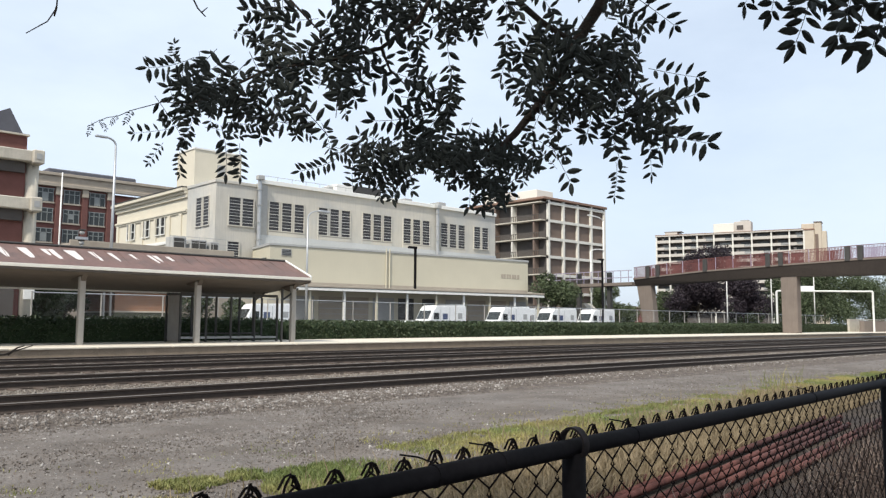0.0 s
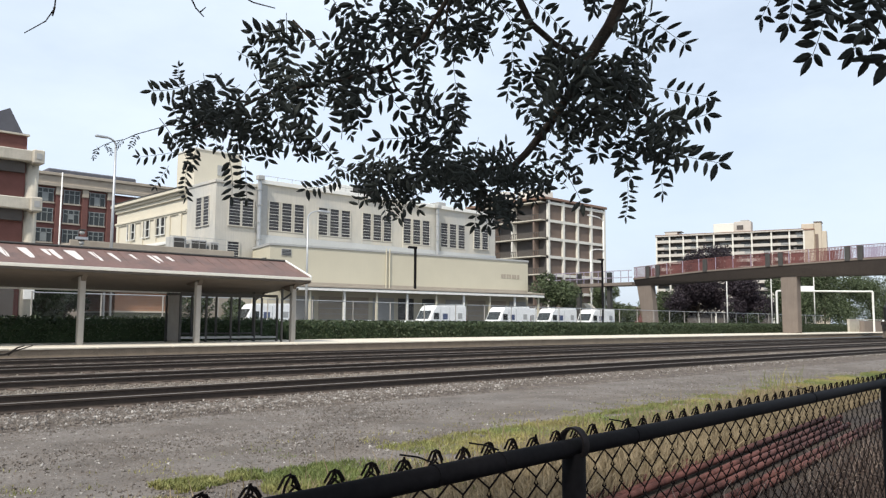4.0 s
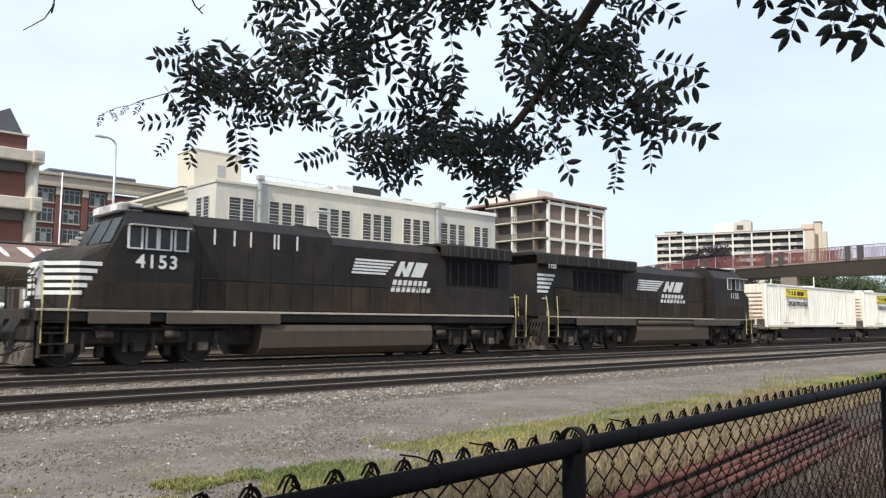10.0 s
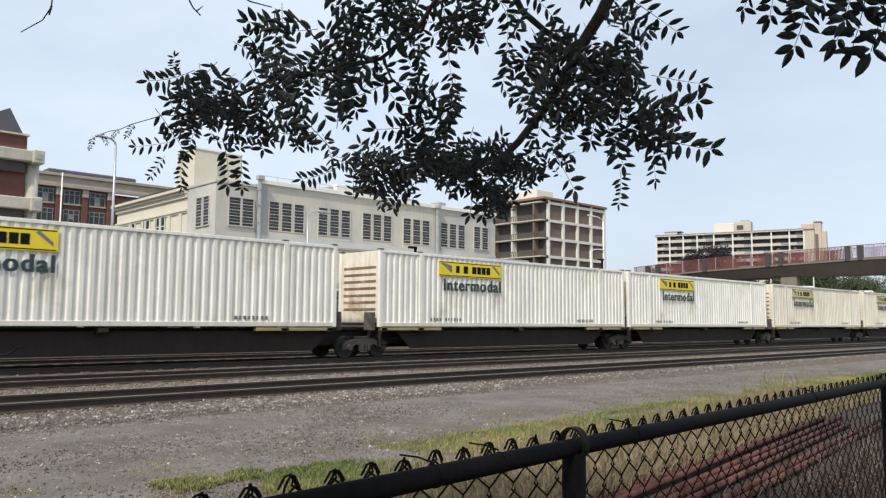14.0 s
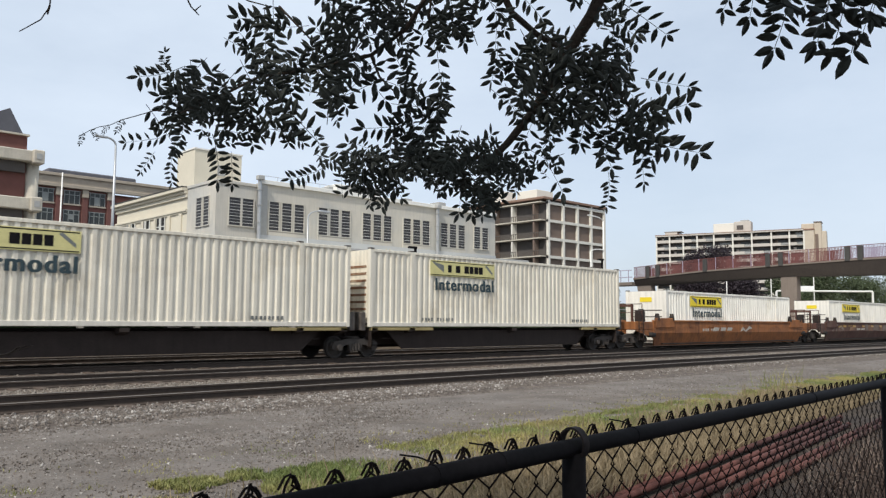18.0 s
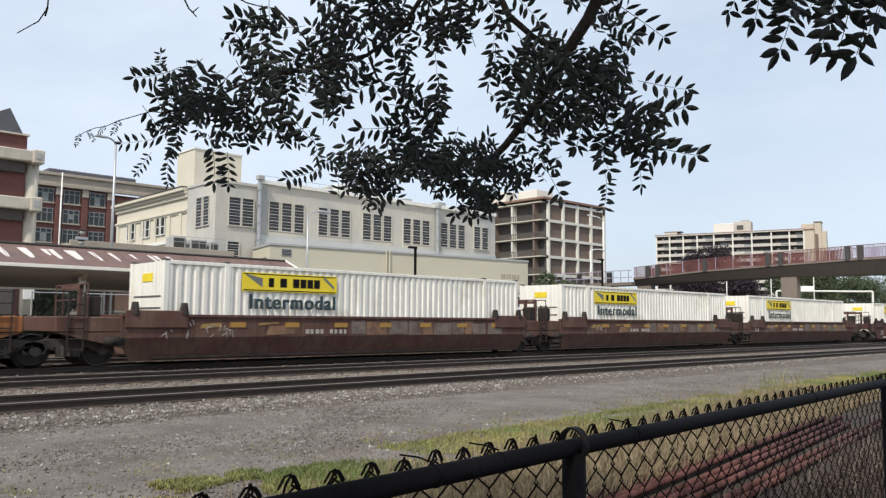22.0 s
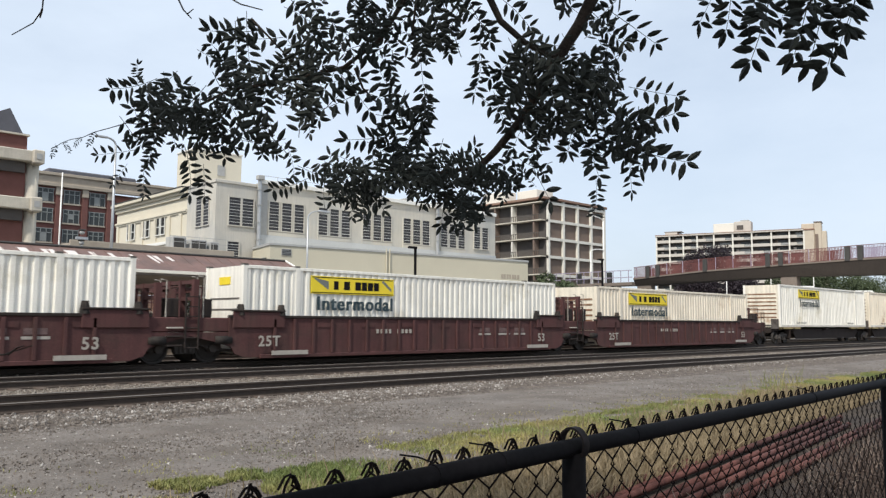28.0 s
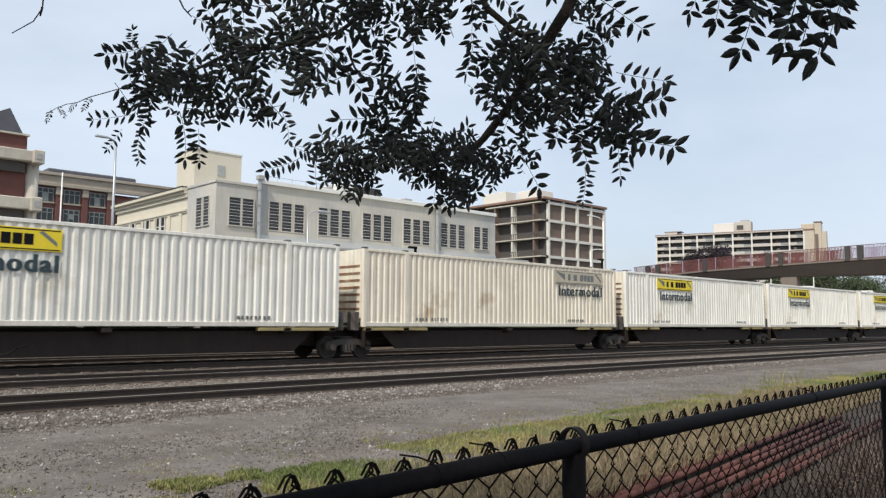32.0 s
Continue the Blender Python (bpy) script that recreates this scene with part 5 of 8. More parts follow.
    # trucks
    for tx in (4.6, 17.7):
        for ax in (-2.0, 0.0, 2.0):
            piece("axle", AXLE, None, g, pose(X(tx + ax), 0, 0.53))
            piece("wheel", WHEEL_BIG, None, g, pose(X(tx + ax), -0.83, 0.53))
            piece("wheel", WHEEL_BIG, None, g, pose(X(tx + ax), 0.83, 0.53, 0, 0, 180))
        for y in (-1.2, 1.05):
            bm = bmesh.new()
            a = X(tx)
            prism(bm, [(a - 2.9, 0.62), (a - 2.8, 0.98), (a - 1.2, 1.02), (a + 1.2, 1.02), (a + 2.8, 0.98), (a + 2.9, 0.62), (a + 2.3, 0.52), (a + 1.6, 0.66), (a + 0.4, 0.66), (a, 0.48), (a - 0.4, 0.66), (a - 1.6, 0.66), (a - 2.3, 0.52)], y, y + 0.15, "y")
            for ax in (-2.0, 0.0, 2.0):
                box(bm, a + ax - 0.22, a + ax + 0.22, y - 0.08, y + 0.16, 0.36, 0.72, bevel=0.04)
            for ax in (-1.0, 1.0):
                tube(bm, [(a + ax - 0.12, y - 0.06, 0.72), (a + ax - 0.12, y - 0.06, 1.1)], 0.10, 8)
                box(bm, a + ax - 0.35, a + ax + 0.05, y - 0.12, y, 1.0, 1.2, bevel=0.02)
            part("truck_frame", bm, TRUCK_MAT, g)
        for ax in (-2.0, 0.0, 2.0):
            bx("journal_box", tx + ax - 0.17, tx + ax + 0.17, -1.34, -1.285, 0.40, 0.66, PLOUGH_DUST if ax else TRUCK_MAT, bevel=0.03)
            bm = bmesh.new()
            for d in (-0.42, 0.42):
                tube(bm, [(X(tx + ax + d), -1.26, 0.42), (X(tx + ax + d), -1.26, 0.98)], 0.085, 8)
            part("spring", bm, TRUCK_MAT, g)
        for ax in (-1.0, 1.0):
            bm = bmesh.new()
            tube(bm, [(X(tx + ax - 0.25), -1.33, 0.9), (X(tx + ax + 0.2), -1.33, 0.9)], 0.12, 10)
            part("brake_cylinder", bm, LOCO_GRIME, g, smooth=True)
            bx("brake_shoe", tx + ax - 0.12, tx + ax + 0.12, -1.0, -0.8, 0.25, 0.75, TRUCK_MAT, bevel=0.03)
        bm = bmesh.new()
        tube(bm, [(X(tx - 2.9), -1.3, 1.12), (X(tx), -1.34, 1.06), (X(tx + 2.9), -1.3, 1.14)], 0.03, 5)
        part("sand_pipe", bm, TRUCK_MAT, g)
    # roof fittings
    bm = bmesh.new()
    tube(bm, [(X(5.7), -0.3, 4.70), (X(5.3), -0.3, 4.84)], 0.06, 8)
    tube(bm, [(X(5.7), -0.1, 4.70), (X(5.3), -0.1, 4.82)], 0.05, 8)
    part("horn", bm, SPINE_MAT, g)
    # white slab added for the sun's glare on the cab roof
    bx("roof_antenna", 4.45, 5.0, -0.4, 0.4, 4.68, 4.79, WHITE_PAINT, bevel=0.03)
    bx("exhaust", 10.5, 11.4, -0.4, 0.4, spec["hood"][0][2] - 0.02, spec["hood"][0][2] + 0.10, SPINE_MAT)
    bx("headlight", n0 - 0.03, n0 + 0.01, 0.0, 0.4, 2.72, 2.9, GREY_TRIM, bevel=0.0)
    if not flip:
        for k in range(5):
            z = spec["stripe_z0"] + spec["stripe_dz"] * k
            bx("front_stripe", n0 - 0.014, n0 - 0.002, -0.74, 0.74, z, z + 0.13, LETTER_WHITE, bevel=0.0)
        nd = bx("nose_door", n0 - 0.03, n0 - 0.015, -0.62, -0.05, 1.9, 2.95, BROW_PALE, bevel=0.0, lab="dusty pale nose door")
        bx("door_handle", n0 - 0.06, n0 - 0.031, -0.2, -0.14, 2.3, 2.5, SPINE_MAT, nd, bevel=0.0)
        for y in (-1.25, -0.75, 0.75, 1.25):
            bm = bmesh.new()
            tube(bm, [(n0 - 0.45, y, 1.62), (n0 - 0.45, y, 2.5), (n0 - 0.3, y, 2.75)], 0.022, 6)
            part("front_handrail", bm, TRUCK_MAT, g)
        for y, z in ((-1.2, 1.72), (1.2, 1.72), (-0.16, 2.84), (0.16, 2.84)):
            bm = bmesh.new()
            tube(bm, [(n0 - (0.5 if z < 2 else 0.0), y, z), (n0 - (0.6 if z < 2 else 0.08), y, z)], 0.09, 12)
            part("ditch_light" if z < 2 else "nose_light", bm, WHITE_PAINT, g, "round white lamp")
    return g


LEAD = dict(flip=False, hw=1.0, es=1.05, number="4153", num_x=4.3, num_z=2.86, num_h=0.40, emblem=12.65, nose=2.1, nose_f=0.75, nose_c=0.65, nose_w=1.53, nose_end=3.75, cab=2.7, rake=1.2, windows=((4.05, 4.45), (4.57, 4.9), (4.96, 5.33), (5.45, 5.85)), stripe=(2.74, 3.35), stripe_y=1.555, stripe_z0=2.02, stripe_dz=0.205, intake=(17.3, 20.4), skirts=((3.05, 4.8), (5.3, 9.2)), tank=(8.55, 16.1),
            hood=[(6.1, 11.6, 4.66, 1.0, 0.35), (11.6, 17.0, 4.38, 1.0, 0.3), (17.0, 21.2, 4.55, 1.0, 0.2)], rads=[(17.0, 21.0, 3.95)],
            doors=[6.6 + 0.85 * k for k in range(12)], louvres=(7.0, 7.7, 8.3, 9.2, 9.35, 10.1))
TRAIL = dict(flip=True, hw=1.0, es=1.35, number="1155", num_x=18.15, num_z=2.88, num_h=0.34, num2=0.62, emblem=8.9, nose=1.05, nose_f=1.1, nose_c=0.25, nose_w=1.36, nose_end=2.3, cab=1.95, rake=0.45, skirts=((3.0, 8.5), (14.5, 19.5)), windows=((2.35, 2.9), (2.98, 3.5), (4.05, 4.5)), stripe=(20.5, 21.78), stripe_y=1.0, stripe_z0=2.72, stripe_dz=0.19, intake=(14.9, 19.1), tank=(6.8, 14.3), air=True,
             hood=[(6.1, 14.0, 4.38, 1.0, 0.35), (14.0, 21.8, 4.62, 1.0, 0.2)], rads=[(14.0, 21.8, 4.0)],
             doors=[6.6 + 0.85 * k for k in range(15)], louvres=())
lead = engine(129.9, LEAD, "black leading diesel locomotive with white nose stripes")
trail = engine(152.5, TRAIL, "black trailing diesel locomotive coupled back to front")
lv = part("louvre_panel", BM((1.75, 3.1, -1.02, -1.001, 1.9, 3.0)), BLACK_PAINT, trail)
for k in range(9):
    part("fin", BM((1.8 + 0.145 * k, 1.86 + 0.145 * k, -1.07, -1.022, 1.95, 2.95)), LOCO_DUST, lv)


# --- flat spine cars and well cars ---
def spine_unit(x0, x1, t0, t1):
    """A skeleton wagon unit between two truck centres; x is local."""
    g = thing("spine_wagon", "grimy skeleton wagon unit under one container, shade put into its colour", "rail wagon", group="skeleton wagons")
    part("spine_beam", BM((t0, t1, -0.32, 0.32, 0.45, 1.02), bevel=0.03), SPINE_MAT, g)
    for y in (-0.98, 0.92):
        bm = bmesh.new()
        prism(bm, [(t0 + 1.5, 1.0), (t1 - 1.5, 1.0), (t1 - 2.3, 0.3), (t0 + 2.3, 0.3)], y, y + 0.06, "y")
        part("side_skirt", bm, SPINE_MAT, g)
    part("beam_flange", BM((t0, t1, -0.5, 0.5, 1.02, 1.08)), SPINE_MAT, g)
    for x in (x0 + 0.25, x0 + 2.1, (x0 + x1) / 2, x1 - 2.1, x1 - 0.25):
        bm = bmesh.new()
        prism(bm, [(-1.3, 1.10), (1.3, 1.10), (1.3, 0.98), (0.4, 0.72), (-0.4, 0.72), (-1.3, 0.98)], x - 0.14, x + 0.14, "x")
        part("cross_arm", bm, SPINE_MAT, g)
    for x in (x0 + 0.1, x1 - 3.2):
        part("side_flange", BM((x, x + 3.1, -1.3, -1.12, 1.0, 1.11), bevel=0.01), SPINE_YELLOW, g, "dirty yellow flange")
    bm = bmesh.new()
    tube(bm, [(x0 + 1, -0.8, 0.7), (x1 - 1, -0.8, 0.7)], 0.03, 5)
    part("brake_pipe", bm, SPINE_MAT, g)
    for x in (t0, t1):
        part("end_ladder", BM((x + 0.55, x + 0.58, -1.3, -0.9, 0.4, 1.0), (x + 0.55, x + 0.95, -1.31, -1.28, 0.45, 0.48), (x + 0.55, x + 0.95, -1.31, -1.28, 0.72, 0.75)), SPINE_MAT, g)
    for x in (x0 - 0.35, x1 + 0.05):
        part("bulkhead", BM((x + 0.03, x + 0.25, -1.2, -0.75, 1.0, 1.68), bevel=0.02), STOP_GREY, g, "dusty grey end stop")
    freight_truck(g, t0, 0.86)
    return g


def well_unit(x0, x1, t0, t1, material, style, inner=(False, False)):
    """A deep well wagon between truck centres t0 and t1; the box stands from x0 to x1."""
    g = thing("well_wagon", {"orange": "rust-streaked orange well wagon", "brown": "weathered brown well wagon with faded graffiti", "maroon": "dark maroon ribbed well wagon"}[style] + " carrying one container", "rail wagon", group="well wagons")
    a, b = t0 + 1.35, t1 - 1.35
    top = 1.42
    fit_mat = WELL_BROWN if style == "orange" else material
    for y in (-1.5, 1.42):
        bm = bmesh.new()
        if style == "maroon":
            prism(bm, [(a - 0.1, top), (b + 0.1, top), (b + 0.1, 0.62), (b - 0.12, 0.28), (b - 0.5, 0.16), (a + 0.5, 0.16), (a + 0.12, 0.28), (a - 0.1, 0.62)], y, y + 0.08, "y")
        else:
            # upright upper plate, lower plate leaning inwards
            prism(bm, [(a - 0.1, top), (b + 0.1, top), (b + 0.1, 0.82), (a - 0.1, 0.82)], y, y + 0.08, "y")
            lean = 0.24 if y < 0 else -0.24
            v8 = [bm.verts.new(p) for yy, dz in ((y, 0.0), (y + 0.08, 0.0)) for p in ((a - 0.1, yy, 0.82), (b + 0.1, yy, 0.82), (b - 0.25, yy + lean, 0.14), (a + 0.25, yy + lean, 0.14))]
            for f in ((0, 1, 2, 3), (7, 6, 5, 4), (0, 4, 5, 1), (1, 5, 6, 2), (2, 6, 7, 3), (3, 7, 4, 0)):
                bm.faces.new([v8[q] for q in f])
            bmesh.ops.recalc_face_normals(bm, faces=bm.faces[:])
        part("side_sill", bm, material, g)
        part("top_chord", BM((a - 0.1, b + 0.1, y - 0.05, y + 0.14, top, top + 0.09), bevel=0.012), SPINE_MAT if style == "maroon" else material, g)
        if style == "maroon":
            part("bottom_chord", BM((a + 1.0, b - 1.0, y - 0.05, y + 0.2, 0.12, 0.24), bevel=0.012), material, g)
        n = 22 if style == "maroon" else 13
        for k in range(1, n):
            x = a + (b - a) * k / n
            w = 0.05 if style == "maroon" else 0.09
            if style == "maroon" and a + 1.0 < x < b - 1.0:
                yy = y - 0.06 if y < 0 else y + 0.08
                part("rib", BM((x - w, x + w, yy, yy + 0.06, 0.25, top - 0.03), bevel=0.01), material, g)
    part("floor_pan", BM((a + 0.9, b - 0.9, -1.4, 1.4, 0.2, 0.26)), TRUCK_MAT, g)
    for s, t, e in ((1, t0, a), (-1, t1, b)):
        p, q = sorted((t - 0.5 * s, e))
        part("end_deck", BM((p, q, -1.45, 1.45, 0.98, 1.42), bevel=0.03), material, g)
        # end platform: apron, ladder, uprights and hoses over the truck
        bm = bmesh.new()
        prism(bm, [(t - 0.45 * s, 0.97), (e, 0.97), (e, 0.50), (e - 0.35 * s, 0.62), (t + 0.2 * s, 0.80)], -1.46, -1.38, "y")
        part("end_apron", bm, material, g)
        lx = t - 0.2 * s
        bm = bmesh.new()
        for d in (0.0, 0.42 * s):
            tube(bm, [(lx + d, -1.5, 0.45), (lx + d, -1.5, 2.1)], 0.022, 5)
        for z in (0.5, 0.8, 1.1, 1.45, 1.75, 2.05):
            tube(bm, [(lx, -1.5, z), (lx + 0.42 * s, -1.5, z)], 0.018, 5)
        part("end_ladder", bm, SPINE_MAT, g)
        part("junction_box", BM((min(lx + 0.5 * s, lx + 0.95 * s), max(lx + 0.5 * s, lx + 0.95 * s), -1.3, -0.9, 1.42, 2.0), bevel=0.03), SPINE_MAT, g)
        part("upright", BM((lx + 0.55 * s - 0.06, lx + 0.55 * s + 0.06, -0.8, -0.68, 1.42, 2.35), (lx + 0.55 * s - 0.05, lx + 0.55 * s + 0.05, -0.8, 0.8, 2.2, 2.32), bevel=0.01), fit_mat, g)
        bm = bmesh.new()
        tube(bm, [(t - 0.3 * s, -0.5, 0.95), (t - 0.7 * s, -0.55, 0.5), (t - 0.95 * s, -0.5, 0.75)], 0.03, 6)
        part("brake_hose", bm, TRUCK_MAT, g)
        for z in (0.72,):
            bm = bmesh.new()
            tube(bm, [(e, -1.42, z), (e - 0.55 * s, -1.42, z)], 0.14, 10)
            part("air_reservoir", bm, TRUCK_MAT, g, smooth=True)
        p, q = sorted((e, e + 1.9 * s))
        part("corner_shroud", BM((p, q, -1.56, -1.5, 1.1, 1.62), bevel=0.02), material, g)
        if style == "maroon":
            part("shroud_cap", BM((p, q, -1.6, -1.4, 1.621, 1.68), bevel=0.01), SPINE_MAT, g)
        for x in (e + 0.3 * s, e + 1.8 * s):
            bm = bmesh.new()
            tube(bm, [(x, -1.45, 1.5), (x, -1.45, 1.86)], 0.16, 8, r1=0.10)
            part("locking_post", bm, TRUCK_MAT, g)
        bm = bmesh.new()
        hx = t + 0.35 * s
        for y in (-1.35, -0.7, 0.7, 1.35):
            tube(bm, [(hx, y, 1.4), (hx, y, 2.35)], 0.022, 5)
        tube(bm, [(hx, -1.35, 2.35), (hx, 1.35, 2.35)], 0.022, 5)
        tube(bm, [(hx, -1.35, 1.9), (hx, 1.35, 1.9)], 0.018, 5)
        part("end_railing", bm, fit_mat, g)
        if style == "maroon" and s < 0 and inner[1]:
            # open end frames with tall posts and grab irons on the end platform
            for xb, zt in ((e + 0.35, 2.45), (e + 1.55, 2.6)):
                posts = [(xb - 0.09, xb + 0.09, y - 0.08, y + 0.08, 1.4, zt) for y in (-1.24, -0.3, 0.5, 1.2)]
                cross = [(xb - 0.06, xb + 0.06, -1.16, -0.38, z, z + 0.12) for z in (1.95, zt - 0.14)] + [(xb - 0.06, xb + 0.06, -0.22, 1.12, zt - 0.14, zt - 0.02)]
                part("end_bulkhead", BM(*posts, *cross), material, g)
                bm = bmesh.new()
                for y in (-1.4, -0.95):
                    tube(bm, [(xb + 0.2, y, 1.42), (xb + 0.2, y, zt + 0.08), (xb + 0.02, y, zt + 0.1)], 0.022, 5)
                part("grab_iron", bm, PALE_MARK, g, "pale worn grab iron")
            part("platform_plate", BM((e + 0.95, e + 1.02, -1.1, -0.2, 1.42, 2.3), bevel=0.01), material, g)
            for z in (0.55, 0.82, 1.08):
                part("foot_step", BM((e + 0.55, e + 1.05, -1.56, -1.47, z, z + 0.05), bevel=0.008), PALE_MARK if z > 1 else SPINE_MAT, g)
    # markings
    rn = random.Random(int(x0 * 10))
    b_ = bmesh.new()
    if style == "maroon":
        for xs in (a + 1.4, b - 2.6):
            part("pale_panel", BM((xs, xs + 1.4, -1.60, -1.57, 0.22, 0.36)), PALE_MARK, g)
        for xs in (b - 5.6, b - 4.4, b - 3.4):
            part("pale_bar", BM((xs, xs + 0.72, -1.512, -1.503, 0.80, 0.88)), PALE_MARK, g)
            part("stencil", BM((xs + 0.05, xs + 0.65, -1.512, -1.503, 0.93, 1.10)), FADED_STENCIL, g)
    elif style == "brown":
        # old graffiti: a row of faded block letters and some tags
        x = b - 9.4
        k = 0
        while x < b - 1.6:
            w, z0, z1 = rn.uniform(0.4, 1.0), rn.uniform(0.83, 0.88), rn.uniform(1.30, 1.40)
            lean = rn.uniform(-0.07, 0.07)
            bm = bmesh.new()
            prism(bm, [(x, z0), (x + w * 0.45, z0 + rn.uniform(-0.02, 0.03)), (x + w, z0), (x + w + lean, z1), (x + w * 0.5 + lean, z1 - rn.uniform(0.0, 0.08)), (x + lean, z1)], -1.512, -1.503, "y")
            part("graffiti_letter", bm, GRAF[(0, 1, 0, 0, 1, 0)[k % 6]], g, "faded graffiti letter")
            x += w + rn.uniform(0.03, 0.12)
            k += 1
        for x, w, z0, z1, c in ((a + 4.6, 1.3, 0.86, 1.2, 1), (a + 2.3, 0.75, 1.08, 1.26, 2), (a + 4.3, 0.8, 1.18, 1.30, 2)):
            bm = bmesh.new()
            prism(bm, [(x, z0), (x + w, z0 + 0.05), (x + w * 0.95, z1), (x + w * 0.1, z1 - 0.04)], -1.512, -1.503, "y")
            part("paint_patch", bm, GRAF[c], g, "faded paint patch")
        for cx, n in ((a + 3.0, 12), (a + 1.6, 8)):
            for k in range(n):
                o = Vector((cx + rn.uniform(-0.5, 0.5), -1.515, rn.uniform(0.88, 1.3)))
                m4 = Matrix.Translation(o) @ Matrix.Rotation(rn.choice((0.2, 1.2, 1.5, 1.8, 2.6)) + rn.uniform(-0.2, 0.2), 4, 'Y')
                box(b_, -rn.uniform(0.04, 0.14), rn.uniform(0.04, 0.14), -0.002, 0.002, -0.012, 0.012, m=m4)
        part("graffiti", b_, PALE_MARK, g, "faded pale graffiti")["kind"] = "stuff"
    else:
        for xs in ((a + b) / 2 + 0.3,):
            for o in (-3.4, -2.55, -1.75):
                prism(b_, [(xs + o, 0.92), (xs + o + 0.55, 0.92), (xs + o + 0.68, 1.10), (xs + o + 0.1, 1.12)], -1.522, -1.504, "y")
            prism(b_, [(xs, 0.86), (xs + 0.3, 1.14), (xs + 0.7, 0.92), (xs + 1.2, 1.2), (xs + 1.6, 1.05), (xs + 1.1, 1.0), (xs + 0.7, 0.84), (xs + 0.35, 0.95)], -1.522, -1.504, "y")
        part("scrawl", b_, PALE_MARK, g)
    b_ = bmesh.new()
    for k in range(8):
        xs = a + 1.3 + (b - a - 3.4) * k / 7
        box(b_, xs, xs + 0.55, -1.525, -1.504, 1.12, 1.28)
    part("reflector", b_, AMBER if style == "brown" else material, g)["kind"] = "stuff"
    b_ = bmesh.new()
    for k in range(9):
        xs = (a + b) / 2 - (4.4 if style == "orange" else 2.6) + 0.2 * k
        if k != 4:
            box(b_, xs, xs + rn.uniform(0.08, 0.14), -1.524, -1.504, 0.90, 1.05)
    part("code_bar", b_, PALE_MARK, g)["kind"] = "stuff"
    if style != "orange":
        for xs, word in ((a + 0.9 if style == "maroon" else a + 0.45, "25T" if style == "maroon" else "53"), (b - 1.9, "53")):
            if style == "brown" and not (word == "53" and xs < a + 1 and inner == (True, False)):
                continue
            me = text_mesh(word, 0.34 if style == "maroon" else 0.40)
            me.materials.append(PALE_MARK)
            piece("lettering", me, None, g, pose(xs, -1.585 if style == "maroon" else -1.53, 0.52 if style == "maroon" else 0.86), "the marking " + word)
    freight_truck(g, t0)
    return g


MOVERS = [(lead, 129.9, 0.0, TRACK_Y, 0.0), (trail, 152.5, 0.0, TRACK_Y, 0.0)]


def carry(ob, x, y=TRACK_Y, z=0.0):
    MOVERS.append((ob, x, 0.0, y, z))


# boxes: place at time zero, kind of wagon, look
white = container("white ribbed 53-foot container with yellow name board", BOX_WHITE)
worn = container("grimy off-white container with a bleached name board", BOX_WORN, placard_x=3.0, pale=True)
white_well = container("white ribbed container with a yellow board low in a well wagon", BOX_WHITE, placard_x=2.6, ends="panel")
cream = container("yellowed cream container with rust stains and a faded board", BOX_CREAM, placard_x=11.2, faded=True)
cream_well = container("yellowed cream container with a yellow board", BOX_CREAM, placard_x=2.8, ends="rib")
SPINE_Z, WELL_Z, NEAR_Y = 1.13, 0.25, 22.86
BOXES = [(176.2, "s", white), (194.3, "s", white), (210.85, "s", white), (228.05, "s", worn), (245.1, "s", worn),
         (265.75, "w", white_well), (288.95, "w", white_well), (308.2, "w", white_well), (327.4, "w", white_well),
         (350.35, "w", white_well), (370.0, "w", white_well), (389.4, "w", cream_well),
         (410.5, "s", white), (427.75, "s", cream), (444.8, "s", white), (461.6, "s", white), (478.6, "s", white)]
used = set()
for x, kind, src in BOXES:
    ob = src if src.name not in used else copy_thing(src, pose(0, 0, 0))
    used.add(src.name)
    carry(ob, x, NEAR_Y, SPINE_Z if kind == "s" else WELL_Z)


def wagon(make, x, *args):
    ob = make(*args)
    carry(ob, x)
    return ob


def spine_set(starts, lead_gap=1.0):
    for i, s in enumerate(starts):
        t0 = s - 0.45 if i else s + 0.9
        nxt = starts[i + 1] - 0.45 if i + 1 < len(starts) else s + CL - 0.9
        g = spine_unit(s - t0, s + CL - t0, 0.0, nxt - t0)
        if i + 1 == len(starts):
            freight_truck(g, nxt - t0, 0.86)
        if i == 0:
            part("coupler", BM((-2.2, 0, -0.15, 0.15, 0.6, 0.9), bevel=0.03), TRUCK_MAT, g)
        if i + 1 == len(starts):
            part("coupler", BM((nxt - t0, nxt - t0 + 1.9, -0.15, 0.15, 0.6, 0.9), bevel=0.03), TRUCK_MAT, g)
        carry(g, t0)


spine_set([176.2, 194.3, 210.85, 228.05, 245.1])
spine_set([410.5, 427.75, 444.8, 461.6, 478.6])


def well_set(starts, first, joints, last, material, style):
    ts = [first] + list(joints) + [last]
    for i, s in enumerate(starts):
        t0, t1 = ts[i], ts[i + 1]
        g = well_unit(s - t0, s + CL - t0, 0.0, t1 - t0, material, style, (i > 0, i + 1 < len(starts)))
        if i + 1 == len(starts):
            freight_truck(g, t1 - t0)
            part("coupler", BM((t1 - t0, t1 - t0 + 1.9, -0.15, 0.15, 0.6, 0.9), bevel=0.03), TRUCK_MAT, g)
        if i == 0:
            part("coupler", BM((-1.4, 0, -0.15, 0.15, 0.6, 0.9), bevel=0.03), TRUCK_MAT, g)
        carry(g, t0)


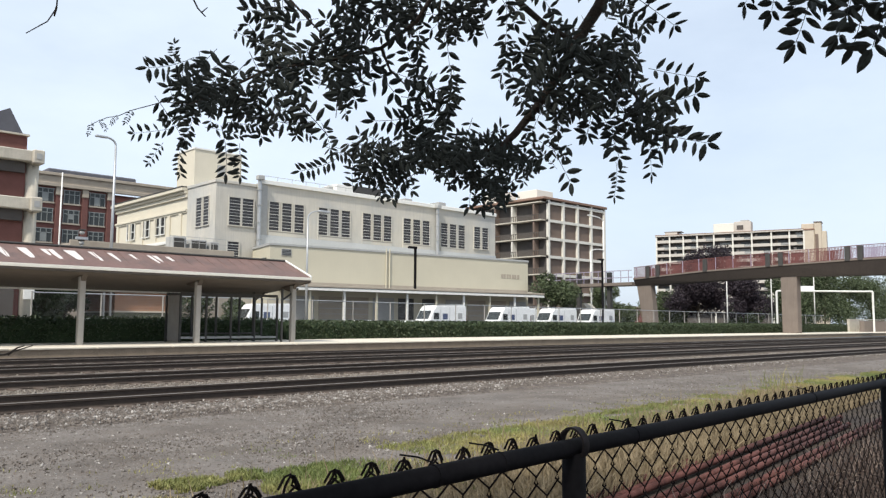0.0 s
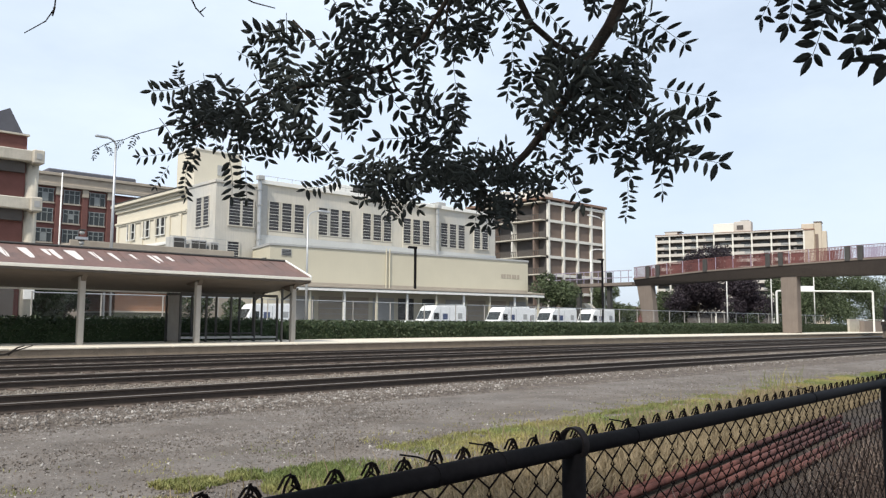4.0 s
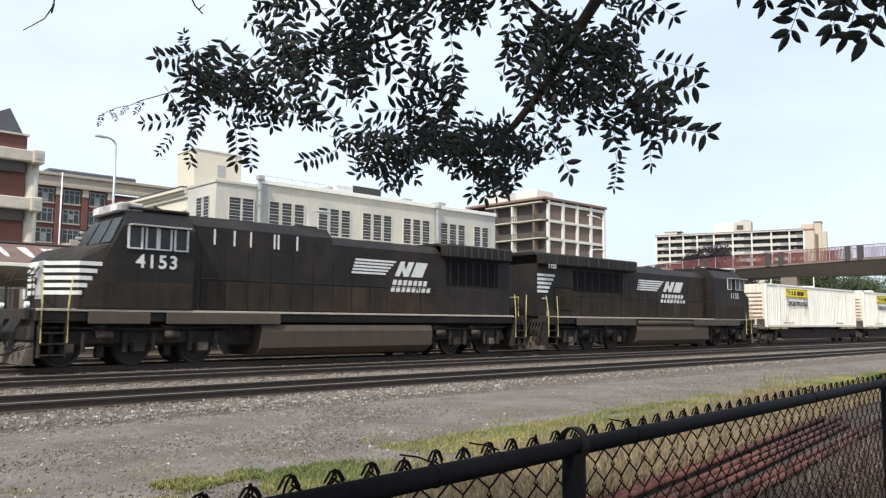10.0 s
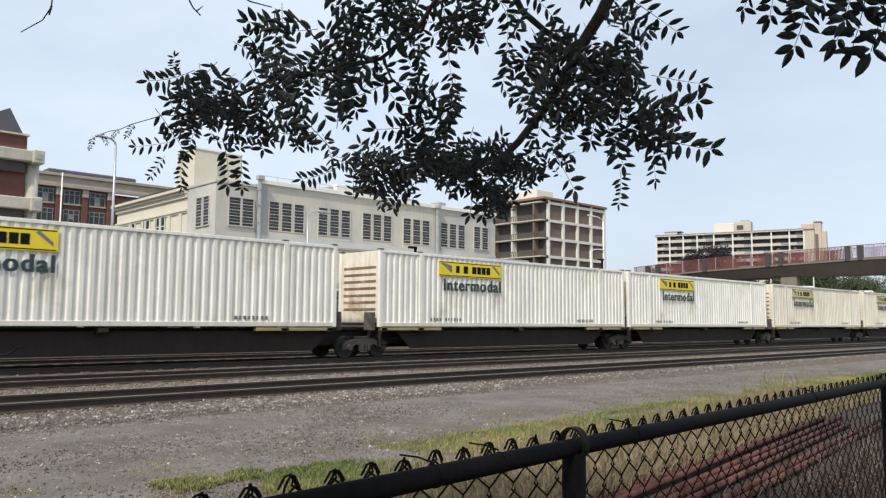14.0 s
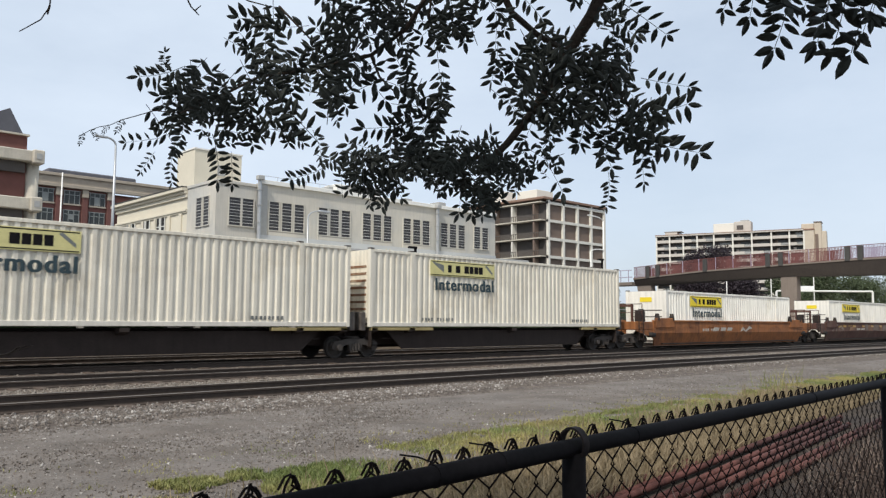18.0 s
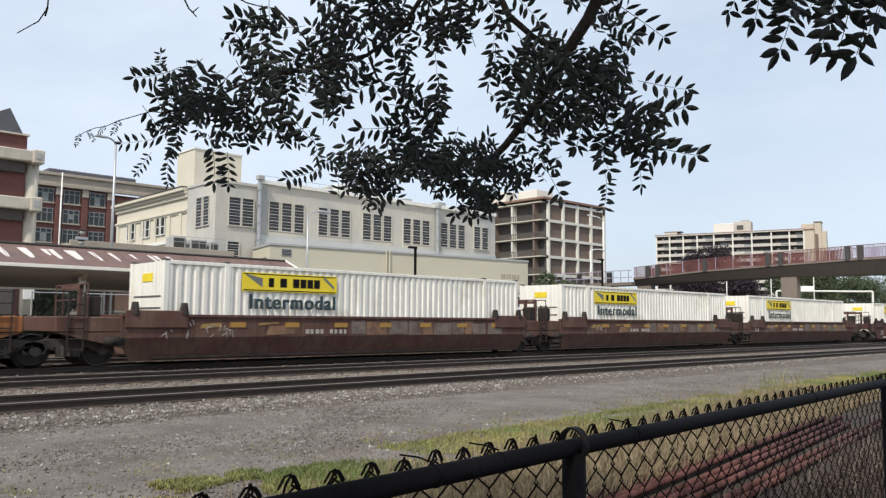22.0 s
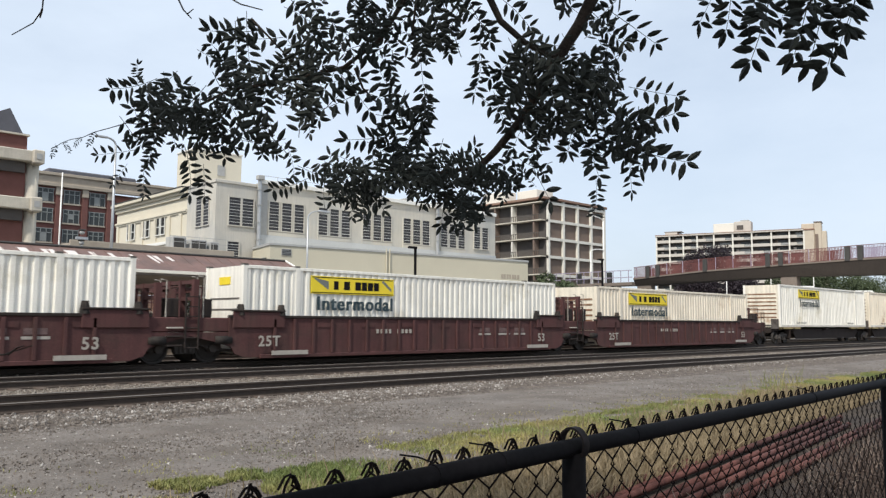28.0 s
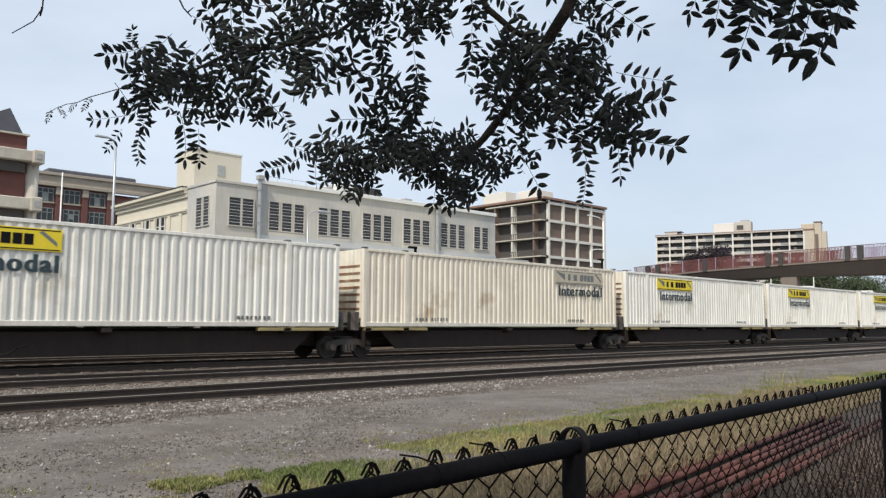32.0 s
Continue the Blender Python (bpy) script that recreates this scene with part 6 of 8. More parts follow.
well_set([265.75], 262.9, [], 284.6, WELL_ORANGE, "orange")
well_set([288.95, 308.2, 327.4], 286.4, [306.6, 325.85], 346.3, WELL_BROWN, "brown")
well_set([350.35, 370.0, 389.4], 348.6, [368.2, 387.75], 407.3, WELL_MAROON, "maroon")


def travelled(t):
    """Metres that the train has rolled since the start."""
    return 12.786 * t + 0.0141 * ((t - 15) ** 2 - 225)


# ---- lot behind the hedge ----
def delivery_van(x, y, turn):
    v = thing("delivery_van", "white high-roof delivery van parked in the lot", "van", pose(x + 0.3, y, 0.0, 0, 0, turn) @ Matrix.Diagonal((0.97, 0.95, 1.06, 1.0)), group="parked delivery vans")
    bm = bmesh.new()
    prism(bm, [(0.0, 0.45), (0.0, 1.1), (0.55, 1.4), (1.1, 2.3), (1.5, 2.68), (5.4, 2.75), (5.5, 2.5), (5.5, 0.45)], -1.0, 1.0, "y")
    bmesh.ops.bevel(bm, geom=bm.edges[:], offset=0.09, segments=2, affect='EDGES')
    part("body", bm, WHITE_PAINT, v)
    part("window", BM((1.15, 1.85, -1.02, -0.99, 1.5, 2.05), bevel=0.01), PANE, v)
    part("cargo_window", BM((4.3, 4.9, -1.015, -0.99, 1.55, 2.05), bevel=0.01), GREY_TRIM, v)
    part("bumper", BM((-0.06, 0.2, -0.95, 0.95, 0.42, 0.66), bevel=0.03), DARK_TRIM, v)
    part("sill_strip", BM((1.5, 4.1, -1.02, -0.99, 0.5, 0.72), bevel=0.01), GREY_TRIM, v)
    part("door_seam", BM((2.02, 2.06, -1.006, -0.995, 0.8, 2.5), (3.2, 3.24, -1.006, -0.995, 0.8, 2.5)), GREY_TRIM, v)
    bm = bmesh.new()
    prism(bm, [(0.62, 1.52), (1.06, 2.22), (1.00, 2.24), (0.56, 1.54)], -0.8, 0.8, "y")
    part("windshield", bm, PANE, v)
    part("emblem", BM((2.3, 2.95, -1.012, -1.0, 1.5, 2.0)), mat_blue(), v)
    part("stripe", BM((2.4, 5.4, -1.012, -1.0, 1.1, 1.18)), mat_blue(), v)
    for xx in (1.05, 4.5):
        bm = bmesh.new()
        tube(bm, [(xx, -1.02, 0.36), (xx, -0.78, 0.36)], 0.36, 14)
        w = part("wheel", bm, BLACK_PAINT, v)
        bm = bmesh.new()
        tube(bm, [(xx, -1.035, 0.36), (xx, -1.0, 0.36)], 0.2, 10)
        part("rim", bm, STEEL_GREY, w)
        bm = bmesh.new()
        tube(bm, [(xx, 0.78, 0.36), (xx, 1.02, 0.36)], 0.36, 14)
        part("wheel", bm, BLACK_PAINT, v)
    part("tail_light", BM((5.48, 5.52, -0.98, -0.85, 1.2, 1.9)), BRICK, v)
    part("mirror", BM((1.3, 1.42, -1.22, -1.02, 1.6, 1.95), bevel=0.02), BLACK_PAINT, v)
    return v


BLUE = []


def mat_blue():
    if not BLUE:
        BLUE.append(mat("van_blue", (0.06, 0.08, 0.16), 0.5))
    return BLUE[0]


delivery_van(46.9, 53.0, 0)
delivery_van(33.4, 61.5, 0)
for x, y in ((56.2, 53.0), (61.5, 56.5), (64.0, 53.0), (71.2, 53.0)):
    delivery_van(x, y, 0)


def parked_car(x, y, m):
    c = thing("parked_car", "pale parked car behind the hedge", "car", pose(x, y, 0))
    bm = bmesh.new()
    prism(bm, [(0, 0.35), (0, 0.75), (1.0, 0.95), (1.7, 1.42), (3.0, 1.45), (3.9, 1.0), (4.4, 0.9), (4.45, 0.35)], -0.85, 0.85, "y")
    bmesh.ops.bevel(bm, geom=bm.edges[:], offset=0.07, segments=2, affect='EDGES')
    part("body", bm, m, c)
    bm = bmesh.new()
    prism(bm, [(1.15, 0.98), (1.75, 1.36), (2.95, 1.38), (3.65, 1.02)], -0.862, -0.845, "y")
    part("window", bm, PANE, c)
    for xx in (0.85, 3.5):
        bm = bmesh.new()
        tube(bm, [(xx, -0.88, 0.32), (xx, 0.88, 0.32)], 0.32, 12)
        part("wheel", bm, BLACK_PAINT, c)
    return c


parked_car(42.6, 52.0, WHITE_PAINT)
parked_car(118, 58, WHITE_PAINT)
parked_car(122, 75, WHITE_PAINT)
for x in (14.6, 26.0, 35.0):
    parked_car(x, 47.8, STEEL_GREY if x < 30 else WHITE_PAINT)

# chain-link lot fence with pale posts
lot = thing("lot_fence", "chain-link lot fence with pale round posts", "fence", pose(0, 0, 0))
for k in range(34):
    x = 13.0 + 3.7 * k
    y = 46.0 + 0.045 * (x - 20)
    bm = bmesh.new()
    tube(bm, [(x, y, 0), (x, y, 2.85)], 0.045, 6)
    part("post", bm, POST_PAINT, lot)
bm = bmesh.new()
tube(bm, [(13, 45.7, 2.8), (136, 51.2, 2.8)], 0.03, 5)
part("top_rail", bm, STEEL_GREY, lot)
bm = bmesh.new()
for k in range(820):
    x = 13 + 0.15 * k
    y = 46.0 + 0.045 * (x - 20)
    for d in (-1, 1):
        a, b = Vector((x, y, 0.9)), Vector((x + d * 1.9, y + d * 0.085, 2.8))
        s = Vector((0.0022, 0, 0))
        f = bm.faces.new([bm.verts.new(q) for q in (a - s, a + s, b + s, b - s)])
part("wire_mesh", bm, STEEL_GREY, lot)["kind"] = "stuff"


def lamp_post(x, y, h, arm, label, m=STEEL_GREY, r=0.09, side=1, ay=0.0):
    p = thing("street_lamp", label, "street lamp", pose(x, y, 0))
    bm = bmesh.new()
    tube(bm, [(0, 0, 0), (0, 0, h * 0.6), (0, 0, h)], r, 8, r1=r * 0.6)
    part("pole", bm, m, p, smooth=True)
    if arm:
        bm = bmesh.new()
        pts = [(arm * side * (1 - math.cos(a)), ay * (1 - math.cos(a)), h + 0.55 * math.sin(a)) for a in [i * math.pi / 12 for i in range(7)]]
        tube(bm, pts, r * 0.55, 6)
        part("arm", bm, m, p)
        ex, ey, ez = pts[-1]
        bm = bmesh.new()
        box(bm, ex - 0.1 * side if side > 0 else ex - 0.8, ex + 0.8 if side > 0 else ex + 0.1, ey - 0.13, ey + 0.13, ez - 0.1, ez + 0.08, bevel=0.05)
        part("lamp_head", bm, m, p)
    part("base_plate", BM((-0.2, 0.2, -0.2, 0.2, 0, 0.08), bevel=0.01), m, p)
    return p


lamp_post(29.62, 44.5, 8.3, 0.95, "grey street lamp with a curved arm behind the canopy")
lamp_post(100.5, 70.0, 17.0, 3.2, "tall white street lamp with a curved arm", WHITE_TRIM, 0.16, -1)
lamp_post(97.2, 70.0, 12.0, 2.4, "white street lamp with a short arm", WHITE_TRIM, 0.14, 1)
lamp_post(22.4, 60.0, 14.6, 0.75, "tall grey street lamp behind the canopy", STEEL_GREY, 0.14, -1)
lamp_post(24.9, 80.0, 15.6, 0, "slim white flagpole before the brick building", WHITE_TRIM, 0.10)
lamp_post(110, 55, 8.8, 1.6, "white street lamp behind the bridge", WHITE_TRIM, 0.10, 1)
lamp_post(125, 55, 10.3, 1.8, "white street lamp with curved arm beyond the bridge", WHITE_TRIM, 0.10, -1)
lamp_post(142, 58, 10.0, 2.0, "white street lamp near the trees", WHITE_TRIM, 0.10, -1)
lamp_post(150, 58, 11.0, 0, "white pole near the trees", WHITE_TRIM, 0.12)
bl = thing("black_lamp", "slim black lamp post with a flat square head", "street lamp", pose(60.75, 68.7, 5.04))
part("pole", BM((-0.12, 0.12, -0.12, 0.12, 0, 4.9), bevel=0.01), BLACK_PAINT, bl)
part("lamp_head", BM((-1.0, 0.12, -0.25, 0.25, 4.86, 5.1), bevel=0.03), BLACK_PAINT, bl)
tall_lamp = thing("black_lamp", "tall black lamp post beside the vans", "street lamp", pose(71.5, 50, 0))
part("pole", BM((-0.09, 0.09, -0.09, 0.09, 0, 8.2), bevel=0.01), BLACK_PAINT, tall_lamp)
part("lamp_head", BM((-0.65, 0.1, -0.2, 0.2, 8.15, 8.32), bevel=0.03), BLACK_PAINT, tall_lamp)
globe = thing("globe_lamp", "small grey twin-headed lamp on a slim post behind the canopy", "street lamp", pose(15.85, 47.0, 0))
bm = bmesh.new()
tube(bm, [(0, 0, 0), (0, 0, 6.0)], 0.06, 8)
part("pole", bm, STEEL_GREY, globe)
for z in (5.75, 6.35):
    bm = bmesh.new()
    bmesh.ops.create_uvsphere(bm, u_segments=12, v_segments=8, radius=0.15)
    for v in bm.verts:
        v.co = Vector((v.co.x, v.co.y, v.co.z * 0.8 + z))
    part("lamp_head", bm, GREY_TRIM, globe, smooth=True)
    part("lamp_hood", BM((-0.17, 0.17, -0.17, 0.17, z + 0.12, z + 0.2), bevel=0.03), DARK_TRIM, globe)
part("lamp_arm", BM((-0.35, 0.35, -0.05, 0.05, 5.95, 6.1), bevel=0.01), STEEL_GREY, globe)
gantry = thing("white_gantry", "white painted steel height gantry beyond the hedge", "gantry", pose(0, 0, 0))
GA, GB = Vector((120.0, 52.0, 0)), Vector((130.6, 41.8, 0))
for q in (GA, GB):
    part("leg", BM((q.x - 0.12, q.x + 0.12, q.y - 0.12, q.y + 0.12, 0, 6.36), bevel=0.02), WHITE_TRIM, gantry)
bm = bmesh.new()
tube(bm, [GA + Vector((0, 0, 6.42)), GB + Vector((0, 0, 6.42))], 0.13, 8)
part("beam", bm, WHITE_TRIM, gantry)
gm = Matrix.Translation(GA + (GB - GA) * 0.28) @ Matrix.Rotation(math.atan2(-10.2, 10.6), 4, 'Z')
bm = bmesh.new()
box(bm, -1.6, 1.6, -0.05, 0.05, 6.56, 7.2, bevel=0.02, m=gm)
part("sign_panel", bm, WHITE_PAINT, gantry)
wallr = thing("low_concrete_wall", "low pale concrete wall at the hedge's end", "wall", pose(0, 0, 0))
part("wall", BM((128.5, 175, 42.5, 43.2, 0, 1.9), bevel=0.03), PIER_MAT, wallr)


low_wall = thing("low_wall", "weathered tan concrete wall past the end of the hedge", "wall", pose(129.6, 45.0, 0))
for k in range(6):
    part("wall_panel", BM((3.4 * k, 3.4 * k + 3.36, 0, 0.35, 0, 2.1 - 0.05 * k), bevel=0.02), CONCRETE, low_wall)
part("coping", BM((-0.05, 20.4, -0.06, 0.41, 2.1, 2.2), bevel=0.02), CONCRETE, low_wall)

# ---- trees ----
def tree(x, y, h, w, m, label, seed, n=2600, leaf=0.28, trunk=0.22, low=0.3):
    t = thing("tree", label, "tree", pose(x, y, 0))
    rn = random.Random(seed)
    bm = bmesh.new()
    tube(bm, [(0, 0, 0), (0.1, 0, h * 0.3), (0.0, 0.1, h * 0.62)], trunk, 8, r1=trunk * 0.4)
    blobs = []
    for k in range(16):
        a, rr, zz = rn.uniform(0, 6.28), rn.uniform(0.1, 0.78) * w, rn.uniform(low + 0.1, 0.9) * h
        rr *= 1.0 - 0.55 * max(0, (zz / h - 0.6) / 0.4)
        c = Vector((rr * math.cos(a), rr * math.sin(a), zz))
        blobs.append((c, rn.uniform(0.24, 0.42) * w))
        tube(bm, [(0, 0, h * rn.uniform(0.25, 0.5)), c * 0.6 + Vector((0, 0, 0.15 * h)), c], trunk * 0.35, 5, r1=0.03)
    part("trunk", bm, BARK, t, smooth=True)
    bm = bmesh.new()

    def sample(r):
        c, s = blobs[r.randrange(len(blobs))]
        d = Vector((r.gauss(0, 1), r.gauss(0, 1), r.gauss(0, 0.8))).normalized()
        return c + d * s * r.uniform(0.55, 1.05)
    leaf_cloud(bm, n, sample, leaf, seed)
    part("crown", bm, m, t)["kind"] = "stuff"
    return t


tree(84.2, 67.0, 9.0, 3.8, TREE_GREEN, "wispy green street tree beside the hall", 2, 5500, 0.17)
tree(127, 66.5, 15.0, 5.5, TREE_PURPLE, "dark purple-leaved tree beyond the bridge", 4, 19000, 0.17, low=0.28)
tree(126, 60.2, 9.0, 5.0, TREE_PURPLE, "dark purple-leaved tree beyond the bridge", 5, 19000, 0.17, low=0.34)
tree(125, 67.8, 9.0, 5.2, TREE_PURPLE, "dark purple-leaved tree beyond the bridge", 6, 19000, 0.17, low=0.34)
for i, (x, y, h, w) in enumerate(((150, 63, 10, 6), (163, 66, 13, 7), (176, 66, 14, 8), (190, 68, 13, 8), (205, 66, 14, 9), (225, 70, 15, 10), (140, 66, 7, 5), (240, 62, 13, 9))):
    tree(x, y, h, w, TREE_GREEN, "green leafy tree beyond the lot", 10 + i, 13000, 0.20, low=0.1)
for i, (x, y, h, w) in enumerate(((125, 73, 6.4, 4.2), (133, 79, 7.0, 5.0), (119, 80, 5.2, 4.0), (110, 82, 7.2, 4.0), (128, 90, 8.5, 5.0))):
    tree(x, y, h, w, TREE_GREEN, "low green tree beside the bridge approach", 30 + i, 9000, 0.18, low=0.05)

for i, (x, y, h, w) in enumerate(((16.6, 56.5, 4.2, 2.0), (18.9, 59.0, 4.6, 2.0), (31.0, 63.6, 4.0, 2.2), (35.5, 64.0, 3.6, 2.0))):
    tree(x, y, h, w, TREE_GREEN, "small dark shrub behind the shelter", 50 + i, 5000, 0.12, 0.1, low=0.05)

# ---- near fence ----
FENCE_A = Vector((1.278, 0.9667, 0.0))
FDIR = Vector((1.0, 0.0755, 0.0)).normalized()
RAIL_Z = 1.075
WIRE = mat("black_vinyl_wire", (0.015, 0.011, 0.010), 0.7, spec=0.08, vary=0.35, scale=30)
CAP_IRON = mat("cap_iron", (0.024, 0.019, 0.019), 0.7, spec=0.15, vary=0.4, scale=30)
fence = thing("chain_link_fence", "black vinyl chain-link fence with round top rail", "fence", pose(0, 0, 0))


def fp(s, z, off=0.0):
    return FENCE_A + FDIR * s + Vector((-FDIR.y, FDIR.x, 0)) * off + Vector((0, 0, z))


bm = bmesh.new()
tube(bm, [fp(-2.5, RAIL_Z), fp(0, RAIL_Z), fp(9, RAIL_Z)], 0.0175, 14)
part("top_rail", bm, BLACK_PAINT, fence, smooth=True)
for s in (-2.44, 0.0, 2.44, 4.88, 7.3):
    bm = bmesh.new()
    tube(bm, [fp(s, -0.25), fp(s, RAIL_Z - 0.01)], 0.0235, 14)
    p = part("post", bm, BLACK_PAINT, fence, smooth=True)
    bm = bmesh.new()
    band = []
    for k in range(21):
        a = math.pi * (-0.22 + 1.44 * k / 20)
        for rr in (0.0265, 0.0305):
            for w in (-0.010, 0.010):
                band.append(bm.verts.new(fp(s + w, RAIL_Z + 0.006 + rr * 1.12 * math.sin(a), rr * math.cos(a))))
    for k in range(20):
        q = band[4 * k:4 * k + 8]
        for f in ((0, 1, 5, 4), (2, 6, 7, 3), (0, 4, 6, 2), (1, 3, 7, 5)):
            bm.faces.new([q[i] for i in f])
    bmesh.ops.recalc_face_normals(bm, faces=bm.faces[:])
    part("rail_cap", bm, CAP_IRON, p)
# rail sleeves
for s in (-0.41, -0.24, 0.235, 1.45, 3.0):
    bm = bmesh.new()
    tube(bm, [fp(s, RAIL_Z), fp(s + 0.008, RAIL_Z)], 0.0188, 14)
    tube(bm, [fp(s, RAIL_Z + 0.022, 0.0), fp(s - 0.015, RAIL_Z + 0.03, 0.02), fp(s - 0.045, RAIL_Z + 0.036, 0.03)], 0.0016, 5)
    part("tie_wire", bm, BLACK_PAINT, fence)
PITCH = 0.0357
LEVEL = 0.040
rows_z = [RAIL_Z + 0.026 - LEVEL * k for k in range(31)]
for i in range(236):
    s0 = -1.2168 + PITCH * i
    flip = 1 if i % 2 else -1
    bm = bmesh.new()
    pts = []
    for k, z in enumerate(rows_z):
        side = flip if k % 2 == 0 else -flip
        for dz in (0.006, -0.006):
            pts.append(fp(s0 + side * (PITCH * 0.5 + 0.0022), z + dz, 0.026 + 0.0024 * side * (1 if dz > 0 else -1)))
    tube(bm, pts, 0.0019, 5 if s0 < 1.5 else 4, caps=False)
    part("wire", bm, WIRE, fence)
    if i % 2:
        # the knuckle where two wires end
        bm = bmesh.new()
        rk = random.Random(i)
        c, hgt, lean = s0 + PITCH * 0.5, 0.024 + rk.uniform(-0.004, 0.005), rk.uniform(-0.006, 0.006)
        for q in (-1, 1):
            tube(bm, [fp(c + q * 0.021, RAIL_Z + 0.002, 0.026), fp(c + q * 0.009 + lean, RAIL_Z + 0.6 * hgt + 0.004, 0.026), fp(c + q * 0.001 + lean, RAIL_Z + 0.006 + hgt, 0.027 + 0.002 * q),
                      fp(c - q * 0.007 + lean, RAIL_Z + 0.003 + hgt, 0.029 + 0.002 * q), fp(c - q * 0.017 + lean, RAIL_Z + 0.55 * hgt, 0.030 + 0.002 * q)], 0.0020, 5)
        part("knuckle", bm, WIRE, fence)

# ---- rusty pipes lying behind the fence ----
RUST_PIPE = mat("rusty_pipe", (0.115, 0.048, 0.040), 0.8, spec=0.15, vary=0.35, scale=3, fine=30, second=(0.050, 0.023, 0.019), second_at=0.54)
for i in range(8):
    y0 = 2.90 + 0.144 * i + 0.018 * math.sin(i * 5)
    x0 = 4.6 + 0.30 * math.sin(i * 2.1)
    ln = 8.4 + 0.5 * math.sin(i * 1.7)
    m = pose(x0, y0, -0.158 + (0.012 if i % 2 else 0.0), 0, 0, 8.2 + 0.16 * i + 0.3 * math.sin(i * 3.3))
    p = thing("rusty_pipe", "long rust-red steel pipe lying on the ground", "pipe", m, group="pipes behind the fence")
    bm = bmesh.new()
    tube(bm, [(0, 0, 0), (ln * 0.5, 0.02, 0), (ln, 0, 0)], 0.033, 12)
    part("barrel", bm, RUST_PIPE, p, smooth=True)
    bm = bmesh.new()
    tube(bm, [(ln - 0.12, 0, 0), (ln + 0.01, 0, 0)], 0.039, 12)
    part("coupling", bm, RUST_PIPE, p)


# ---- grass, stones ----
def blades(name, n, area, hgt, m, seed, label):
    rn = random.Random(seed)
    vv, ff = [], []
    for _ in range(n):
        x, y = area(rn)
        h = hgt * rn.uniform(0.4, 1.25)
        a = rn.uniform(0, 6.28)
        w = 0.006 * rn.uniform(0.7, 1.6)
        dx, dy = math.cos(a), math.sin(a)
        lx, ly = rn.gauss(0, 0.35) * h, rn.gauss(0, 0.35) * h
        z = ground_z(y) - 0.02
        k = len(vv)
        vv += [(x - dx * w, y - dy * w, z), (x + dx * w, y + dy * w, z), (x + lx * 0.4 + dx * w * 0.7, y + ly * 0.4 + dy * w * 0.7, z + h * 0.6),
               (x + lx * 0.4 - dx * w * 0.7, y + ly * 0.4 - dy * w * 0.7, z + h * 0.6), (x + lx, y + ly, z + h)]
        ff += [(k, k + 1, k + 2, k + 3), (k + 3, k + 2, k + 4)]
    me = bpy.data.meshes.new(name)
    me.from_pydata(vv, [], ff)
    return tagged(piece(name, me, m), label, "grass", kind="stuff")


def edge_y(x):
    return 7.25 + 0.062 * x + 0.30 * noise.noise((x * 0.8, 2, 0)) + 0.15 * noise.noise((x * 3, 7, 0))


def strip(rn):
    while True:
        x = rn.uniform(0.5, 5.0) if rn.random() < 0.35 else rn.uniform(2.0, 32.0)
        e = edge_y(x)
        y = e - abs(rn.gauss(0, 1.25))
        if y > max(1.4, 4.1 + 0.15 * (x - 6)) - (9 if x < 5 else 0) and y > 1.4 and noise.noise((x * 1.3, y * 1.3, 3)) > (-0.05 if x < 6.5 else -0.36) + (0.2 if y > e - 0.5 else 0):
            return x, y


blades("grass", 120000, strip, 0.070, GRASS, 1, "patchy yellowish-green grass strip along the gravel")
blades("dry_grass", 24000, lambda rn: (lambda x: (x, 4.0 + 0.14 * (x - 6) + abs(rn.gauss(0, 0.85))))(rn.uniform(2.0, 18.0)), 0.26, STRAW, 2, "dry straw-coloured grass behind the fence")
def tuft(rn):
    """Sparse clumps beyond the edge of the grass."""
    while True:
        x = rn.uniform(1.5, 26.0)
        y = edge_y(x) + abs(rn.gauss(0, 0.6))
        if noise.noise((x * 2.1, y * 2.1, 8)) > 0.12:
            return x, y


blades("sparse_grass", 4000, tuft, 0.05, GRASS, 7, "sparse grass tufts creeping into the gravel")
blades("weeds", 70, lambda rn: (19.5 + rn.gauss(0, 0.6), 8.4 + rn.gauss(0, 0.2)), 0.5, GRASS, 3, "thin weeds at the gravel's edge")


def stones(name, n, area, size, m, seed, label):
    rn = random.Random(seed)
    vv, ff = [], []
    base = [(1, 0, 0), (-1, 0, 0), (0, 1, 0), (0, -1, 0), (0, 0, 1), (0, 0, -1)]
    tri = [(0, 2, 4), (2, 1, 4), (1, 3, 4), (3, 0, 4), (2, 0, 5), (1, 2, 5), (3, 1, 5), (0, 3, 5)]
    for _ in range(n):
        x, y = area(rn)
        s = size * rn.uniform(0.5, 1.5)
        q = Euler((rn.uniform(0, 6), rn.uniform(0, 6), rn.uniform(0, 6))).to_matrix()
        k = len(vv)
        z = ground_z(y) + s * 0.25
        for b in base:
            p = q @ Vector((b[0] * s * rn.uniform(0.7, 1.2), b[1] * s * rn.uniform(0.6, 1.1), b[2] * s * rn.uniform(0.5, 1.0)))
            vv.append((x + p.x, y + p.y, z + p.z))
        ff += [tuple(k + i for i in t) for t in tri]
    me = bpy.data.meshes.new(name)
    me.from_pydata(vv, [], ff)
    return tagged(piece(name, me, m), label, "stones", kind="stuff")


TRACKSTONE = mat("track_stone", (0.17, 0.145, 0.12), 0.9, vary=0.5, scale=9, fine=30, second=(0.34, 0.31, 0.27), second_at=0.62)


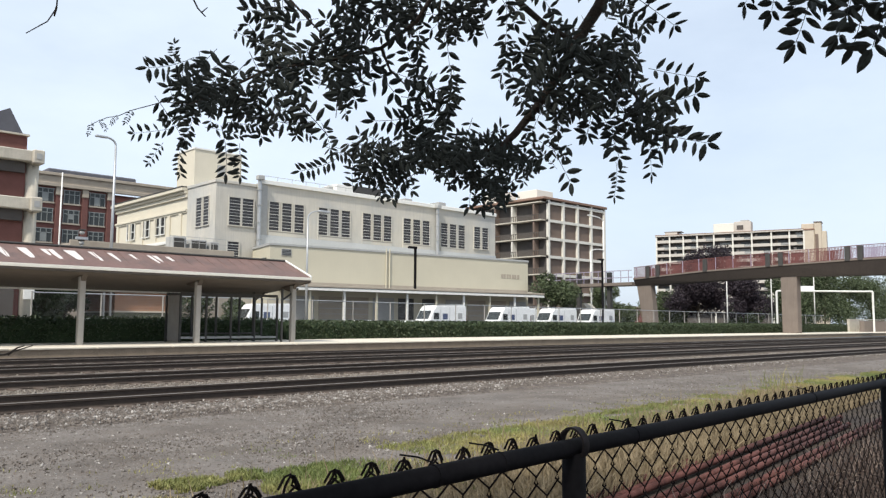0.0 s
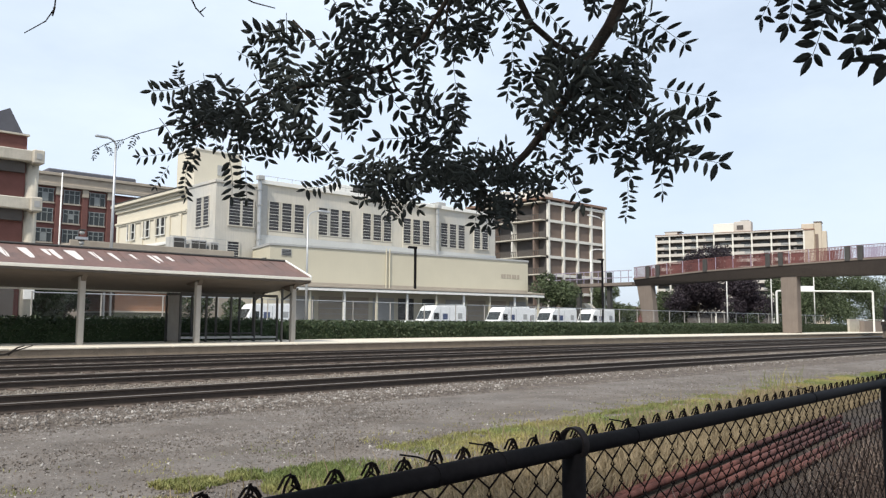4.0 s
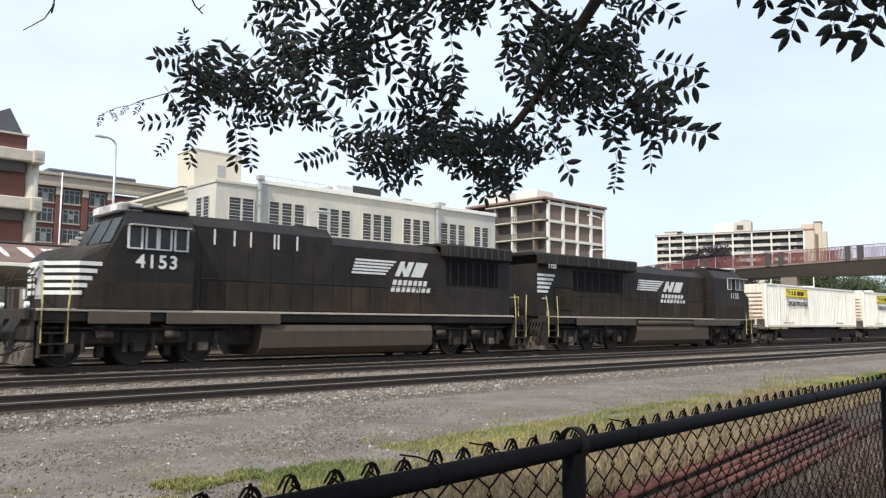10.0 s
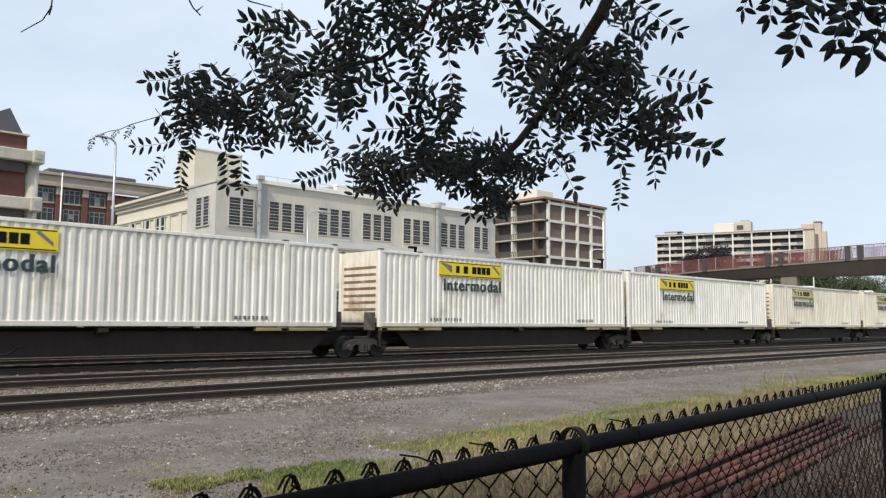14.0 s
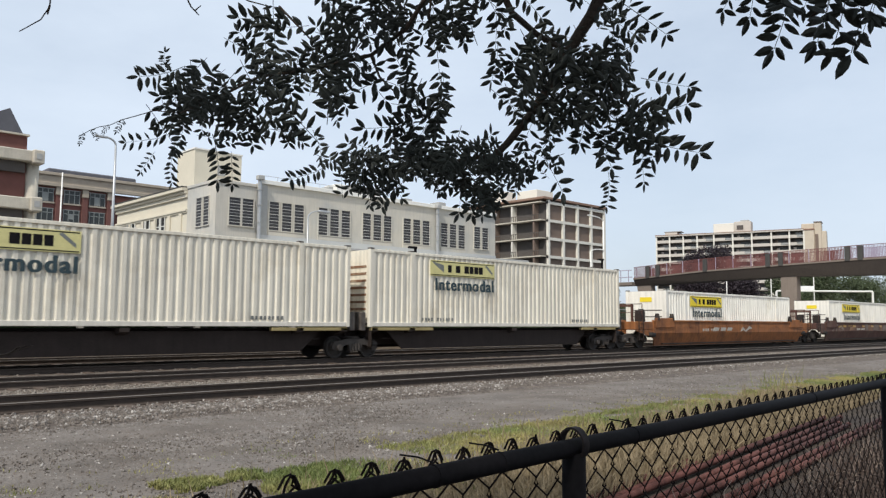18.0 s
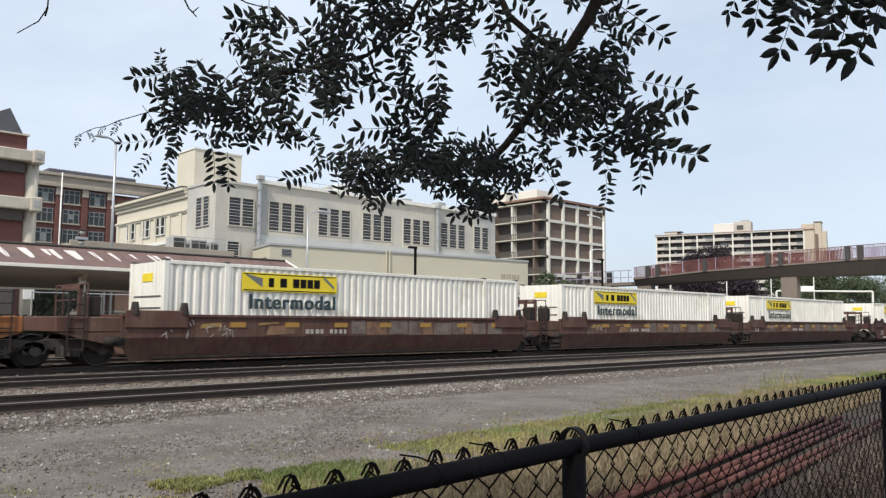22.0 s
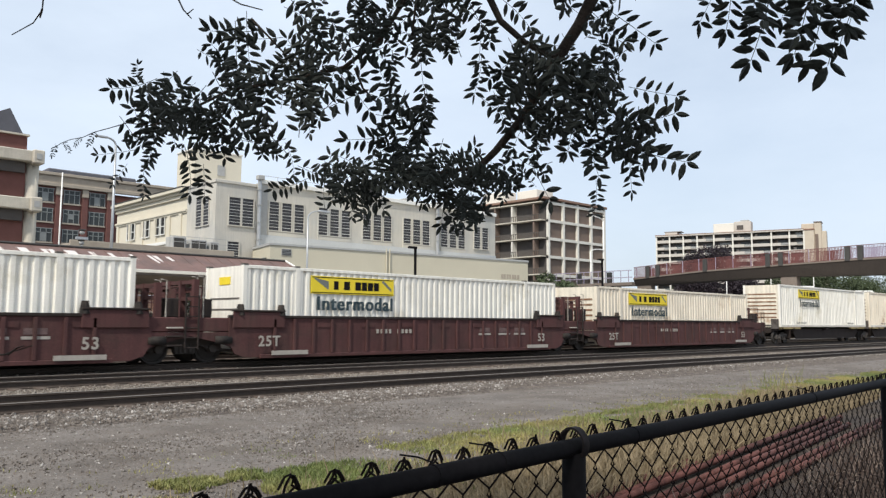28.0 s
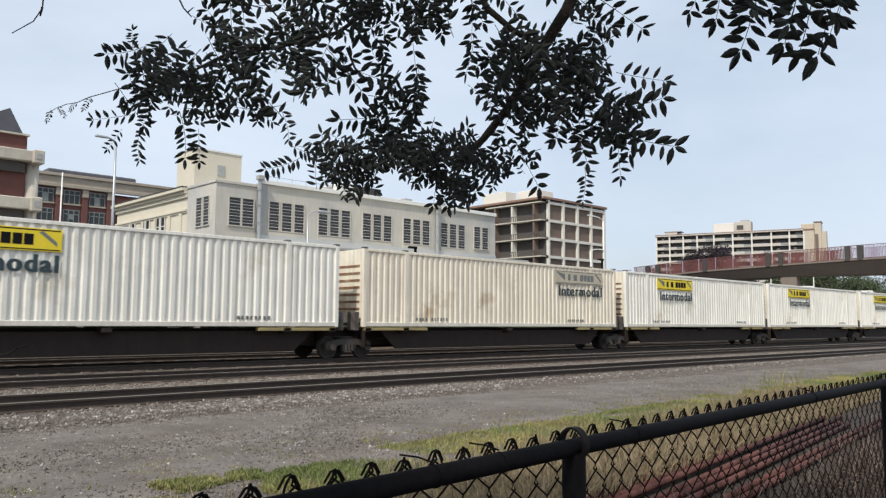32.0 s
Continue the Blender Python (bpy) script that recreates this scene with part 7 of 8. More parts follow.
def toe(rn):
    x = rn.uniform(0.5, 14) if rn.random() < 0.5 else rn.uniform(8, 45)
    return x, 12.35 + 0.03 * x + abs(rn.gauss(0, 0.5)) * (1 if rn.random() < 0.88 else -0.5)


stones("ballast_stones", 19000, toe, 0.030, STONE, 4, "loose pale crushed stone at the foot of the track bed")
stones("track_stones", 16000, lambda rn: (rn.uniform(0, 45) if rn.random() < 0.7 else rn.uniform(2, 16), rn.choice((rn.uniform(15.9, 18.2), rn.uniform(16.2, 18.0), rn.uniform(13.2, 31.0), rn.uniform(25.7, 27.5)))), 0.028, TRACKSTONE, 5, "brown ballast stones between the ties")
stones("gravel_stones", 26000, lambda rn: (rn.uniform(0.5, 9) if rn.random() < 0.5 else rn.uniform(3, 34), rn.uniform(6.0, 12.4)), 0.0115, STONE, 6, "scattered small stones on the gravel strip")

stones("gravel_pebbles", 3200, lambda rn: (rn.uniform(0.8, 10) if rn.random() < 0.5 else rn.uniform(4, 38), rn.uniform(6.4, 12.4)), 0.019, STONE, 16, "pale and dark pebbles strewn over the gravel strip")

# ---- the overhanging tree branch, in its swaying pieces ----
LEAF = mat("locust_leaf", (0.042, 0.048, 0.042), 0.6, spec=0.2, vary=0.3, scale=20, fine=90)
TWIG = mat("twig_bark", (0.05, 0.038, 0.03), 0.9, vary=0.3, scale=30, fine=120, bump=0.4)
CM = CAM_POSE.to_3x3()
CR, CU, CF = CM @ Vector((1, 0, 0)), CM @ Vector((0, 1, 0)), CM @ Vector((0, 0, -1))
FOC = 1386.65
DEPTH = 2.0


def at(u, v, d=DEPTH):
    """The place d metres before the eye that the camera sees at pixel (u, v); u runs to the right and v down, 1386.65
    pixels to the depth.
    """
    return Vector(EYE) + (CF + CR * ((u - 784) / FOC) + CU * ((441 - v) / FOC)) * d


def leaf_mesh(seed):
    """One feathered leaf, its stalk at the origin, running along +x in the x-z plane; 1 unit is its length."""
    rn = random.Random(seed)
    bm = bmesh.new()
    bend = rn.uniform(-0.25, 0.25)
    n = rn.choice((5, 6, 6, 7))

    def mid(t):
        return Vector((t, 0.05 * math.sin(t * 3 + seed), bend * t * t))
    tube(bm, [mid(i / 5) for i in range(6)], 0.007, 4, r1=0.004)
    spots = []
    for k in range(n):
        t = 0.14 + 0.83 * k / (n - 1)
        for s in (-1, 1):
            if rn.random() < 0.93:
                spots.append((t + rn.uniform(-0.02, 0.02), s * radians(rn.uniform(52, 78))))
    spots.append((1.0, rn.uniform(-0.2, 0.2)))
    for t, a in spots:
        ln = rn.uniform(0.24, 0.33)
        w = ln * rn.uniform(0.150, 0.195)
        o = mid(t)
        d = Vector((math.cos(a), rn.uniform(-0.45, 0.45), math.sin(a) - 0.15)).normalized()
        q = d.cross(Vector((0, 1, 0)) + Vector((rn.uniform(-.7, .7), 0, rn.uniform(-.7, .7)))).normalized()
        nn = d.cross(q) * 0.02
        ring = [(0.02, 0.0), (0.22, 0.75), (0.48, 1.0), (0.75, 0.72), (1.0, 0.0)]
        left = [bm.verts.new(o + d * (ln * f) + q * (w * g)) for f, g in ring[1:4]]
        right = [bm.verts.new(o + d * (ln * f) - q * (w * g)) for f, g in ring[1:4]]
        a0, a1 = bm.verts.new(o + d * (ln * 0.04)), bm.verts.new(o + d * ln)
        c = [bm.verts.new(o + d * (ln * f) + nn * 1.5) for f, g in ring[1:4]]
        for side in (left, right):
            bm.faces.new((a0, side[0], c[0]))
            bm.faces.new((c[0], side[0], side[1], c[1]))
            bm.faces.new((c[1], side[1], side[2], c[2]))
            bm.faces.new((c[2], side[2], a1))
    return shared("leaf", bm, LEAF)


LEAVES = [leaf_mesh(40 + k) for k in range(10)]


def spray(parent, u, v, deg, px, rn, deep=0.0):
    """A leaf whose stalk starts at (u, v), pointing deg (0 right, 90 down), px long."""
    a = radians(deg)
    o = at(u, v, DEPTH + deep)
    s = px * (DEPTH + deep) / FOC
    ex = (CR * math.cos(a) - CU * math.sin(a) + CF * rn.uniform(-0.45, 0.45)).normalized()
    ey = (CF + CR * rn.uniform(-0.5, 0.5) + CU * rn.uniform(-0.5, 0.5))
    ey = (ey - ex * ey.dot(ex)).normalized()
    ez = ex.cross(ey)
    m = Matrix((ex, ey, ez)).transposed().to_4x4()
    m.translation = o
    piece("leaf", rn.choice(LEAVES), None, parent, m @ Matrix.Scale(s, 4))


def limb(parent, pts, r0, r1, deep=0.0, name="limb"):
    bm = bmesh.new()
    tube(bm, [at(u, v, DEPTH + deep) for u, v in pts], r0, 7, r1=r1)
    return part(name, bm, TWIG, parent, smooth=True)


rn = random.Random(11)
# limbs and leaves are placed by pixel to fit the camera's view
branch = thing("tree_branch", "overhanging locust branch with dark feathered leaves", "tree branch", pose(0, 0, 0))
MAIN = [(1190, -330), (1120, -150), (1090, -60), (1052, 20), (1010, 85), (985, 135), (945, 195), (905, 245), (850, 300)]
LEFT = [(900, -300), (850, -170), (790, -50), (730, 45), (668, 92), (560, 118), (470, 130), (390, 170), (330, 195)]
MID = [(840, -280), (860, -150), (885, -40), (912, 15), (955, 52), (1005, 80)]
LOW = [(900, 265), (800, 280), (700, 270), (640, 265)]
RIGHT = [(1050, 80), (1090, 150), (1130, 190), (1160, 210)]
right_limb = limb(branch, MAIN, 0.021, 0.008)
left_limb = limb(branch, LEFT, 0.008, 0.0025)
low_limb = limb(branch, LOW, 0.006, 0.002)
limb(right_limb, MID, 0.011, 0.007, name="offshoot")
limb(right_limb, RIGHT, 0.006, 0.002, name="offshoot")
limb(low_limb, [(840, -280), (800, -120), (775, -20), (768, 40)], 0.006, 0.002, name="offshoot")
# open sky between the sprays: ovals that stay free of leaves
GAPS = ((850, 150, 30, 84), (745, 112, 24, 28), (1172, 84, 26, 24), (608, 234, 38, 13), (528, 72, 26, 18), (668, 205, 18, 14), (1020, 300, 26, 18))


def bough(u, v):
    """The limb that carries a leaf at (u, v)."""
    if u > 895:
        return right_limb
    return low_limb if u > 625 or (u > 565 and v > 252) else left_limb


def clump(u, v, ru, rv, n):
    """Leaves whose middles fill an oval of the crown."""
    made = 0
    for _ in range(6 * n):
        a, q = rn.uniform(0, 6.283), math.sqrt(rn.random())
        cu, cv = u + ru * 1.08 * q * math.cos(a), v + rv * 1.08 * q * math.sin(a)
        deg = 90 + rn.gauss(0, 75) + (25 if u < 600 else -15)
        ln = rn.uniform(42, 80) if v > 240 and u < 960 else rn.uniform(56, 104)
        t = radians(deg)
        if any(((cu + f * ln * math.cos(t) - x) / rx) ** 2 + ((cv + f * ln * math.sin(t) - y) / ry) ** 2 < 1
               for f in (-0.4, 0.0, 0.25, 0.5) for x, y, rx, ry in GAPS):
            continue
        spray(bough(cu, cv), cu - 0.55 * ln * math.cos(t), cv - 0.55 * ln * math.sin(t), deg, ln, rn, rn.uniform(-0.14, 0.14))
        made += 1
        if made >= round(n * (1.25 if v > 240 and u < 960 else 0.7)):
            break


for oval in ((385, 160, 64, 38, 17), (415, 178, 34, 26, 6), (465, 168, 56, 34, 11), (335, 150, 30, 22, 4), (330, 212, 42, 25, 6), (415, 212, 46, 24, 8), (515, 212, 34, 24, 7)):
    clump(*oval)
for oval in ((490, 44, 34, 26, 5), (460, 92, 26, 18, 4), (500, 112, 34, 10, 4), (540, 118, 28, 20, 5), (592, 112, 42, 42, 12), (590, 75, 32, 22, 5), (645, 50, 42, 36, 12), (600, 178, 30, 24, 6), (655, 152, 30, 22, 4)):
    clump(*oval)
for oval in ((720, 12, 50, 24, 8), (800, 14, 60, 26, 9), (790, 58, 30, 24, 4), (860, 6, 40, 20, 4), (700, 50, 36, 20, 4), (728, 140, 22, 14, 3), (725, 200, 42, 22, 7), (775, 195, 28, 28, 6)):
    clump(*oval)
for oval in ((620, 285, 40, 26, 8), (700, 275, 50, 34, 13), (790, 270, 56, 36, 17), (815, 290, 40, 30, 8), (850, 285, 42, 34, 11), (868, 335, 30, 20, 6), (920, 288, 42, 30, 10), (962, 285, 24, 20, 3), (690, 322, 40, 16, 6), (830, 340, 30, 16, 4)):
    clump(*oval)
for oval in ((932, 108, 32, 36, 9), (918, 178, 16, 24, 3), (978, 62, 32, 26, 6), (1010, 100, 40, 46, 14), (1000, 150, 34, 40, 8), (1065, 100, 38, 46, 11), (1040, 178, 42, 36, 12), (975, 205, 26, 36, 8), (1105, 165, 34, 40, 9), (1090, 20, 36, 26, 5), (1140, 215, 26, 32, 7), (1100, 225, 30, 26, 5)):
    clump(*oval)
for oval in ((700, -40, 60, 36, 8), (790, -60, 70, 40, 10), (880, -60, 60, 40, 8), (980, -50, 70, 40, 9), (1060, -50, 60, 36, 7), (600, -10, 50, 26, 5)):
    clump(*oval)
for u, v, dg, px in ((1105, -5, 27, 105), (1085, 45, 62, 80), (1140, 130, 18, 85), (1105, 195, 5, 112), (1130, 228, 32, 112), (1060, 212, 75, 92), (1082, 296, 82, 62), (1140, 248, 82, 70), (960, 250, 62, 95),
                     (782, 45, 82, 95), (795, 120, 86, 62), (888, 5, 88, 75), (890, 70, 92, 75), (340, 112, 158, 88), (305, 125, 255, 45), (315, 258, 98, 58), (300, 238, 172, 66), (388, 232, 72, 82), (420, 262, 85, 60), (565, 225, 60, 60), (590, 285, 150, 70),
                     (285, 262, 120, 44), (735, 60, 95, 60)):
    spray(bough(u, v), u, v, dg, px, rn)
limb(left_limb, [(330, 195), (285, 190), (250, 200), (228, 206), (205, 216), (186, 219), (170, 225), (150, 236)], 0.0014, 0.0007, name="twig")
for u, v, dg, px in ((158, 226, 95, 22), (172, 222, 60, 20), (205, 216, 150, 20), (232, 205, 120, 26)):
    spray(left_limb, u, v, dg, px, rn)
limb(low_limb, [(668, 92), (682, 128), (712, 158)], 0.004, 0.002, name="twig")
limb(left_limb, [(505, 5), (540, 42), (578, 82)], 0.003, 0.002, name="twig")

corner = thing("tree_branch", "leafy locust spray hanging from above", "tree branch", pose(0, 0, 0))
limb(corner, [(1600, -260), (1550, -150), (1520, -60), (1480, 0), (1450, 30)], 0.006, 0.002)
for u, v, dg, px in ((1334, -40, 97, 100), (1375, -50, 95, 125), (1395, -50, 85, 120), (1360, -50, 90, 122), (1415, -45, 96, 120), (1430, -20, 98, 150),
                     (1462, -60, 90, 110), (1482, -60, 86, 108), (1500, -30, 105, 140), (1505, -40, 92, 155), (1530, -40, 95, 170),
                     (1565, -40, 97, 175), (1575, -60, 90, 130), (1590, -40, 104, 140), (1600, -60, 108, 130)):
    spray(corner, u + 4, v - 44, dg, px * 0.97, rn)
twig = thing("bare_twig", "thin bare hooked twig hanging from above", "twig", pose(0, 0, 0))
limb(twig, [(100, -120), (92, -30), (88, 12), (72, 35), (34, 56)], 0.0026, 0.0012, name="stem")
limb(twig, [(88, 10), (84, 26)], 0.003, 0.002, name="bud")
twig2 = thing("bare_twig", "thin bare forked twig hanging from above", "twig", pose(0, 0, 0))
limb(twig2, [(300, -120), (318, -30), (338, 12), (352, 27)], 0.003, 0.0015, name="stem")
limb(twig2, [(344, 20), (356, 10)], 0.002, 0.001, name="stem")
limb(twig2, [(340, -110), (400, -20), (440, 2), (478, 12)], 0.0028, 0.0014, name="stem")

edge_twig = thing("bare_twig", "small dark dry twig poking in beside the fence", "twig", pose(0, 0, 0))
limb(edge_twig, [(-30, 630), (8, 628), (24, 622), (58, 612)], 0.0028, 0.0014, name="stem")
limb(edge_twig, [(14, 628), (30, 616), (44, 612)], 0.003, 0.0012, name="stem")

# dry brush behind the fence
BRUSH = mat("dry_brush", (0.070, 0.048, 0.038), 0.9, vary=0.35, scale=6, fine=40)
PALE_TWIG = mat("pale_twig", (0.20, 0.155, 0.125), 0.9, vary=0.3, scale=6, fine=40)
for seed, count, thick, material, label in ((21, 3600, 0.0065, BRUSH, "tangled dry brown twigs on the ground behind the fence"), (22, 420, 0.0055, PALE_TWIG, "pale dead stems among the dry brush")):
    bm = bmesh.new()
    rb = random.Random(seed)
    for k in range(count):
        x = 3.0 + 12.5 * rb.random() ** 1.3
        y = rb.uniform(1.4, 2.85 + 0.13 * (x - 6.4))
        pts = [Vector((x, y, -0.2))]
        dr = Vector((rb.uniform(-1, 1), rb.uniform(-0.6, 0.6), rb.uniform(0.1, 0.9))).normalized()
        for q in range(4 if seed == 22 else 3):
            dr = (dr + Vector((rb.uniform(-.5, .5), rb.uniform(-.5, .5), rb.uniform(-.3, .4)))).normalized()
            pts.append(pts[-1] + dr * rb.uniform(0.06, 0.19))
        tube(bm, pts, thick, 3, r1=0.002)
    tagged(part("dry_brush", bm, material), label, "brush", kind="stuff")

# crown above and trunk behind, added out of view to shade the branch and the fence
crown = thing("tree", "unseen locust tree with trunk and wide crown, added to shade the branch", "tree", pose(0, 0, 0))
bm = bmesh.new()
tube(bm, [(-2.2, -2.0, -0.3), (-2.1, -1.9, 1.6), (-1.6, -1.4, 3.2), (-0.8, -0.7, 4.4)], 0.17, 10, r1=0.08)
tube(bm, [(-1.6, -1.4, 3.2), (0.3, 0.2, 3.6), (1.35, 1.35, 3.0)], 0.07, 8, r1=0.02)
tube(bm, [(-1.6, -1.4, 3.2), (-1.5, 1.2, 4.3), (-1.4, 3.0, 4.9)], 0.06, 8, r1=0.02)
part("trunk", bm, BARK, crown, smooth=True)
bm = bmesh.new()


def over(r):
    while True:
        p = Vector((r.uniform(-4.5, 2.6), r.uniform(-4.5, 3.4), r.uniform(3.0, 6.5)))
        q = p - Vector(EYE)
        f = q.dot(CF)
        if f > 0.2 and q.dot(CU) / f < 0.42 and abs(q.dot(CR)) / f < 0.75:
            continue
        if p.z > 2.9 and (Vector((p.x + 0.8, p.y + 0.5, (p.z - 4.8) * 1.6)).length < 4.2):
            return p


leaf_cloud(bm, 11000, over, 0.11, 9)
part("crown", bm, LEAF, crown)["kind"] = "stuff"


def sway(du, dv, turn=0.0, u=885, v=204):
    """The pose of a branch that has swung by (du, dv) across the view and turned, about its middle at (u, v)."""
    c = at(u, v)
    return Matrix.Translation(at(u + du, v + dv)) @ Matrix.Rotation(radians(turn), 4, CF) @ Matrix.Translation(-c)


def motions():
    for ob, x, _, y, z in MOVERS:
        walk(ob, [(0.5 * k, pose(x - travelled(0.5 * k), y, z)) for k in range(65)])
    walk(left_limb, [(t, sway(a, b, c, 450, 150)) for t, a, b, c in (
        (0, 5, -8, 0.6), (0.5, 41, 35, 0.2), (1, 20, 40, 0.2), (1.5, 13, 26, 0.2), (2, 23, 40, 0.0), (2.5, 9, 43, 0.2),
        (3, 13, 39, 0.0), (3.5, 18, 39, -0.1), (5.5, -9, -9, -0.1), (6, -1, -12, 0.1), (6.5, -1, -18, 0.4), (7, -7, -14, 0.3),
        (7.5, -7, 8, -0.1), (8, 0, 0, -0.0), (8.5, 9, 8, 0.1), (9, 0, 11, 0.4), (9.5, -4, 0, 0.3), (10, 23, -27, 0.3),
        (10.5, 35, -19, 0.6), (11, 15, -14, 0.8), (11.5, -2, 5, -0.5), (12, -14, -2, 0.7), (12.5, 4, 27, 0.4), (13, 14, 46, -0.2),
        (13.5, -14, -3, 0.4), (14, 6, 13, -0.2), (14.5, 12, 22, -0.1), (16.5, -3, 8, 0.0), (17, -19, -4, -0.0), (17.5, -9, 3, -0.0),
        (18, -11, 6, -0.0), (18.5, -21, 1, 0.2), (19, -11, -0, -0.1), (19.5, -15, -2, -0.0), (20, -20, 1, 0.0), (20.5, -18, 9, -0.1),
        (21, -30, 11, 0.3), (21.5, -25, 18, -0.3), (22, -18, 7, -0.2), (22.5, -20, 9, -0.1), (23, -31, 5, 0.1), (23.5, -29, 2, 0.1),
        (24, -26, 14, -0.2), (24.5, -79, 30, 0.2), (25, -116, 39, 0.3), (25.5, -89, 23, 0.6), (27.5, -55, 20, 0.0), (28, -60, 28, 0.0),
        (28.5, -104, 26, 0.0), (29, -127, 26, 0.0), (29.5, -133, 69, 0.0), (30, -87, 35, 0.0), (30.5, -87, -29, -0.0), (31, -98, -47, 0.0),
        (31.5, -70, 15, 0.0), (32, -69, -34, 0.0))])
    walk(low_limb, [(t, sway(a, b, c, 770, 210)) for t, a, b, c in (
        (0, 8, -5, -0.1), (0.5, 46, 26, -0.4), (1, 27, 32, 0.0), (1.5, 19, 19, -0.2), (2, 30, 29, -0.3), (2.5, 16, 33, 0.0),
        (3, 20, 32, -0.0), (3.5, 24, 32, -0.1), (5.5, -10, -7, -0.0), (6, -6, -12, -0.0), (6.5, -5, -16, -0.2), (7, -8, -8, 0.1),
        (7.5, -5, 3, 0.1), (8, 0, 0, 0.0), (8.5, 12, 6, -0.2), (9, 5, 14, -0.1), (9.5, -2, -0, 0.2), (10, 14, -24, -0.1),
        (10.5, 28, -14, -0.2), (11, 13, -8, 0.3), (11.5, -1, -2, 0.0), (12, -9, 4, 0.3), (12.5, 18, 32, -0.3), (13, 22, 42, 0.1),
        (13.5, -9, -3, -0.1), (14, 10, 10, -0.1), (14.5, 15, 20, 0.1), (16.5, -4, 3, -0.1), (17, -16, -3, -0.2), (17.5, -7, 3, -0.1),
        (18, -10, 8, -0.2), (18.5, -19, 4, -0.1), (19, -11, 0, 0.0), (19.5, -15, 1, -0.0), (20, -17, 4, 0.2), (20.5, -16, 11, 0.3),
        (21, -24, 15, 0.2), (21.5, -20, 16, 0.0), (22, -15, 10, 0.3), (22.5, -18, 12, 0.3), (23, -26, 7, -0.1), (23.5, -25, 7, 0.1),
        (24, -20, 17, -0.1), (24.5, -61, 42, 0.7), (25, -90, 52, 1.1), (25.5, -64, 43, 0.1), (27.5, -36, 10, -0.1), (28, -40, 29, 0.2),
        (28.5, -69, 32, -0.3), (29, -83, 63, 0.4), (29.5, -89, 73, 0.6), (30, -53, 34, -0.4), (30.5, -69, -3, 0.2), (31, -74, -4, 0.1),
        (31.5, -49, 18, -0.1), (32, -54, -7, 0.1))])
    walk(right_limb, [(t, sway(a, b, c, 1030, 140)) for t, a, b, c in (
        (0, 8, -8, 0.3), (0.5, 55, 19, -0.3), (1, 40, 23, 0.1), (1.5, 26, 12, -0.0), (2, 40, 20, -0.1), (2.5, 26, 24, 0.3),
        (3, 31, 26, 0.0), (3.5, 34, 32, 0.1), (5.5, -11, -7, 0.1), (6, -6, -13, -0.6), (6.5, -8, -18, -0.5), (7, -8, -7, -0.5),
        (7.5, -2, -1, -0.1), (8, 0, -0, 0.0), (8.5, 14, 7, 0.5), (9, 11, 13, -0.0), (9.5, 1, -2, -0.3), (10, 7, -24, 0.2),
        (10.5, 27, -11, 0.0), (11, 11, -6, 0.6), (11.5, -0, -11, 0.2), (12, -2, 1, 0.2), (12.5, 29, 33, 0.3), (13, 36, 45, 0.1),
        (13.5, -14, 3, 0.9), (14, 13, 5, -0.3), (14.5, 25, 19, 0.0), (16.5, 3, 1, -0.8), (17, -13, -3, -0.1), (17.5, -4, 3, -0.2),
        (18, -6, 9, 0.2), (18.5, -15, 7, 0.1), (19, -10, 5, -0.1), (19.5, -13, 3, -0.1), (20, -16, 6, 0.5), (20.5, -11, 12, 0.2),
        (21, -19, 19, 0.3), (21.5, -13, 19, 0.0), (22, -11, 14, 0.1), (22.5, -14, 17, 0.3), (23, -24, 13, 0.5), (23.5, -23, 9, 0.7),
        (24, -15, 23, 0.0), (24.5, -52, 59, 0.9), (25, -71, 62, 1.2), (25.5, -64, 67, 1.0), (27.5, -34, 20, -0.1), (28, -27, 24, 0.5),
        (28.5, -48, 39, 0.4), (29, -50, 48, 0.3), (29.5, -45, 47, 0.6), (30, -36, 26, 0.6), (30.5, -58, -0, 0.1), (31, -64, 3, 0.4),
        (31.5, -37, 9, -0.4), (32, -49, 0, -0.2))])
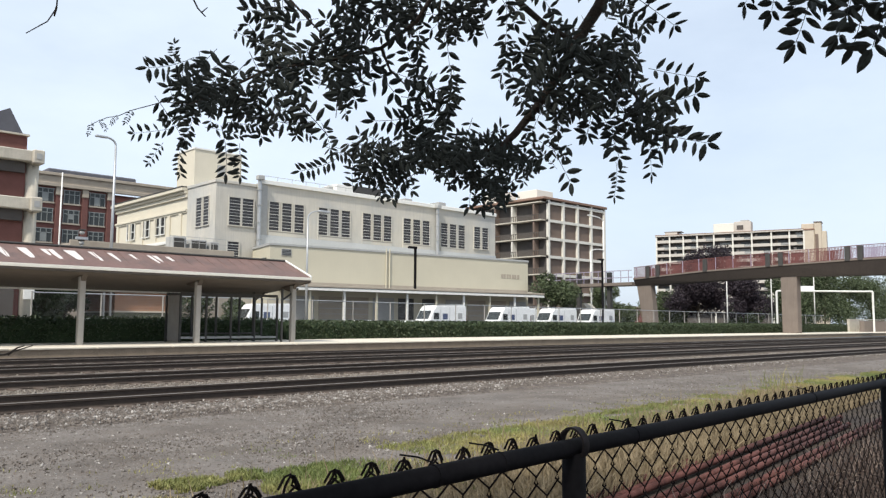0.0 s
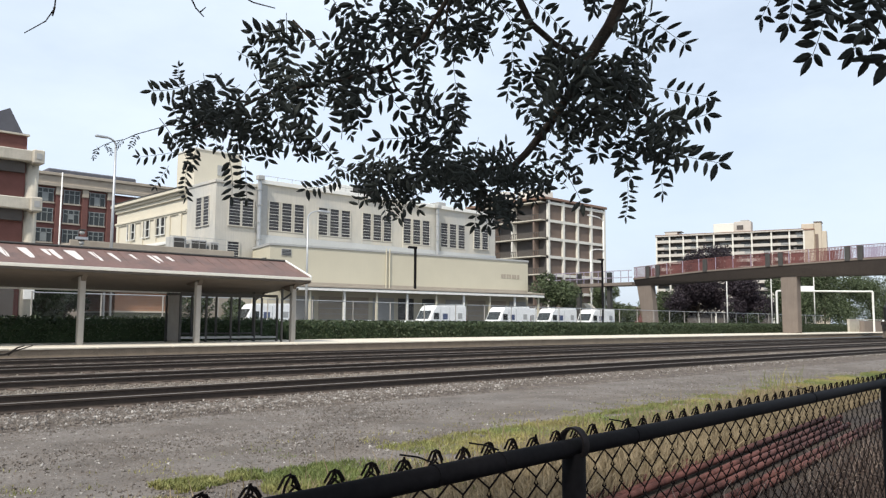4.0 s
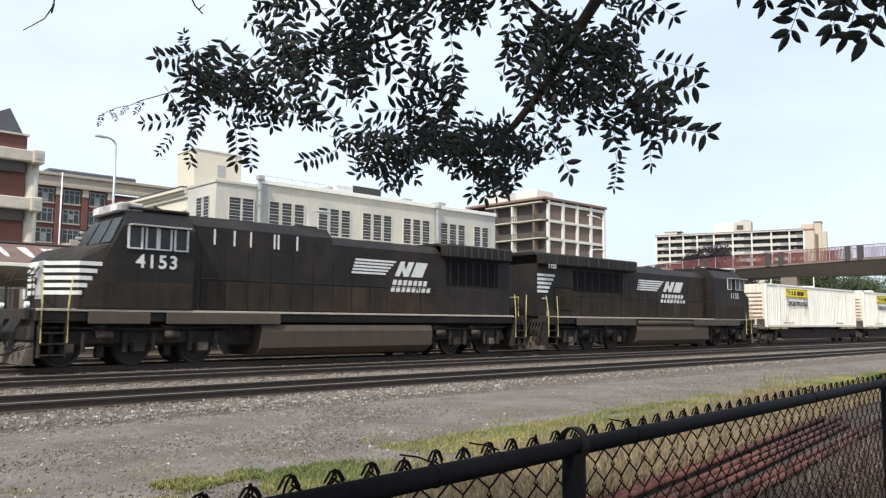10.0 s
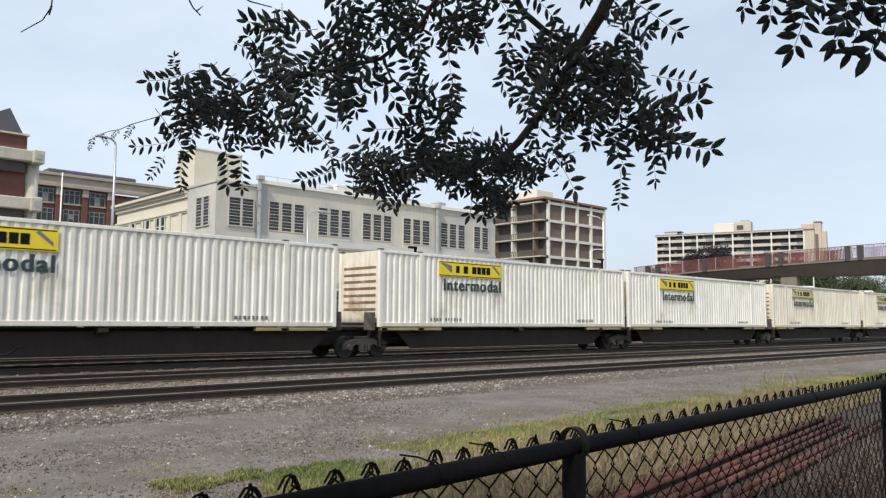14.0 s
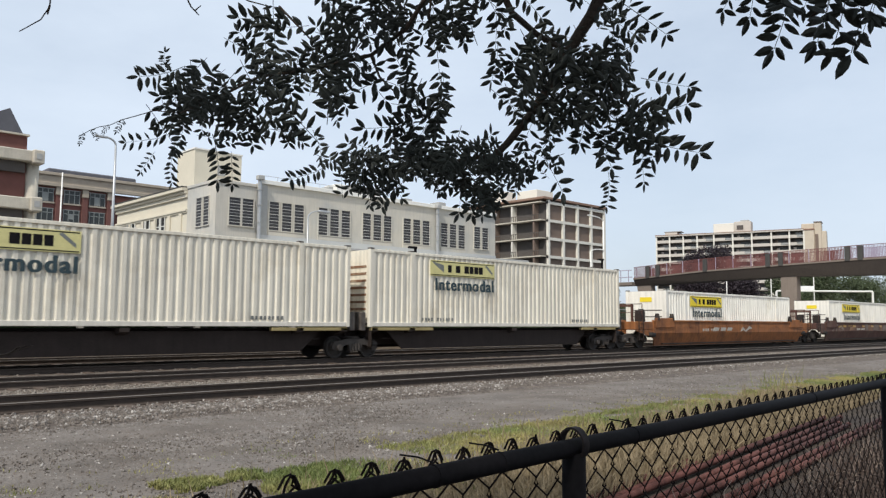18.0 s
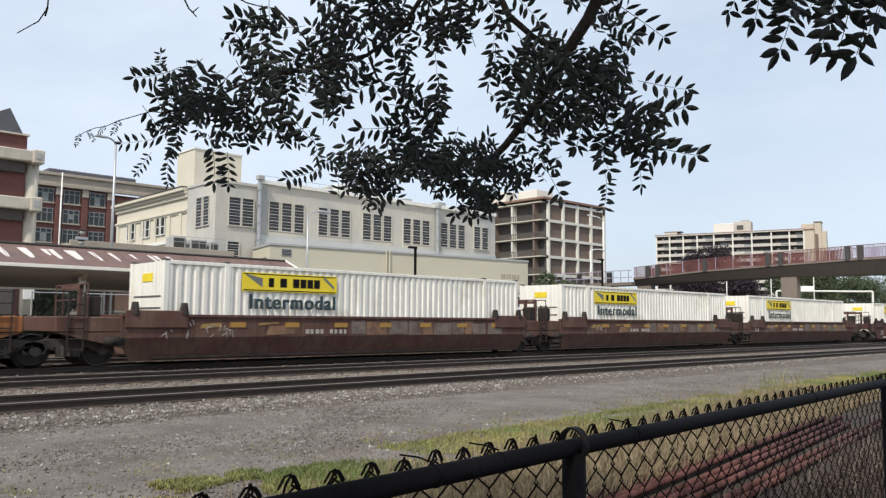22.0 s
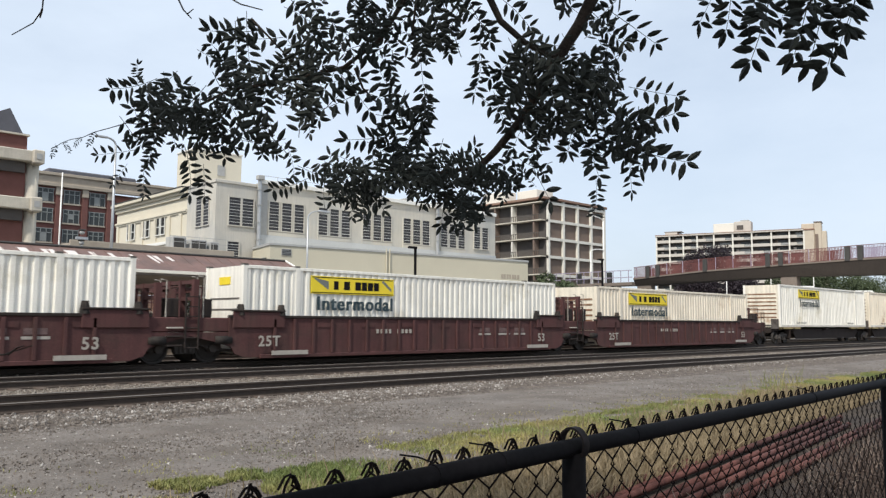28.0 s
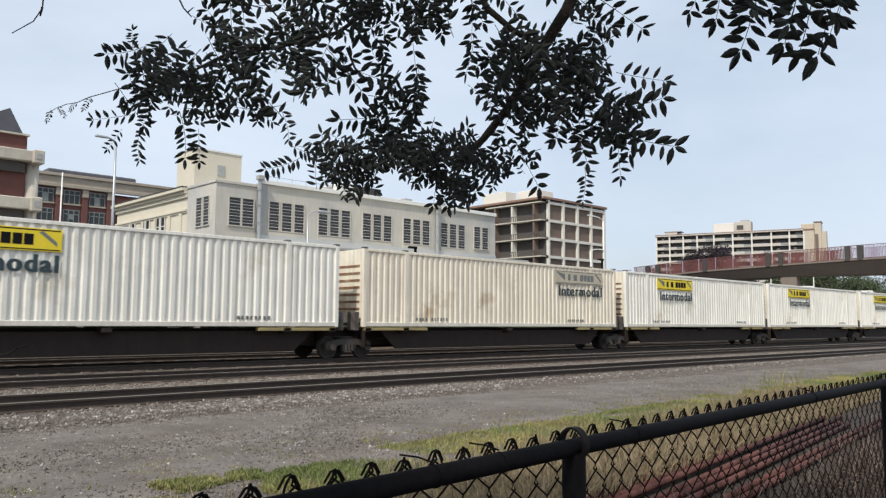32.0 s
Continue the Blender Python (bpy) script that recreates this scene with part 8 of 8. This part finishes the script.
    walk(corner, [(t, sway(a, b)) for t, a, b in (
        (0, 19, -5), (0.5, 78, 7), (1, 78, 15), (1.5, 61, 9), (2, 72, 15), (2.5, 55, 18), (3, 58, 20), (3.5, 61, 20),
        (5.5, -16, -3), (6, -14, -10), (6.5, -14, -13), (7, -23, -6), (7.5, 3, 0), (8, 0, 0), (8.5, 42, 6), (9, 46, 15),
        (9.5, -13, -5), (10, 9, -25), (10.5, 46, -14), (11, 27, -11), (11.5, 23, -13), (12, 7, -5), (12.5, 68, 15), (13, 52, 26),
        (13.5, 4, 1), (14, 16, 3), (14.5, 29, 10), (16.5, -2, 4), (17, -28, -3), (17.5, -13, 0), (18, -20, 6), (18.5, -21, 8),
        (19, -7, -1), (19.5, -12, 2), (20, -17, 6), (20.5, -17, 11), (21, -22, 14), (21.5, -17, 14), (22, -10, 9), (22.5, -11, 11),
        (23, -27, 6), (23.5, -31, 9), (24, -4, 22), (24.5, -46, 41), (25, -74, 45), (25.5, -43, 40), (27.5, -60, 26), (28, -62, 28),
        (28.5, -75, 45), (29, -98, 66), (29.5, -87, 55), (30, -72, 33), (30.5, -78, 4), (31, -78, 7), (31.5, -51, 10), (32, -80, 9))])
    walk(twig, [(0, sway(12, 3)), (1, sway(13, 3)), (2, sway(15, 1)), (3, sway(10, 1)),
                  (3.5, sway(10, 3)), (5.5, sway(0, 0)), (7, sway(-2, -2)), (8, sway(0, 0)),
                  (9, sway(0, 0)), (10, sway(7, -2)), (11, sway(7, 0)), (12, sway(3, 0)),
                  (13, sway(4, 3)), (14, sway(3, 1)), (14.5, sway(7, 1)), (16.5, sway(1, 3)),
                  (18, sway(0, 0)), (20, sway(-4, 1)), (22, sway(-4, 3)), (24, sway(-5, 1)),
                  (24.5, sway(-14, 4)), (25.5, sway(-17, 7)), (27.5, sway(-13, 6)), (29, sway(-14, 6)),
                  (30, sway(-13, 6)), (31, sway(-16, 4)), (32, sway(-13, 3))])
    walk(twig2, [(0, sway(12, 3)), (1, sway(13, 3)), (2, sway(15, 1)), (3, sway(10, 1)),
                  (3.5, sway(10, 3)), (5.5, sway(0, 0)), (7, sway(-2, -2)), (8, sway(0, 0)),
                  (9, sway(0, 0)), (10, sway(7, -2)), (11, sway(7, 0)), (12, sway(3, 0)),
                  (13, sway(4, 3)), (14, sway(3, 1)), (14.5, sway(7, 1)), (16.5, sway(1, 3)),
                  (18, sway(0, 0)), (20, sway(-4, 1)), (22, sway(-4, 3)), (24, sway(-5, 1)),
                  (24.5, sway(-14, 4)), (25.5, sway(-17, 7)), (27.5, sway(-13, 6)), (29, sway(-14, 6)),
                  (30, sway(-13, 6)), (31, sway(-16, 4)), (32, sway(-13, 3))])


motions()
